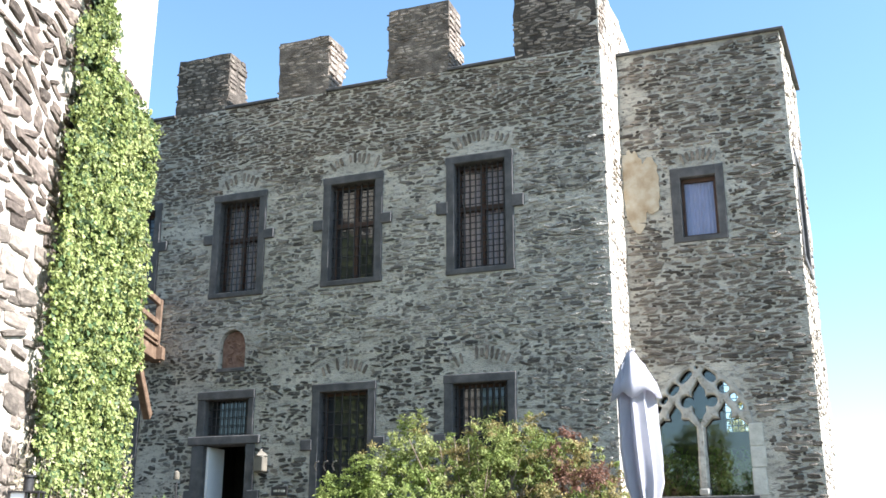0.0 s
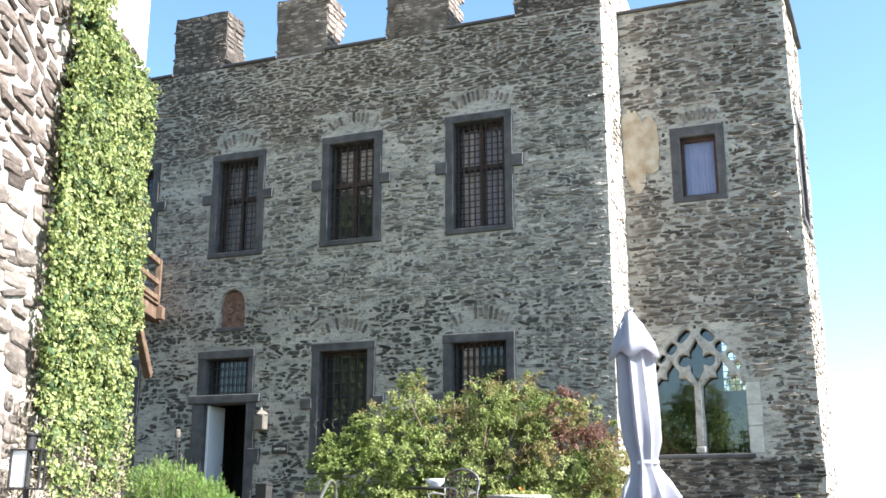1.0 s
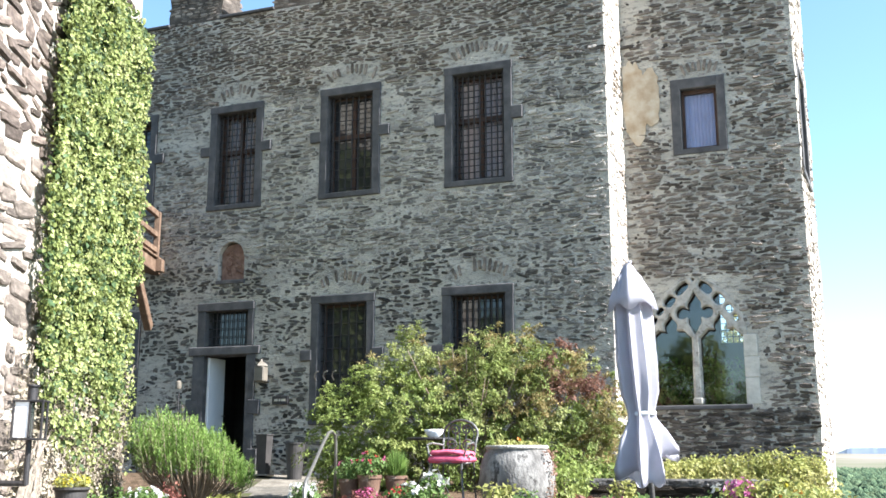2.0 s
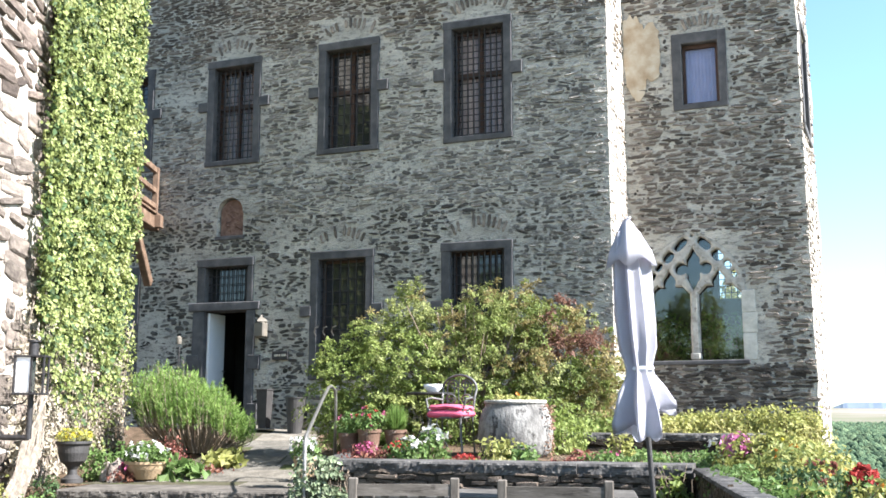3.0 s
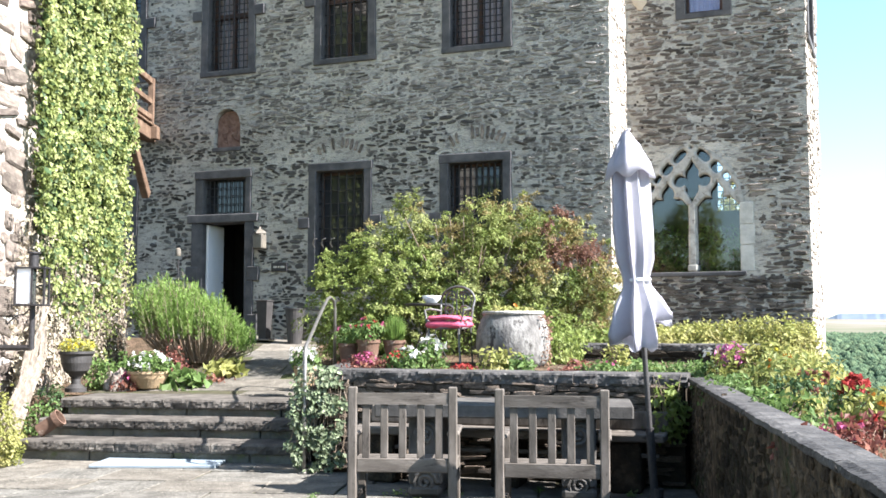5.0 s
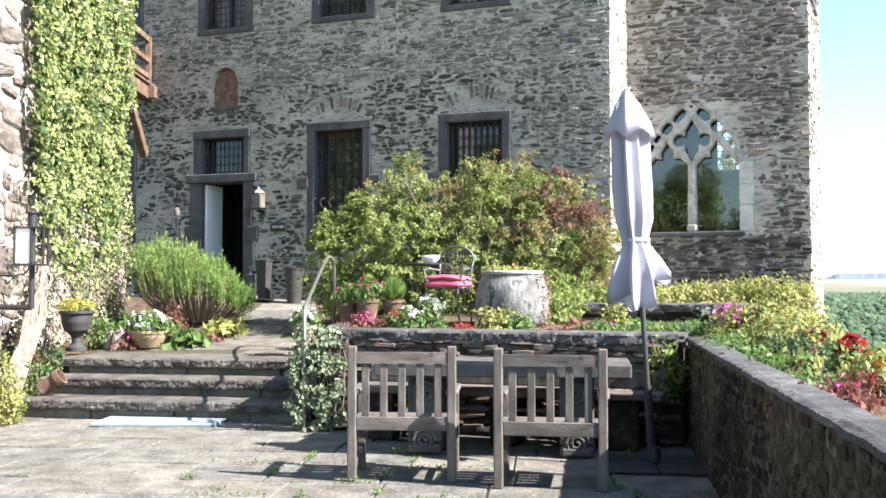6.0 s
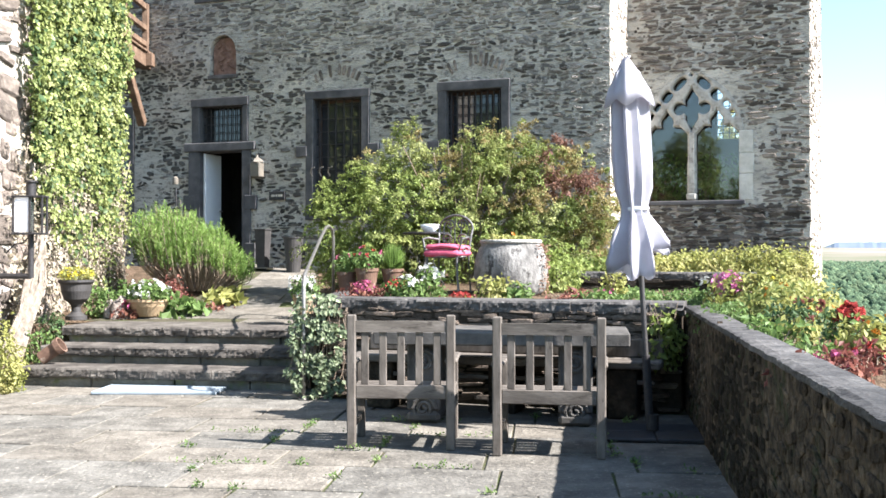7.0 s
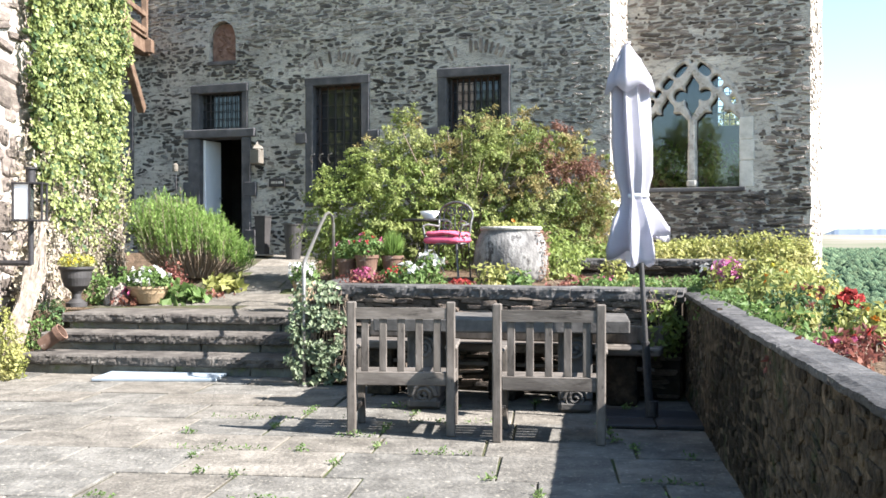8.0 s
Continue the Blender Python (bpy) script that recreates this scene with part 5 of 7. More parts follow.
def ivy_tower():
    rng = random.Random(57)
    th = thing("climbing_ivy", Matrix.Translation((-5.14, 14.5, 0.5)), "thick yellow-green ivy climbing the sunlit tower wall", "ivy")
    pts, nrm = [], []
    while len(pts) < 29000:
        y, z = rng.uniform(11.7, 16.8), rng.uniform(0.9, 11.5)
        lo = 12.38 + 0.3 * noise.noise((z * 0.9, 1, 0)) + (0.45 * min(1.0, z - 8.3) if z > 8.3 else 0) + (0.6 * (2.4 - z) if z < 2.4 else 0) * 0.6
        hi = 16.0 + 0.25 * noise.noise((z * 1.3, 5, 0)) - (0.12 * (4.5 - z) if z < 4.5 else 0)
        if z > 8.45:
            hi = min(hi, 13.6 + 0.25 * noise.noise((z * 2, 9, 0)))
        if 2.2 < z < 4.1:
            hi = min(hi, 15.8 + 0.2 * noise.noise((z * 2, 3, 0)))
        if z < 2.6:
            lo += 0.55 * (2.6 - z)
        if not lo < y < hi:
            continue
        if noise.noise((y * 2.2, z * 2.2, 4)) < -0.36 or noise.noise((y * 6.5, z * 5.0, 11)) < -0.24 or (z < 2.7 and rng.random() > ((z - 0.7) / 2.0) ** 1.3):
            continue
        thick = 0.17 + 0.16 * noise.noise((y * 2.0, z * 2.0, 2)) + 0.10 * noise.noise((y * 5, z * 5, 6))
        pts.append(Vector((0.04 + thick * rng.random() ** 0.6, y - 14.5, z - 0.5)))
        nrm.append(Vector((1, -0.15, 0.25)))
    # shade between the outer leaves is put into this layer's dark colour
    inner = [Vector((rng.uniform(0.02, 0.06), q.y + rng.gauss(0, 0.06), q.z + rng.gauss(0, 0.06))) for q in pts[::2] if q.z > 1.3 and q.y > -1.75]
    part("foliage", leaves(rng, inner, [Vector((1, -0.15, 0.25))] * len(inner), 0.11, 0.85, 0.5, 0.4), IVY_U, th, "dark leaves beneath, gap shade put into their colour")
    cut = int(len(pts) * 0.86)
    part("foliage", leaves(rng, pts[:cut], nrm[:cut], 0.066, 0.85, 0.55, 0.6), IVY_G, th)
    part("foliage", leaves(rng, pts[cut:], nrm[cut:], 0.085, 0.85, 0.55, 0.6), IVY_D, th, "darker older leaves")
    bm = bmesh.new()
    for i in range(46):
        y, z = rng.uniform(12.6, 16.2) - 14.5, -0.1
        p = [(0.05, y, z)]
        for k in range(10):
            y += rng.gauss(0, 0.10)
            z += rng.uniform(0.12, 0.3)
            p.append((0.06 + rng.uniform(0, 0.05), y, z))
        add_tube(bm, p, rng.uniform(0.006, 0.02), 5, 0.5)
    for i in range(7):
        y, z = 1.4 + rng.uniform(0, 0.2), rng.choice((1.8, 2.2, 5.2, 5.8, 4.6))
        p = [(0.1, y, z)]
        for k in range(6):
            y += rng.uniform(0.03, 0.09) * (1 if k < 3 else -0.4)
            z -= rng.uniform(0.05, 0.14) if k > 1 else -0.05
            p.append((0.15, y, z))
        add_tube(bm, p, 0.006, 4)
    part("stemwork", bm, DRIFT, th, "dry pale ivy stems")
    pts, nrm = [], []
    while len(pts) < 4200:
        y, z = rng.uniform(11.9, 16.0), 0.5 + 2.4 * rng.random()
        if rng.random() < (z - 0.9) / 2.6 or noise.noise((y * 3, z * 3, 8)) < -0.2:
            continue
        pts.append(Vector((0.03 + 0.14 * rng.random(), y - 14.5, z - 0.5)))
        nrm.append(Vector((1, -0.3, 0.2)))
    part("foliage", leaves(rng, pts, nrm, 0.06, 0.6, 0.6, 0.7), DRYLEAF, th, "withered pale leaves at the ivy's foot")
    pts, nrm = [], []
    for i in range(420):
        z = rng.choice((1.6, 5.0, 4.2, 2.0)) + rng.gauss(0, 0.35)
        pts.append(Vector((rng.uniform(0.0, 0.2), 1.5 + abs(rng.gauss(0, 0.14)), z)))
        nrm.append(Vector((0.6, 0, 0.3)))
    part("foliage", leaves(rng, pts, nrm, 0.07, 0.8, 0.5, 0.7), IVY_G, th, "trailing end leaves")


def trailing_ivy():
    rng = random.Random(59)
    th = thing("trailing_ivy", Matrix.Translation((-1.22, 10.02, 0.0)), "grey-green variegated ivy hanging over the cheek wall", "ivy")
    pts, nrm = [], []
    while len(pts) < 1500:
        x, z = rng.gauss(0, 0.2), rng.uniform(0.03, 1.0)
        wid = 0.17 + 0.12 * math.sin(z * 3.0) + 0.12 * noise.noise((z * 4, x * 5, 0))
        if noise.noise((x * 7, z * 7, 3)) < -0.12:
            continue
        if abs(x + 0.02) > wid:
            continue
        pts.append(Vector((x, -0.05 - 0.16 * rng.random() + (0.25 * rng.random() if z > 0.9 else 0), z)))
        nrm.append(Vector((0.1, -1, 0.35)))
    for i in range(260):
        z = rng.uniform(0.3, 0.95)
        pts.append(Vector((-0.12 - rng.uniform(0.02, 0.12), rng.uniform(0, 1.6), z)))
        nrm.append(Vector((-1, -0.3, 0.4)))
    part("foliage", leaves(rng, pts, nrm, 0.05, 0.85, 0.5, 0.6), IVY_V, th)
    bm = bmesh.new()
    for i in range(26):
        x = rng.uniform(-0.22, 0.3)
        p = [(x, 0.05, 0.98)]
        z = 0.98
        for k in range(7):
            x += rng.gauss(-0.01, 0.03)
            z -= rng.uniform(0.08, 0.16)
            p.append((x, -0.07 - 0.03 * rng.random(), max(0.02, z)))
        add_tube(bm, p, 0.004, 4)
    part("stemwork", bm, BARK, th)


big_shrub()
rosemary()
ivy_tower()
trailing_ivy()


# ---- terrace furniture ----
def garden_chair(m, label):
    """Teak armchair seen from behind: x across, the back at y = 0, the seat towards +y."""
    th = thing("garden_chair", m, label, "chair", "chairs at the stone table")
    w, h = 0.783, 0.97
    for x in (0.0, w - 0.065):
        bm = box((x, 0, 0), (x + 0.065, 0.055, h), 0.008)
        part("back_post", bm, TEAK, th)
        part("front_leg", box((x, 0.52, 0), (x + 0.06, 0.575, 0.62), 0.006), TEAK, th)
        arm = box((x - 0.012, 0.02, 0.62), (x + 0.078, 0.62, 0.65), 0.010)
        part("armrest", arm, TEAKLONG, th)
        part("side_rail", box((x + 0.012, 0.055, 0.34), (x + 0.05, 0.52, 0.41), 0.005), TEAK, th)
        part("side_stretcher", box((x + 0.016, 0.055, 0.14), (x + 0.046, 0.52, 0.18), 0.005), TEAK, th)
    top = bmesh.new()
    n = 12
    rows = []
    for i in range(n + 1):
        f = i / n
        x = 0.065 + (w - 0.13) * f
        rows.append([top.verts.new(c) for c in ((x, 0.006, 0.845), (x, 0.042, 0.845), (x, 0.042, 0.925), (x, 0.006, 0.925))])
    for p, q in zip(rows, rows[1:]):
        for k in range(4):
            top.faces.new((p[k], q[k], q[(k + 1) % 4], p[(k + 1) % 4]))
    top.faces.new(rows[0]), top.faces.new(rows[-1])
    part("top_rail", top, TEAKLONG, th)
    part("lower_rail", box((0.065, 0.008, 0.365), (w - 0.065, 0.045, 0.465), 0.006), TEAKLONG, th)
    for i in range(5):
        x = 0.065 + (w - 0.13) * (i + 0.5) / 5
        part("back_slat", box((x - 0.027, 0.016, 0.465), (x + 0.027, 0.036, 0.845), 0.004), TEAK, th)
    for j in range(5):
        y = 0.06 + 0.1 * j
        part("seat_slat", box((0.01, y, 0.41), (w - 0.01, y + 0.085, 0.432), 0.005), TEAKLONG, th)
    part("front_rail", box((0.06, 0.525, 0.34), (w - 0.06, 0.565, 0.41), 0.005), TEAK, th)
    return th


def at_angle(x, y, z, deg):
    return Matrix.Translation((x, y, z)) @ Matrix.Rotation(radians(deg), 4, "Z")


garden_chair(at_angle(-0.695, 7.33, 0, -3.5), "weathered grey teak garden armchair at the stone table")
garden_chair(at_angle(0.342, 7.08, 0, -9.0), "weathered grey teak armchair standing near the umbrella pole")


def stone_table():
    th = thing("stone_table", at_angle(-0.58, 8.42, 0, -8), "dark carved stone table with a thick slab top", "table")
    part("tabletop", box((0, 0, 0.66), (2.10, 0.80, 0.77), 0.012, 0.004), TABLESTONE, th)
    for x in (0.26, 1.52):
        bm = box((x, 0.14, 0.10), (x + 0.28, 0.62, 0.66), 0.015)
        col = part("pedestal", bm, TABLESTONE, th, "carved stone pedestal with scrolls")
        part("foot", box((x + 0.0, 0.10, 0.0), (x + 0.28, 0.68, 0.10), 0.03), TABLESTONE, col)
        for zc, r in ((0.12, 0.105), (0.52, 0.10)):
            bm = bmesh.new()
            pts = [(x + 0.14 + (r * (1 - k / 26)) * math.cos(k * 0.62), 0.125, zc + (r * (1 - k / 26)) * math.sin(k * 0.62)) for k in range(24)]
            add_tube(bm, pts, 0.02, 6)
            part("scroll", bm, TABLESTONE, col)
    return th


stone_table()


def bench():
    th = thing("stone_bench", at_angle(-0.75, 9.52, 0, -17.5), "low dark stone bench against the retaining wall", "bench")
    part("seat", box((0, -0.2, 0.43), (2.75, 0.02, 0.50), 0.012, 0.005), TEAKLONG, th, "dark weathered seat plank")
    part("seat", box((0, 0.035, 0.43), (2.75, 0.25, 0.498), 0.012, 0.005), TEAKLONG, th)
    part("rail", box((0.05, -0.13, 0.30), (2.7, -0.09, 0.335), 0.006), TEAKLONG, th)
    part("backrest", box((0.0, 0.18, 0.502), (2.75, 0.26, 0.66), 0.01, 0.004), TEAK, th)
    for x in (0.1, 1.25, 2.3):
        part("leg", box((x, -0.15, 0), (x + 0.25, 0.22, 0.43), 0.015, 0.005), BROWNSTONE, th)


bench()


def umbrella():
    lean = Matrix.Rotation(math.atan2(-0.17, 2.96), 4, "Y")
    th = thing("garden_umbrella", Matrix.Translation((1.62, 7.95, 0)) @ lean, "closed pale grey garden umbrella tied with a strap", "umbrella")
    part("pole", tube([(0, 0, 0.03), (0, 0, 1.5), (0, 0, 2.9)], 0.021, 12), DARKSTEEL, th)
    part("sleeve", tube([(0, 0, 0.03), (0, 0, 0.62)], 0.032, 12), IRON, th, "black pole sleeve")

    def cloth(profile, seg, folds, depth, skew, rag=0.0, tie=None):
        bm = bmesh.new()
        rings = []
        top, bottom = profile[0][1], profile[-1][1]
        for r, z in profile:
            ring = []
            for k in range(seg):
                t = 2 * math.pi * k / seg
                f = 1 - 2 * abs(math.sin(0.5 * (folds * t + skew * (top - z) + 1.3 * math.sin(t + z)))) ** 0.8
                dd = depth * min(1.0, r / 0.06)
                rr = r * (1 + dd * f * (0.75 + 0.5 * math.sin(2 * t + 1.1)) + 0.10 * noise.noise((math.cos(t) * 1.4, math.sin(t) * 1.4, z * 1.6)))
                zz = z - (rag * (0.5 + 0.5 * math.cos(folds * t + skew * (top - z) + 1.3 * math.sin(t + z))) if z < bottom + 0.02 else 0)
                if tie and z < tie:
                    # the loose hem hangs unevenly: lowest in front, drawn up at the sides
                    w = ((tie - z) / (tie - bottom)) ** 1.6
                    c = math.cos(t)
                    zz += w * (0.27 * max(0.0, c) ** 1.4 + 0.13 * max(0.0, -c) ** 1.4 + 0.03 + 0.05 * noise.noise((math.cos(t) * 3, math.sin(t) * 3, 5)))
                    zz -= w * 0.05 * max(0.0, math.cos(4 * (t + 1.25))) ** 3
                    rr *= 1 + w * (0.16 * f - 0.10 * max(0.0, -c))
                ring.append(bm.verts.new((rr * math.cos(t), rr * math.sin(t), zz)))
            rings.append(ring)
        for p, q in zip(rings, rings[1:]):
            for k in range(seg):
                bm.faces.new((p[k], p[(k + 1) % seg], q[(k + 1) % seg], q[k]))
        bmesh.ops.solidify(bm, geom=bm.faces[:], thickness=0.004)
        return bm
    body = [(0.03, 2.90), (0.07, 2.84), (0.09, 2.76), (0.104, 2.66), (0.112, 2.55), (0.117, 2.45), (0.12, 2.35), (0.125, 2.2), (0.125, 2.05), (0.116, 1.92), (0.096, 1.83), (0.084, 1.77), (0.09, 1.71), (0.115, 1.64), (0.145, 1.56), (0.168, 1.46), (0.182, 1.38), (0.190, 1.31), (0.192, 1.26), (0.190, 1.215)]
    canopy = part("canopy", cloth(body, 168, 7, 0.36, 1.1, 0.05, 1.76), CLOTH, th, "pale lilac-grey folded cloth", True)
    flap = [(0.02, 2.95), (0.04, 2.915), (0.075, 2.845), (0.112, 2.765), (0.148, 2.685), (0.176, 2.615)]
    top = part("top_flap", cloth(flap, 112, 4, 0.13, 0.2, 0.06), CLOTH, th, "short wind flap", True)
    canopy.matrix_local = Matrix.Translation((-0.022, 0, 0))
    top.matrix_local = Matrix.Translation((-0.022, 0, 0))
    bm = bmesh.new()
    add_lathe(bm, [(0.085, -0.016), (0.092, -0.008), (0.092, 0.008), (0.085, 0.016)], 32, 0.05, (0, 0, 1.765))
    part("strap", bm, WHITEPAINT, th, "pale tie strap")
    part("finial", add_lathe(bmesh.new(), [(0.004, 2.935), (0.018, 2.957), (0.016, 2.962), (0.01, 2.966), (0.0005, 2.968)], 12), CLOTH, th)
    base = thing("umbrella_base", Matrix.Translation((1.64, 7.93, 0)) @ Matrix.Rotation(radians(-8), 4, "Z"), "dark stone slab umbrella base on the paving", "umbrella base")
    for i in range(4):
        x, y = (-0.36 + 0.365 * (i % 2)), (-0.36 + 0.365 * (i // 2))
        part("base_slab", box((x, y, 0.0), (x + 0.36, y + 0.36, 0.03), 0.008, 0.003), IRON, base)
    part("socket", tube([(0, 0, 0.04), (0, 0, 0.16)], 0.04, 12), IRON, base)


umbrella()


def railing():
    th = thing("handrail", Matrix.Translation((-1.35, 9.86, 0)), "bent galvanised steel tube handrail beside the steps", "handrail")
    pts = [(0, 0, 0.0), (0, 0, 0.6), (0, 0.0, 1.10), (-0.005, 0.07, 1.20), (-0.015, 0.4, 1.27), (-0.06, 1.8, 1.58), (-0.08, 2.55, 1.735), (-0.07, 2.78, 1.76), (-0.04, 2.9, 1.72), (-0.03, 2.94, 1.62), (-0.03, 2.94, 0.75)]
    part("rail_tube", tube(pts, 0.019, 10), STEEL, th, smooth=True)
    part("foot_plate", add_lathe(bmesh.new(), [(0.05, 0.0), (0.05, 0.008), (0.024, 0.012), (0.022, 0.03)], 16), STEEL, th)


railing()

th = thing("floor_board", at_angle(-3.62, 10.30, 0.0, -1.5), "pale blue board lying flat before the steps", "board")
part("panel", box((0.1, -0.12, 0.004), (1.36, 0.46, 0.035), 0.006), PALEBLUE, th)


def iron_chair(m):
    th = thing("bistro_chair", m, "black wrought-iron bistro chair with pink cushion", "chair", "bistro set")
    for sx in (-1, 1):
        part("back_leg", tube([(0.20 * sx, 0.19, 0.0), (0.185 * sx, 0.16, 0.42), (0.20 * sx, 0.2, 0.66), (0.21 * sx, 0.23, 0.74)], 0.014, 8), GREYIRON, th)
        part("front_leg", tube([(0.22 * sx, -0.21, 0.0), (0.19 * sx, -0.18, 0.25), (0.18 * sx, -0.17, 0.42)], 0.014, 8), GREYIRON, th)
        part("armrest", tube([(0.19 * sx, 0.17, 0.62), (0.25 * sx, 0.0, 0.64), (0.24 * sx, -0.16, 0.62), (0.19 * sx, -0.17, 0.42)], 0.013, 8), GREYIRON, th)
        pts = [(sx * (0.09 + 0.07 * (1 - k / 22) * math.cos(k * 0.5)), 0.20, 0.62 + 0.07 * (1 - k / 22) * math.sin(k * 0.5)) for k in range(20)]
        part("back_scroll", tube(pts, 0.010, 6), GREYIRON, th)
        pts = [(sx * (0.21 + 0.06 * (1 - k / 22) * math.cos(k * 0.5)), -0.05 + 0.06 * (1 - k / 22) * math.sin(k * 0.5), 0.54) for k in range(20)]
        part("arm_scroll", tube([(p[0], p[1], 0.52 + 0.5 * p[1]) for p in pts], 0.009, 6), GREYIRON, th)
    for k in range(5):
        x = -0.13 + 0.065 * k
        part("back_bar", tube([(x, 0.17, 0.45), (x * 1.1, 0.205, 0.62), (x * 1.15 + 0.02 * math.sin(k * 2), 0.225, 0.74), (x * 1.1, 0.23, 0.86 - 2.2 * x * x)], 0.008, 6), GREYIRON, th)
    part("back_hoop", tube([(0.21 * math.cos(t), 0.23, 0.74 + 0.16 * math.sin(t)) for t in (math.pi * k / 14 for k in range(15))], 0.014, 8), GREYIRON, th)
    for sx in (-1, 1):
        pts = [(sx * (0.075 + 0.065 * (1 - k / 24) * math.cos(k * 0.5)), 0.235, 0.79 + 0.065 * (1 - k / 24) * math.sin(k * 0.5)) for k in range(22)]
        part("crest_scroll", tube(pts, 0.010, 6), GREYIRON, th)
    part("seat_ring", tube([(0.2 * math.cos(t), 0.19 * math.sin(t), 0.42) for t in (2 * math.pi * k / 24 for k in range(25))], 0.014, 8), GREYIRON, th)
    part("seat_mesh", add_lathe(bmesh.new(), [(0.195, 0.412), (0.195, 0.42)], 24), GREYIRON, th)
    bm = box((-0.22, -0.21, 0.425), (0.22, 0.19, 0.485), 0.025)
    bmesh.ops.subdivide_edges(bm, edges=bm.edges[:], cuts=3, use_grid_fill=True)
    for v in bm.verts:
        v.co.z += 0.02 * (1 - (v.co.x / 0.24) ** 2) * (1 if v.co.z > 0.46 else -0.3) + 0.006 * noise.noise(v.co * 12)
    part("cushion", bm, PINK, th, "bright pink seat cushion", True)
    bm = box((-0.20, -0.20, 0.515), (0.21, 0.18, 0.565), 0.022)
    bmesh.ops.subdivide_edges(bm, edges=bm.edges[:], cuts=3, use_grid_fill=True)
    for v in bm.verts:
        v.co.z += 0.012 * noise.noise(v.co * 9) - 0.02 * (v.co.x / 0.2) ** 2
    part("cushion", bm, PINK, th, "second pink cushion lying on the first", True)
    return th


def bistro_table():
    x, y = -0.22, 13.05
    z = terrace_z(x, y)
    th = thing("bistro_table", Matrix.Translation((x, y, z)), "small round black iron garden table", "table", "bistro set")
    part("tabletop", add_lathe(bmesh.new(), [(0.29, 0.655), (0.30, 0.665), (0.30, 0.68), (0.29, 0.685)], 32), IRON, th)
    for k in range(3):
        a = 2.1 * k + 0.4
        part("leg", tube([(0.25 * math.cos(a), 0.25 * math.sin(a), 0), (0.1 * math.cos(a), 0.1 * math.sin(a), 0.3), (0.2 * math.cos(a), 0.2 * math.sin(a), 0.655)], 0.010, 8), IRON, th)
    b = thing("bowl", Matrix.Translation((x + 0.05, y, z + 0.686)), "pale grey bowl on the iron table", "bowl")
    part("body", add_lathe(bmesh.new(), [(0.06, 0.0), (0.07, 0.01), (0.115, 0.06), (0.125, 0.10), (0.118, 0.10), (0.10, 0.06), (0.05, 0.025)], 28), WHITEPAINT, b, smooth=True)


iron_chair(at_angle(0.06, 12.25, terrace_z(0.1, 12.25) - 0.045, -24) @ Matrix.Scale(1.06, 4))
bistro_table()


# ---- pots and planters ----
def pot_profile(r, h, rim=0.12):
    return [(r * 0.68, 0.0), (r * 0.72, 0.005), (r * 0.92, h * 0.84), (r, h * 0.85), (r, h), (r * 0.88, h), (r * 0.86, h * 0.9), (0.001, h * 0.88)]


def potted(name, x, y, r, h, mat, label, blobs, leaf, size, count, seed, flowers=None, profile=None, z=None, wild=0.7, aspect=0.6, spiky=False, group="flower pots"):
    z = terrace_z(x, y) - 0.015 if z is None else z
    rng = random.Random(seed)
    th = thing(name, Matrix.Translation((x, y, z)), label, "flower pot", group)
    part("pot", add_lathe(bmesh.new(), profile or pot_profile(r, h), 28), mat, th)
    pts, nrm = crown_points(rng, [((c[0], c[1], c[2] + h), q) for c, q in blobs], count, seed, 0.3)
    if spiky:
        verts, faces = [], []
        for p in pts:
            b = Vector((p.x * 0.4, p.y * 0.4, h * 0.9))
            s = Vector((rng.gauss(0, 1), rng.gauss(0, 1), 0)).normalized() * 0.006
            k = len(verts)
            verts += [tuple(b + s), tuple(b - s), tuple(p)]
            faces.append((k, k + 1, k + 2))
        part("foliage", (verts, faces), leaf, th)
    else:
        part("foliage", leaves(rng, pts, nrm, size, aspect, 0.3, wild), leaf, th)
    for fm, fsize, fcount, fb in flowers or ():
        fp, fn = crown_points(rng, [((c[0], c[1], c[2] + h), q) for c, q in fb], fcount, seed + 3, 0.3, 0.2)
        part("blossom", leaves(rng, [p for p in fp for _ in range(5)], [q for q in fn for _ in range(5)], fsize, 0.9, 0.0, 0.45), fm, th)
    return th


potted("flower_pot", -1.19, 12.6, 0.13, 0.24, TERRACOTTA, "terracotta pot with green foliage on the raised bed", [((0, 0, 0.10), (0.17, 0.17, 0.14))], HERB_G, 0.05, 420, 61, [(PINK_F, 0.03, 6, [((0, 0, 0.14), (0.16, 0.16, 0.12))])])
potted("flower_pot", -0.93, 12.45, 0.15, 0.27, TERRACOTTA, "terracotta pot of red and pink geraniums", [((0, 0, 0.10), (0.19, 0.19, 0.14))], HERB_G, 0.055, 420, 62, [(RED_F, 0.035, 12, [((0, 0, 0.13), (0.2, 0.2, 0.13))]), (PINK_F, 0.035, 10, [((0, 0, 0.15), (0.2, 0.2, 0.12))])])
potted("flower_pot", -0.62, 12.5, 0.14, 0.26, TERRACOTTA, "clay pot with bright green grassy herb", [((0, 0, 0.17), (0.17, 0.17, 0.2))], ROSEMARY, 0.05, 900, 63, spiky=True)
potted("flower_pot", -1.63, 11.95, 0.14, 0.36, BUFFCLAY, "tall stone pot of white flowers by the handrail", [((0, 0, 0.08), (0.17, 0.17, 0.14))], HERB_G, 0.05, 380, 64, [(WHITE_F, 0.045, 30, [((-0.03, -0.02, 0.1), (0.18, 0.18, 0.13))])], z=path_z(11.95))
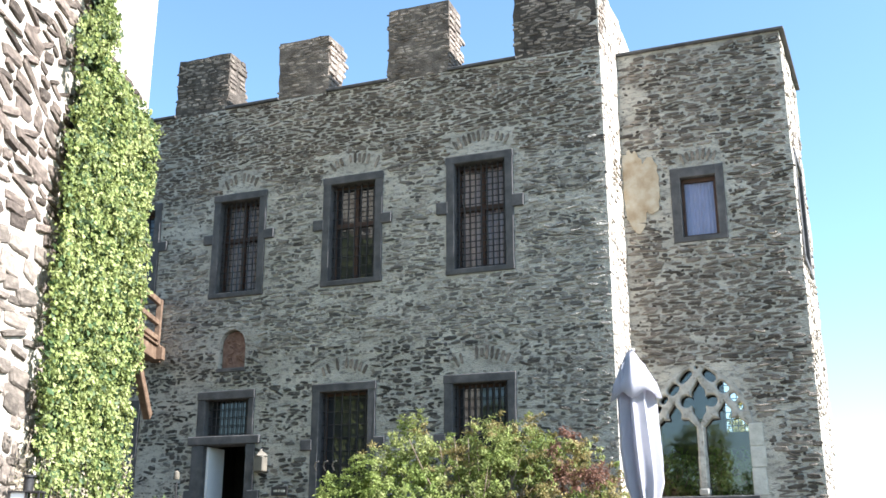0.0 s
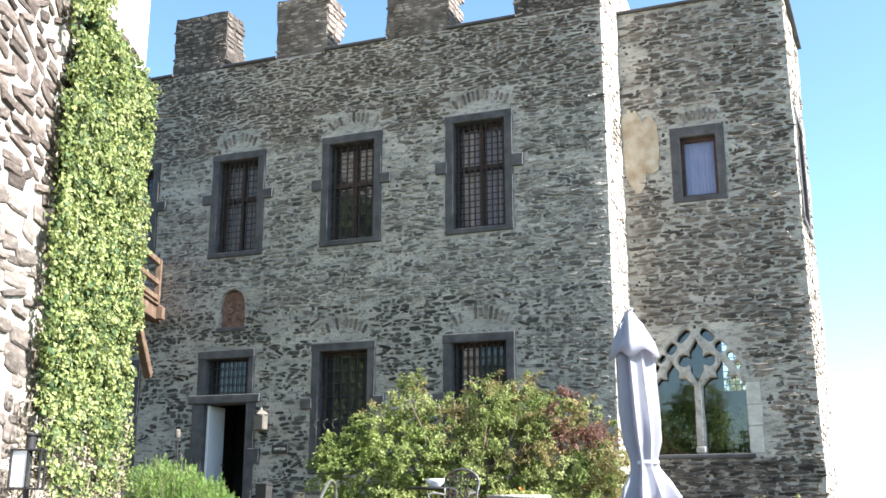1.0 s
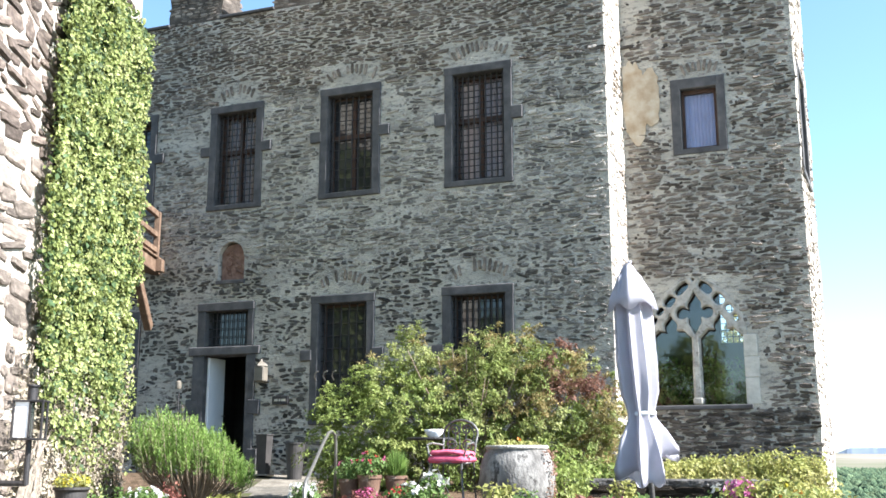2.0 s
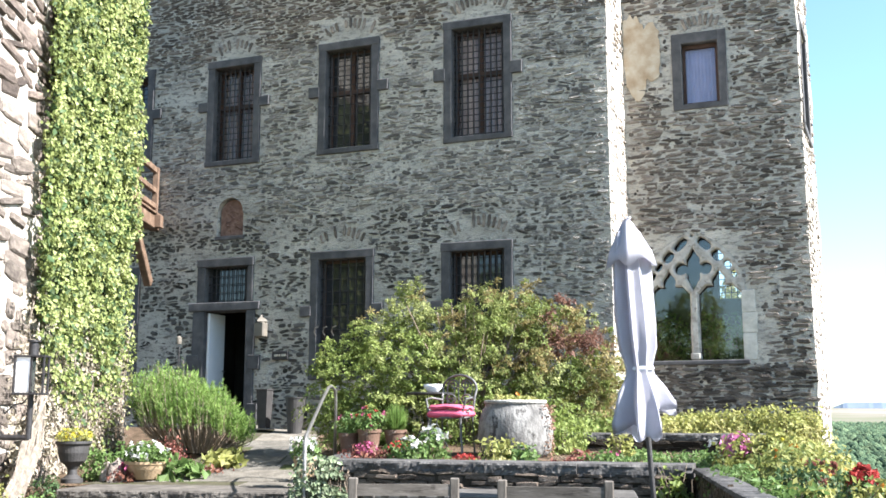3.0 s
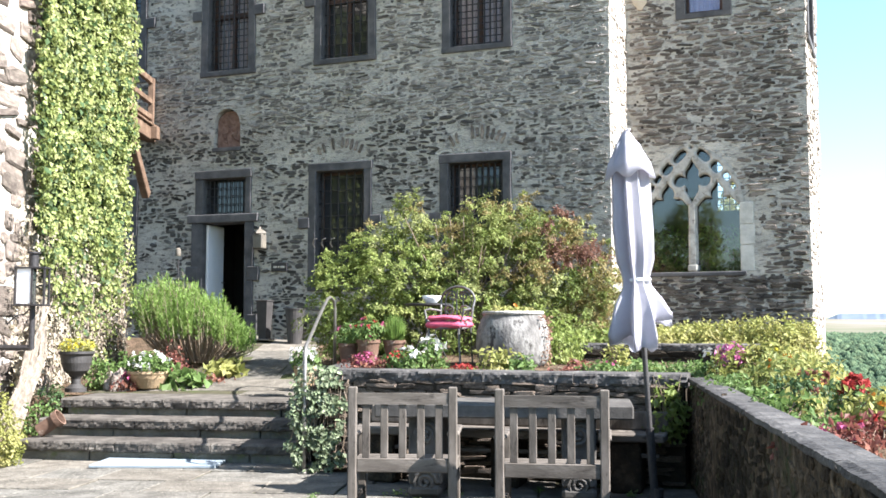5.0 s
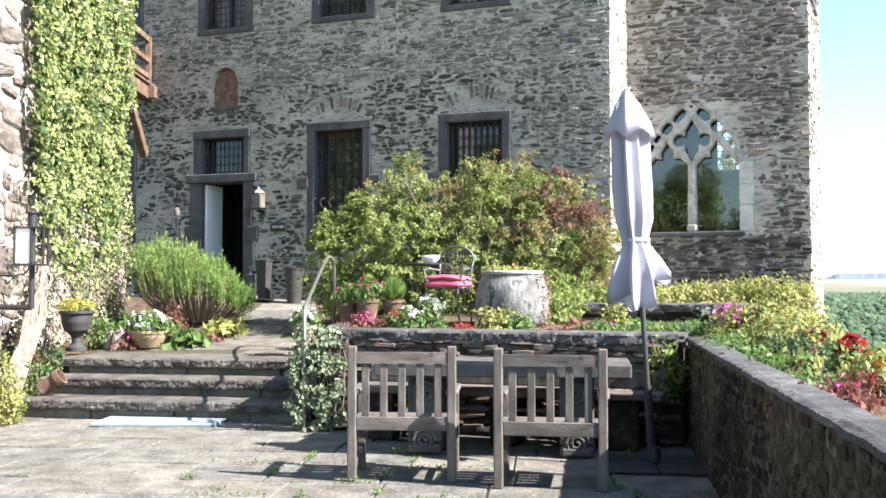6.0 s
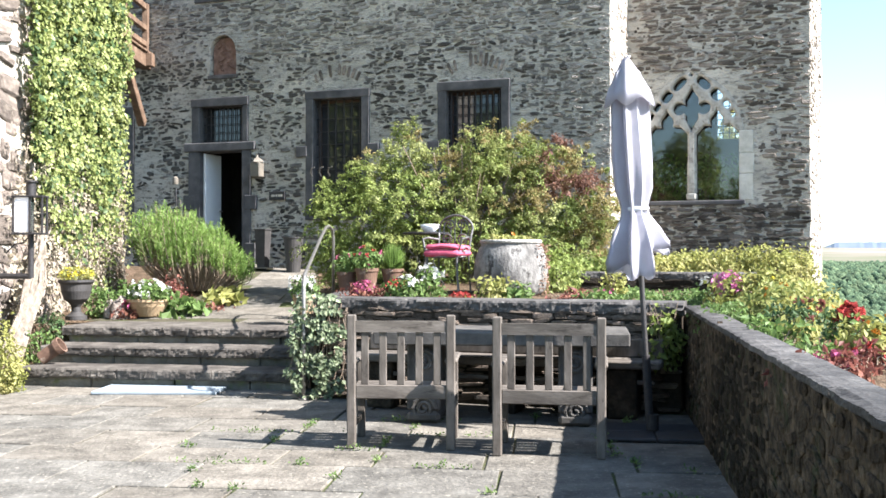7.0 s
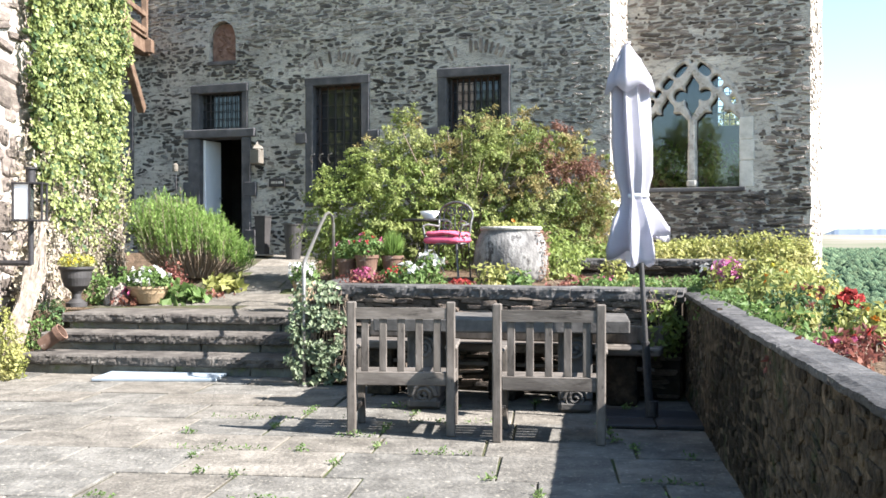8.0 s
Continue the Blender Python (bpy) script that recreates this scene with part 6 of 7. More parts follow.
potted("clay_bowl", -3.78, 13.05, 0.25, 0.22, BUFFCLAY, "wide buff clay bowl of white flowers beside the path", [((0, 0, 0.08), (0.3, 0.28, 0.14))], HERB_G, 0.06, 700, 65, [(WHITE_F, 0.045, 34, [((0.02, -0.05, 0.13), (0.27, 0.25, 0.13))])],
       [(0.15, 0.0), (0.16, 0.01), (0.235, 0.13), (0.25, 0.17), (0.265, 0.19), (0.265, 0.22), (0.24, 0.22), (0.22, 0.19), (0.001, 0.18)], z=path_z(13.05) + 0.012)
potted("garden_urn", -4.56, 12.65, 0.2, 0.5, DARKSTEEL, "dark grey footed garden urn of yellow flowers", [((0, 0, 0.06), (0.22, 0.22, 0.09))], YELLOWG, 0.04, 500, 66, [(YELLOW_F, 0.03, 45, [((0, 0, 0.08), (0.21, 0.21, 0.08))])],
       [(0.13, 0.0), (0.13, 0.05), (0.11, 0.055), (0.06, 0.10), (0.055, 0.16), (0.08, 0.20), (0.15, 0.26), (0.18, 0.36), (0.185, 0.44), (0.215, 0.47), (0.215, 0.50), (0.19, 0.50), (0.17, 0.45), (0.001, 0.44)], z=path_z(12.65) + 0.015)


def rock(x, y, r, h, sd, label):
    bm = bmesh.new()
    bmesh.ops.create_icosphere(bm, subdivisions=3, radius=1)
    for v in bm.verts:
        d = 1 + 0.35 * noise.noise(v.co * 1.3 + Vector((sd, 0, 0))) + 0.12 * noise.noise(v.co * 4 + Vector((sd, 0, 0)))
        v.co = Vector((v.co.x * r * d, v.co.y * r * d, max(-0.02, v.co.z * h * d)))
    tagged(link_mesh("rock", bm, WARMSTONE, m=Matrix.Translation((x, y, terrace_z(x, y) - 0.02))), label, "rock")


rock(-4.12, 12.98, 0.13, 0.30, 3.1, "brown upright rock beside the clay bowl")
rock(-4.28, 13.10, 0.10, 0.22, 8.4, "small reddish brown rock behind the urn")


def stone_jar():
    x, y = 0.80, 11.95
    z = terrace_z(x, y) - 0.03
    th = thing("stone_planter", Matrix.Translation((x, y, z)), "big rounded stone planter with white lichen stains", "planter")
    part("body", add_lathe(bmesh.new(), [(0.36, 0.0), (0.40, 0.06), (0.435, 0.22), (0.43, 0.40), (0.38, 0.53), (0.345, 0.575), (0.35, 0.60), (0.34, 0.625), (0.30, 0.625), (0.28, 0.58), (0.001, 0.56)], 40, 0.04), URNSTONE, th, smooth=True)
    part("rim", add_lathe(bmesh.new(), [(0.33, 0.595), (0.358, 0.60), (0.362, 0.625), (0.35, 0.64), (0.31, 0.64), (0.30, 0.60)], 40, 0.02), TRACERY, th, "pale cream rim", True)
    rng = random.Random(71)
    pts, nrm = crown_points(rng, [((0, 0, 0.62), (0.3, 0.3, 0.08))], 350, 3, 0.3)
    part("foliage", leaves(rng, pts, nrm, 0.05, 0.7, 0.2, 0.7), YELLOWG, th)
    part("blossom", leaves(rng, [Vector((0.02, -0.1, 0.70))] * 14 + [Vector((-0.06, -0.1, 0.66))] * 6, [Vector((0, -0.5, 1))] * 20, 0.035, 0.9, 0, 0.6), ORANGE_F, th)
    pts = [Vector((0.36 + rng.uniform(-0.1, 0.06), -0.22 + rng.uniform(-0.1, 0.2), rng.uniform(0.02, 0.6))) for i in range(420)]
    part("foliage", leaves(rng, pts, [Vector((0.6, -0.6, 0.3))] * len(pts), 0.035, 0.6, 0.5, 0.7), SHRUB_R, th, "dry reddish trailing leaves")


stone_jar()

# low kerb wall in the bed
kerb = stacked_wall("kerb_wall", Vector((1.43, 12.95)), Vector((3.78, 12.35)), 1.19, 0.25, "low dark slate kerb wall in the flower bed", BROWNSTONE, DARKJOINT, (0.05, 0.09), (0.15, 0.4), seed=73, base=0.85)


def bed_plant(name, x, y, rx, rz, leaf, size, count, seed, label, flowers=None, z=None, stem=None, cat="plant", wild=0.7, ry=None, aspect=0.6):
    z = terrace_z(x, y) - 0.03 if z is None else z
    ry = ry or rx * 0.8
    fl = [(m, s, c, [((rx * (0.15 - 0.4 * k), -ry * 0.25, rz * 0.85), (rx * 0.6, ry * 0.6, rz * 0.32))]) for k, (m, s, c) in enumerate(flowers or [])]
    return plant(name, (x, y, z), label, cat, [((0, 0, rz * 0.35), (rx, ry, rz * 0.65)), ((rx * 0.3, 0, rz * 0.3), (rx * 0.6, ry * 0.7, rz * 0.5))], [(leaf, flat())], size, count, seed,
                 ((rx * 0.8, ry * 0.8), rz * 0.8, 14, 0.006) if stem is None else stem, "bed plants", aspect, wild, 0.2, fl, 0.6)


seed = 100
for x, y, rx, rz, leaf, size, count, label, flowers in (
    # along the retaining wall
    (-0.85, 10.75, 0.22, 0.20, RUSSET, 0.05, 380, "low red-leaved bedding plant by the wall edge", [(PINK_F, 0.03, 30)]),
    (-0.55, 11.2, 0.16, 0.18, RUSSET, 0.05, 260, "low red flowering bedding plant", [(RED_F, 0.04, 40)]),
    (-0.40, 10.6, 0.20, 0.26, HERB_G, 0.06, 420, "leafy green plant with white blossoms", [(WHITE_F, 0.05, 8)]),
    (-0.18, 11.2, 0.22, 0.34, HERB_G, 0.06, 420, "green bedding plant with large white flowers", [(WHITE_F, 0.055, 15)]),
    (0.16, 10.7, 0.2, 0.10, RUSSET, 0.03, 500, "flat red ground cover on the wall edge", [(RED_F, 0.02, 60)]),
    (0.52, 10.35, 0.22, 0.30, YELLOWG, 0.06, 420, "yellow-green leafy plant before the stone planter", None),
    (0.80, 10.35, 0.22, 0.22, HERB_G, 0.07, 380, "broad-leaved green plant before the stone planter", None),
    (1.25, 10.3, 0.28, 0.18, RUSSET, 0.06, 380, "rust-coloured low foliage in the bed", None),
    (1.55, 10.05, 0.25, 0.17, HERB_G, 0.06, 420, "low green bedding plant", [(PINK_F, 0.025, 6)]),
    (1.75, 10.5, 0.15, 0.40, YELLOWG, 0.05, 300, "slender yellow-green upright plant", None),
    (1.95, 9.9, 0.28, 0.16, HERB_G, 0.05, 480, "spreading green bedding plant", None),
    (2.30, 9.8, 0.30, 0.19, HERB_G, 0.05, 520, "dark green bedding plant in the corner", None),
    (2.62, 9.55, 0.24, 0.30, HERB_G, 0.05, 360, "bedding plant with magenta and white flowers", [(MAGENTA_F, 0.06, 46), (WHITE_F, 0.05, 10)]),
    (1.35, 12.4, 0.35, 0.40, SHRUB_G, 0.06, 800, "soft green plant beside the kerb wall", None),
    (2.1, 11.5, 0.4, 0.09, HERB_G, 0.06, 600, "green ground cover before the kerb wall", None),
    (2.9, 11.3, 0.45, 0.09, HERB_G, 0.06, 650, "green ground cover in the bed", None),
    # behind the kerb wall
    (2.7, 13.5, 0.55, 0.46, YELLOWG, 0.062, 2300, "yellowing leafy shrub at the foot of the wing", None),
    (3.4, 13.9, 0.6, 0.46, YELLOWG, 0.062, 2700, "yellowing leafy shrub at the foot of the wing", None),
    (4.1, 13.7, 0.6, 0.52, YELLOWG, 0.062, 2700, "yellowing leafy shrub at the foot of the wing", None),
    (4.45, 13.3, 0.45, 0.50, YELLOWG, 0.062, 2300, "yellowing leafy shrub near the terrace edge", None),
    (1.2, 13.2, 0.6, 0.55, SHRUB_G, 0.07, 1200, "green undershrub beneath the big shrub", None),
    (2.1, 13.6, 0.5, 0.45, SHRUB_G, 0.07, 1000, "green undershrub beneath the big shrub", None),
    # beside the path
    (-4.15, 13.5, 0.30, 0.40, HERB_G, 0.07, 650, "leafy green plant beside the urn", None),
    (-4.0, 12.95, 0.20, 0.22, RUSSET, 0.06, 300, "reddish and green plant by the clay bowl", [(PINK_F, 0.03, 10)]),
    (-4.45, 13.2, 0.22, 0.42, HERB_G, 0.06, 420, "dark green plant behind the urn", None),
    (-3.45, 13.5, 0.26, 0.20, HERB_G, 0.13, 120, "broad pale green hosta leaves by the path", None),
    (-3.80, 14.1, 0.24, 0.42, RUSSET, 0.055, 460, "dark red-leaved plant before the needle bush", None),
    (-3.35, 13.15, 0.28, 0.22, HERB_G, 0.16, 90, "large pale green hosta leaves beside the bowl", None),
    (-3.0, 13.95, 0.22, 0.2, YELLOWG, 0.14, 80, "broad yellow-green leaves at the path edge", None),
    (-3.2, 13.6, 0.3, 0.10, RUSSET, 0.06, 260, "brown fallen leaves and low russet plants", None),
    (-3.15, 14.6, 0.24, 0.18, YELLOWG, 0.12, 110, "yellow-green broad leaves by the path edge", None),
):
    seed += 1
    bed_plant("bedding_plant" if rx < 0.5 else "leafy_shrub", x, y, rx, rz, leaf, size, count, seed, label, flowers, cat="plant" if rx < 0.5 else "shrub", aspect=0.75 if size > 0.1 else 0.6)


# planter bed outside the parapet
def outer_bed():
    d = PAR
    nrm = Vector((-d.y, d.x))
    a, b = PAR_FAR + nrm * 0.16 + Vector((0.02, 0.3)), PAR_FAR + nrm * 0.16 + d * 8.0
    bm = bmesh.new()
    rows = []
    for i in range(34):
        p = a + (b - a) * i / 33
        rows.append([bm.verts.new((p.x + nrm.x * w, p.y + nrm.y * w, z + 0.03 * noise.noise((p.x * 3, p.y * 3, w)))) for w, z in ((0.0, 0.3), (0.0, 0.80), (0.3, 0.82), (0.6, 0.82), (0.95, 0.8), (1.0, -0.8))])
    for p, q in zip(rows, rows[1:]):
        for k in range(5):
            bm.faces.new((p[k], p[k + 1], q[k + 1], q[k]))
    tagged(link_mesh("outer_bed_soil", bm, SOIL), "soil of the narrow flower bed along the parapet", "soil", kind="structure")


outer_bed()
for x, y, rx, rz, leaf, size, count, label, flowers in (
    (2.95, 9.4, 0.42, 0.42, YELLOWG, 0.055, 2100, "yellow autumn foliage above the parapet bed", None),
    (2.78, 8.2, 0.26, 0.34, SHRUB_L, 0.05, 620, "pale green bedding plant with orange blossoms", [(ORANGE_F, 0.028, 10)]),
    (2.50, 8.6, 0.24, 0.20, HERB_G, 0.055, 420, "low green plant beside the parapet cap", None),
    (3.12, 8.6, 0.36, 0.38, YELLOWG, 0.06, 1300, "yellowing leafy shrub in the parapet bed", None),
    (2.86, 7.75, 0.28, 0.28, YELLOWG, 0.06, 1000, "yellow-green shrub at the outer bed edge", [(ORANGE_F, 0.025, 3)]),
    (2.85, 8.1, 0.34, 0.38, SHRUB_L, 0.06, 700, "pale green bedding plant behind the parapet", [(YELLOW_F, 0.03, 4)]),
    (2.35, 7.9, 0.22, 0.22, HERB_G, 0.05, 420, "low green plant spilling over the parapet cap", None),
    (2.66, 7.2, 0.26, 0.26, IVY_D, 0.05, 620, "dark green plant with purplish tips behind the parapet", [(RUSSET, 0.035, 16)]),
    (2.25, 7.0, 0.20, 0.18, HERB_G, 0.05, 380, "low green plant at the parapet edge", None),
    (2.64, 6.3, 0.14, 0.25, HERB_G, 0.05, 320, "bedding plant with bright red flowers", [(RED_F, 0.04, 60)]),
    (2.45, 6.65, 0.18, 0.16, YELLOWG, 0.055, 320, "pale green low plant in the parapet bed", None),
    (2.18, 6.2, 0.20, 0.18, HERB_G, 0.06, 360, "low green plant at the parapet edge", None),
    (2.57, 5.75, 0.20, 0.27, YELLOWG, 0.05, 620, "golden-green bushy plant in the parapet bed", [(ORANGE_F, 0.022, 6)]),
    (2.05, 5.5, 0.22, 0.14, HERB_G, 0.045, 520, "low green ground cover by the parapet", None),
    (2.30, 5.1, 0.25, 0.16, RUSSET, 0.045, 520, "red-leaved bedding plant in the parapet bed", [(RED_F, 0.03, 5)]),
    (1.90, 4.7, 0.22, 0.14, RUSSET, 0.045, 520, "low russet ground cover by the parapet", [(PINK_F, 0.025, 8)]),
):
    seed += 1
    bed_plant("bedding_plant" if rx < 0.4 else "leafy_shrub", x - (0.15 if y < 9.2 else 0), y, rx, rz, leaf, size, count, seed, label, flowers, z=0.80 if y < 9.2 else None, cat="plant" if rx < 0.4 else "shrub")

bed_plant("corner_fern", 1.93, 8.92, 0.18, 0.52, SHRUB_G, 0.075, 300, 201, "yellow-green leafy plant in the shaded wall corner", z=0.42, stem=((0.15, 0.12), 0.6, 10, 0.006))
bed_plant("edge_plant", -4.55, 10.35, 0.30, 0.72, YELLOWG, 0.05, 1500, 202, "yellow-green bushy plant at the tower foot", z=-0.01)
bed_plant("edge_plant", -4.75, 11.9, 0.24, 0.40, HERB_G, 0.05, 500, 204, "low green plant beside the steps", z=0.15)
bed_plant("edge_plant", -4.72, 12.3, 0.22, 0.35, IVY_D, 0.05, 420, 205, "dark green plant behind the stone steps", z=0.35)
bed_plant("edge_plant", -4.95, 11.4, 0.28, 0.30, YELLOWG, 0.05, 600, 203, "low dry yellowish plant at the tower foot", z=0.02)


def weeds():
    """Tufts and moss strung along the paving joints."""
    rng = random.Random(77)
    for c in PAVING:
        for p, q in ((c[0], c[1]), (c[3], c[0])):
            mid = (p + q) / 2
            if not (-1.9 < mid.x < 1.9 and 5.0 < mid.y < 8.9) or rng.random() > (0.8 if mid.y < 7.4 else 0.55):
                continue
            a, b = sorted((rng.random(), rng.random()))
            th = thing("weed", Matrix.Translation((mid.x, mid.y, 0.0)), "small green weeds growing along a paving joint", "weed", "weeds in the joints")
            pts = []
            for _ in range(int(14 + 60 * (b - a))):
                w = p.lerp(q, rng.uniform(a, b)) - mid
                pts.append(Vector((w.x + rng.gauss(0, 0.012), w.y + rng.gauss(0, 0.012), 0.002 + 0.02 * rng.random())))
            e = p.lerp(q, (a + b) / 2) - mid
            for _ in range(16):
                pts.append(Vector((e.x + rng.gauss(0, 0.03), e.y + rng.gauss(0, 0.03), 0.005 + 0.035 * rng.random())))
            part("foliage", leaves(rng, pts, [Vector((0, 0, 1))] * len(pts), 0.028, 0.45, -0.3, 0.8), HERB_G, th)


weeds()


# ---- fixtures ----
def lantern():
    th = thing("post_lantern", Matrix.Translation((-4.67, 11.5, 1.2)) @ Matrix.Scale(0.86, 4, (1, 0, 0)), "dark metal notice lantern with glass panes on a bent post", "lantern")
    part("post", tube([(0, 0.03, -0.06), (0, 0.03, 0.45), (0, 0.03, 0.95)], 0.036, 12), IRON, th)
    part("cap", add_lathe(bmesh.new(), [(0.062, 0.86), (0.062, 1.02), (0.085, 1.025), (0.085, 1.045), (0.03, 1.05)], 20, 0, (0, 0.03, 0)), IRON, th)
    part("arm", tube([(0.0, 0.03, -0.04), (-0.2, 0.05, -0.04), (-0.5, 0.1, -0.04)], 0.033, 8), IRON, th)
    part("cable", tube([(-0.02, 0.0, 0.40), (-0.10, 0.02, 0.34), (-0.22, 0.03, 0.32), (-0.34, 0.05, 0.22)], 0.008, 6), IRON, th)
    for sx in (-0.19, 0.19):
        for sy in (-0.07, 0.07):
            part("corner_bar", box((sx - 0.013, sy - 0.013, 0.44), (sx + 0.013, sy + 0.013, 0.86), 0.003), IRON, th)
    part("divider", box((0.012, -0.078, 0.46), (0.04, -0.062, 0.85), 0.003), IRON, th)
    for z in (0.43, 0.85):
        part("plate", box((-0.21, -0.09, z), (0.21, 0.09, z + 0.022), 0.004), IRON, th)
    for z in (0.66, 0.76):
        part("louvre", box((0.05, 0.06, z), (0.18, 0.07, z + 0.014)), IRON, th)
    part("panel", box((-0.17, -0.066, 0.46), (0.01, -0.058, 0.85)), WHITEPAINT, th, "white glass panel")
    part("pane", box((0.045, -0.072, 0.46), (0.17, -0.068, 0.85)), CLEAR, th).visible_shadow = False


lantern()


def trunk_wood():
    rng = random.Random(81)
    th = thing("old_ivy_trunk", Matrix.Translation((-5.0, 11.9, 0.35)), "bleached twisted old ivy trunk against the tower", "trunk")
    for i in range(22):
        o = rng.uniform(-0.18, 0.18)
        pts = [(0.05 + o * 0.5, -0.55 + o, -0.35), (0.12 + o * 0.3, -0.3 + o, 0.05), (0.12, 0.0 + o, 0.35 + rng.uniform(-0.1, 0.1)), (0.06, 0.4 + o * 2, 0.7), (0.02, 0.75 + rng.uniform(-0.2, 0.2), 1.0 + rng.uniform(0, 0.4))]
        part("trunk_strand", tube(pts, rng.uniform(0.01, 0.04), 8, 0.4), DRIFT, th)


trunk_wood()

th = thing("clay_pipe", Matrix.Translation((-4.40, 11.15, 0.27)) @ Matrix.Rotation(radians(56), 4, "Y"), "short terracotta drain pipe lying by the steps", "pipe")
part("tube_body", add_lathe(bmesh.new(), [(0.075, 0.0), (0.075, 0.2), (0.095, 0.21), (0.095, 0.27), (0.08, 0.27), (0.06, 0.1)], 20), TERRACOTTA, th)
def wall_fittings():
    lamp_th = thing("wall_lantern", FA @ Matrix.Translation((0.73, -0.02, 2.78)), "small cream wall lantern beside the door", "wall lamp")
    part("housing", box((-0.10, -0.20, 0.0), (0.10, -0.03, 0.27), 0.02), CREAM, lamp_th)
    part("roof", add_lathe(bmesh.new(), [(0.14, 0.275), (0.10, 0.32), (0.03, 0.36), (0.015, 0.40)], 4, 0, (0, -0.11, 0)), CREAM, lamp_th)
    part("bracket", tube([(0, 0.02, 0.32), (0, -0.1, 0.42), (0, -0.11, 0.37)], 0.012, 6), IRON, lamp_th)
    sign = thing("wall_plaque", FA @ Matrix.Translation((0.92, -0.03, 2.38)), "small dark plaque with faded lettering beside the door", "plaque")
    part("board", box((0, -0.02, 0), (0.32, 0.03, 0.15), 0.006), IRON, sign)
    for i, (a, b) in enumerate(((0.05, 0.12), (0.14, 0.17), (0.19, 0.27))):
        part("lettering_bar", box((a, -0.026, 0.055), (b, -0.018, 0.095)), LETTER, sign)
    bin_th = thing("metal_bin", FA @ Matrix.Translation((0.98, -0.35, path_z(18.0) + 0.0)), "tall tapered dark metal bin by the door", "bin")
    bm = bmesh.new()
    lo = [bm.verts.new((x, y, 0.03)) for x, y in ((-0.075, -0.08), (0.075, -0.08), (0.075, 0.08), (-0.075, 0.08))]
    hi = [bm.verts.new((x, y, 0.68)) for x, y in ((-0.105, -0.11), (0.105, -0.11), (0.105, 0.11), (-0.105, 0.11))]
    for k in range(4):
        bm.faces.new((lo[k], lo[(k + 1) % 4], hi[(k + 1) % 4], hi[k]))
    bm.faces.new(lo), bm.faces.new(hi)
    part("body", bm, DARKSTEEL, bin_th)
    part("rim", box((-0.12, -0.125, 0.68), (0.12, 0.125, 0.70), 0.004), DARKSTEEL, bin_th)
    part("foot", box((-0.15, -0.13, 0.0), (0.15, 0.13, 0.03), 0.004), STEEL, bin_th)
    tr = thing("metal_planter", FA @ Matrix.Translation((1.62, -0.42, path_z(17.4))), "dark tapered metal planter half behind the shrub", "planter")
    part("body", add_lathe(bmesh.new(), [(0.12, 0.0), (0.17, 0.60), (0.18, 0.60), (0.18, 0.62), (0.15, 0.62), (0.14, 0.55), (0.001, 0.54)], 20), DARKSTEEL, tr)
    hk = thing("wall_hooks", FA @ Matrix.Translation((1.78, -0.06, 2.86)), "row of bent steel hooks under the window", "hook")
    for i in range(3):
        part("hook", tube([(0.17 * i, 0.04, -0.08), (0.17 * i, -0.04, -0.02), (0.17 * i + 0.04, -0.08, 0.05), (0.17 * i + 0.10, -0.08, 0.07)], 0.012, 6), STEEL, hk)
    ir = thing("iron_bell_bracket", FA @ Matrix.Translation((-1.0, -0.04, 1.5)), "slender wrought-iron bell pull with small white lamp", "bell pull")
    part("rod", tube([(0, -0.06, 0.0), (0.01, -0.07, 0.5), (0, -0.06, 1.15)], 0.012, 6), IRON, ir)
    part("shade", add_lathe(bmesh.new(), [(0.05, 1.20), (0.055, 1.24), (0.05, 1.32), (0.02, 1.35)], 14, 0, (0, -0.08, 0)), CREAM, ir)
    for s in (-1, 1):
        pts = [(s * (0.06 + 0.05 * (1 - k / 20) * math.cos(k * 0.5)), -0.06, 0.75 + 0.1 * s + 0.06 * (1 - k / 20) * math.sin(k * 0.5)) for k in range(18)]
        part("scroll", tube(pts, 0.009, 6), STEEL, ir)


wall_fittings()

# tree behind the wing, seen through its rear window
plant("tree", FB @ Vector((1.42, 6.5, -0.35)), "yellow-green tree behind the castle wing", "tree", [((0, 0, 4.35), (0.55, 0.6, 0.75)), ((-0.2, 0.2, 3.6), (0.6, 0.7, 0.7))], [(YELLOWG, flat())], 0.12, 2600, 91, ((0.4, 0.4), 4.3, 14, 0.05))


# added plants on added stools inside the pointed window, imitating foliage mirrored there
for u, sd in ((0.62, 301), (1.25, 302), (1.65, 303)):
    q = FB @ Vector((u, 0.75, 2.3))
    stand = thing("plant_stand", FB @ Matrix.Translation((u, 0.75, 1.15)), "added dark stool carrying a plant inside the gothic window", "stool", "window stools")
    part("seat", box((-0.2, -0.15, 1.09), (0.2, 0.15, 1.15), 0.01), UNLITROOM, stand)
    for sx in (-0.17, 0.17):
        part("leg", box((sx - 0.02, -0.12, 0.0), (sx + 0.02, 0.12, 1.09), 0.004), UNLITROOM, stand)
    bed_plant("reflection_plant", q.x, q.y, 0.30, 0.85, HERB_G, 0.10, 520, sd, "added leafy plant behind the gothic window, imitating mirrored foliage", z=q.z)

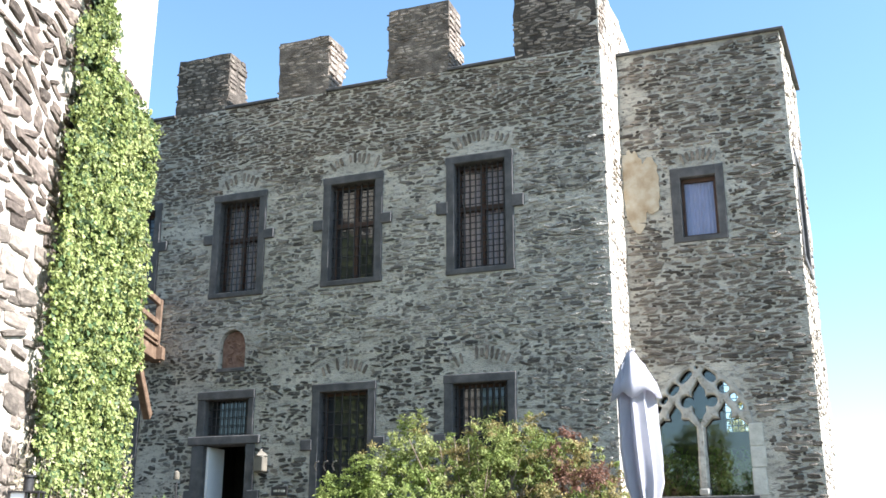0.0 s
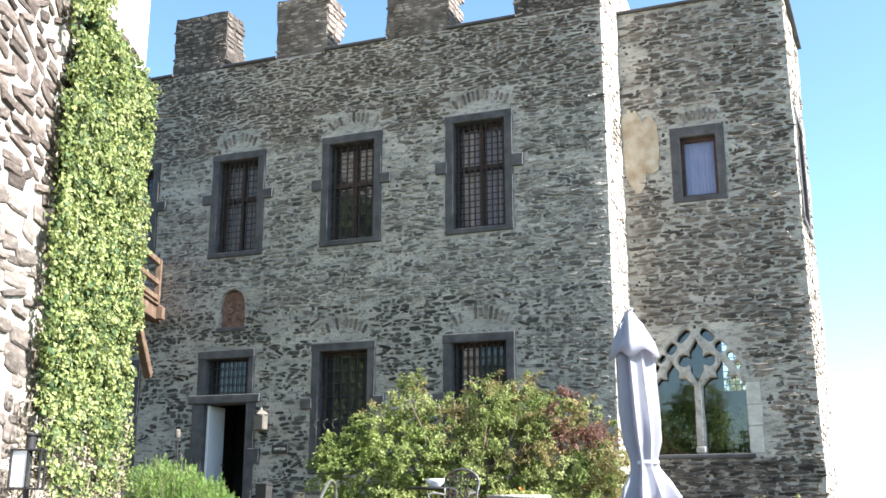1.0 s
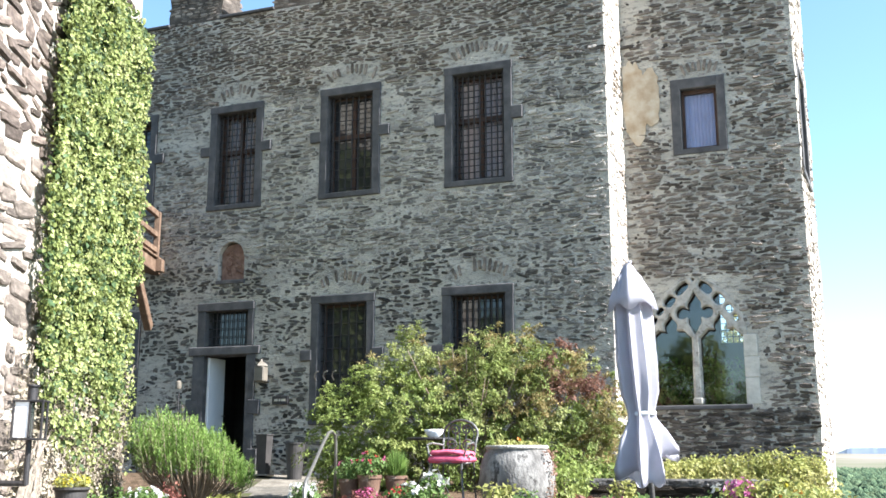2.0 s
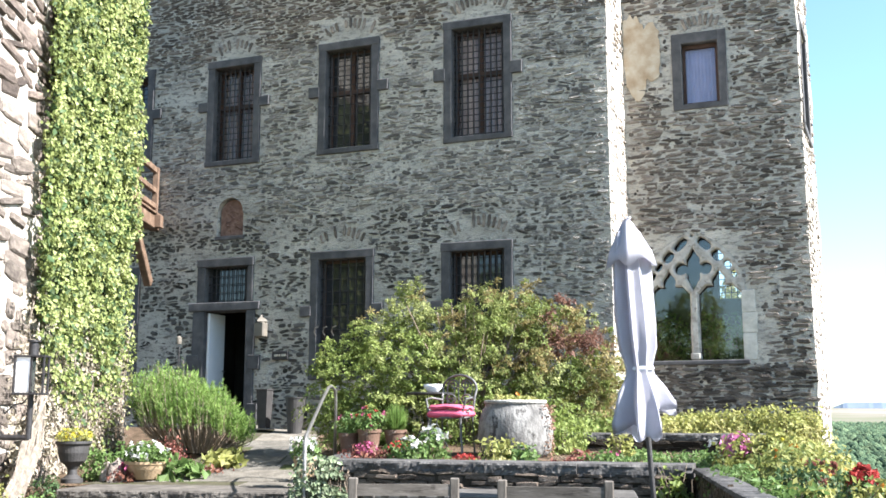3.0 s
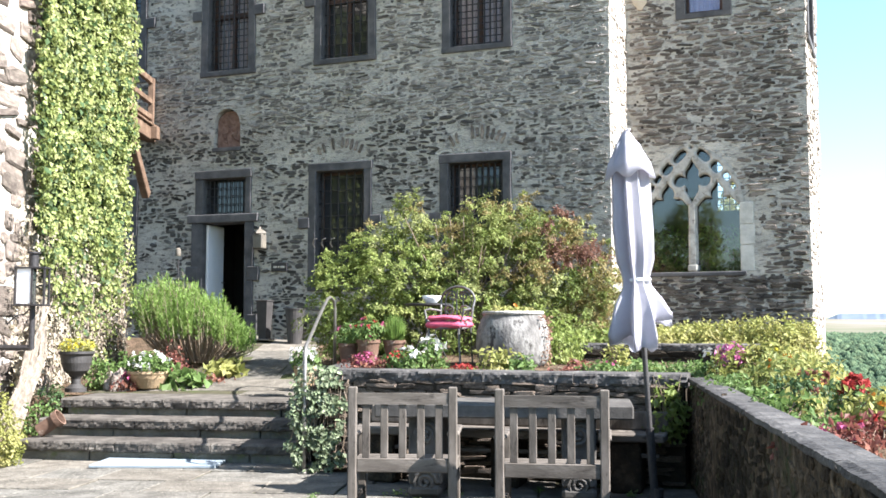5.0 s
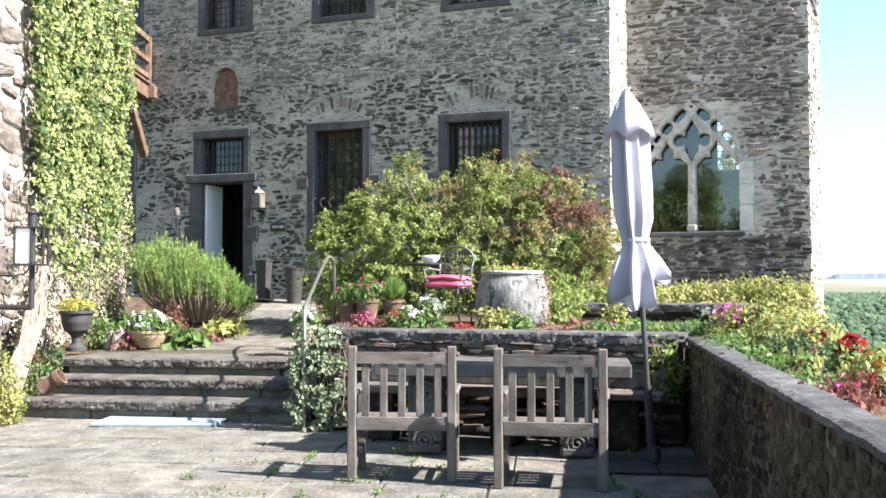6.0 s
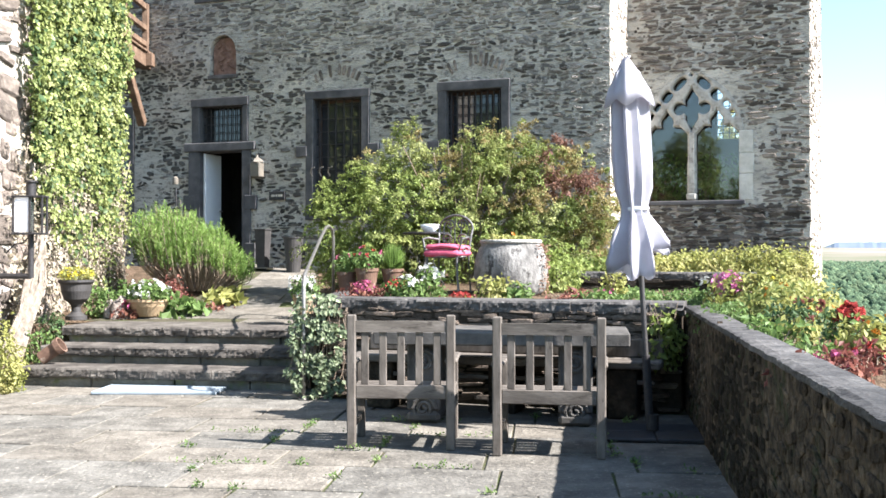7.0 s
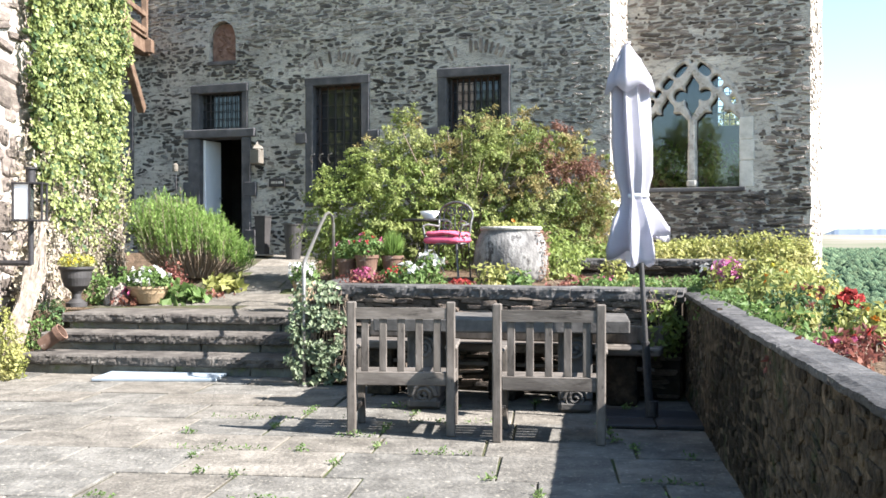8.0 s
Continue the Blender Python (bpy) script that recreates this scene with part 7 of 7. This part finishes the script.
# trees beyond the near end of the terrace, mirrored in the panes
for x, y, h, sd in ((-11.5, -12.0, 5.4, 311), (-7.6, -14.0, 4.7, 312), (-13.5, 0.0, 5.0, 313), (-16.0, 4.5, 5.2, 315), (-11.0, -4.5, 5.4, 316), (-3.5, -15.5, 5.2, 314)):
    plant("tree", (x, y, -0.5), "broad-leaved tree beyond the terrace", "tree", [((0, 0, h), (2.1, 2.0, 1.7)), ((0.9, 0.5, h + 1.3), (1.3, 1.3, 1.2)), ((-1.1, 0.2, h - 1.0), (1.5, 1.5, 1.1)), ((1.2, 0, h - 1.4), (1.4, 1.4, 1.0))],
          [(SHRUB_G, flat())], 0.20, 8000, sd, ((1.6, 1.6), h + 0.8, 18, 0.09), "terrace trees")
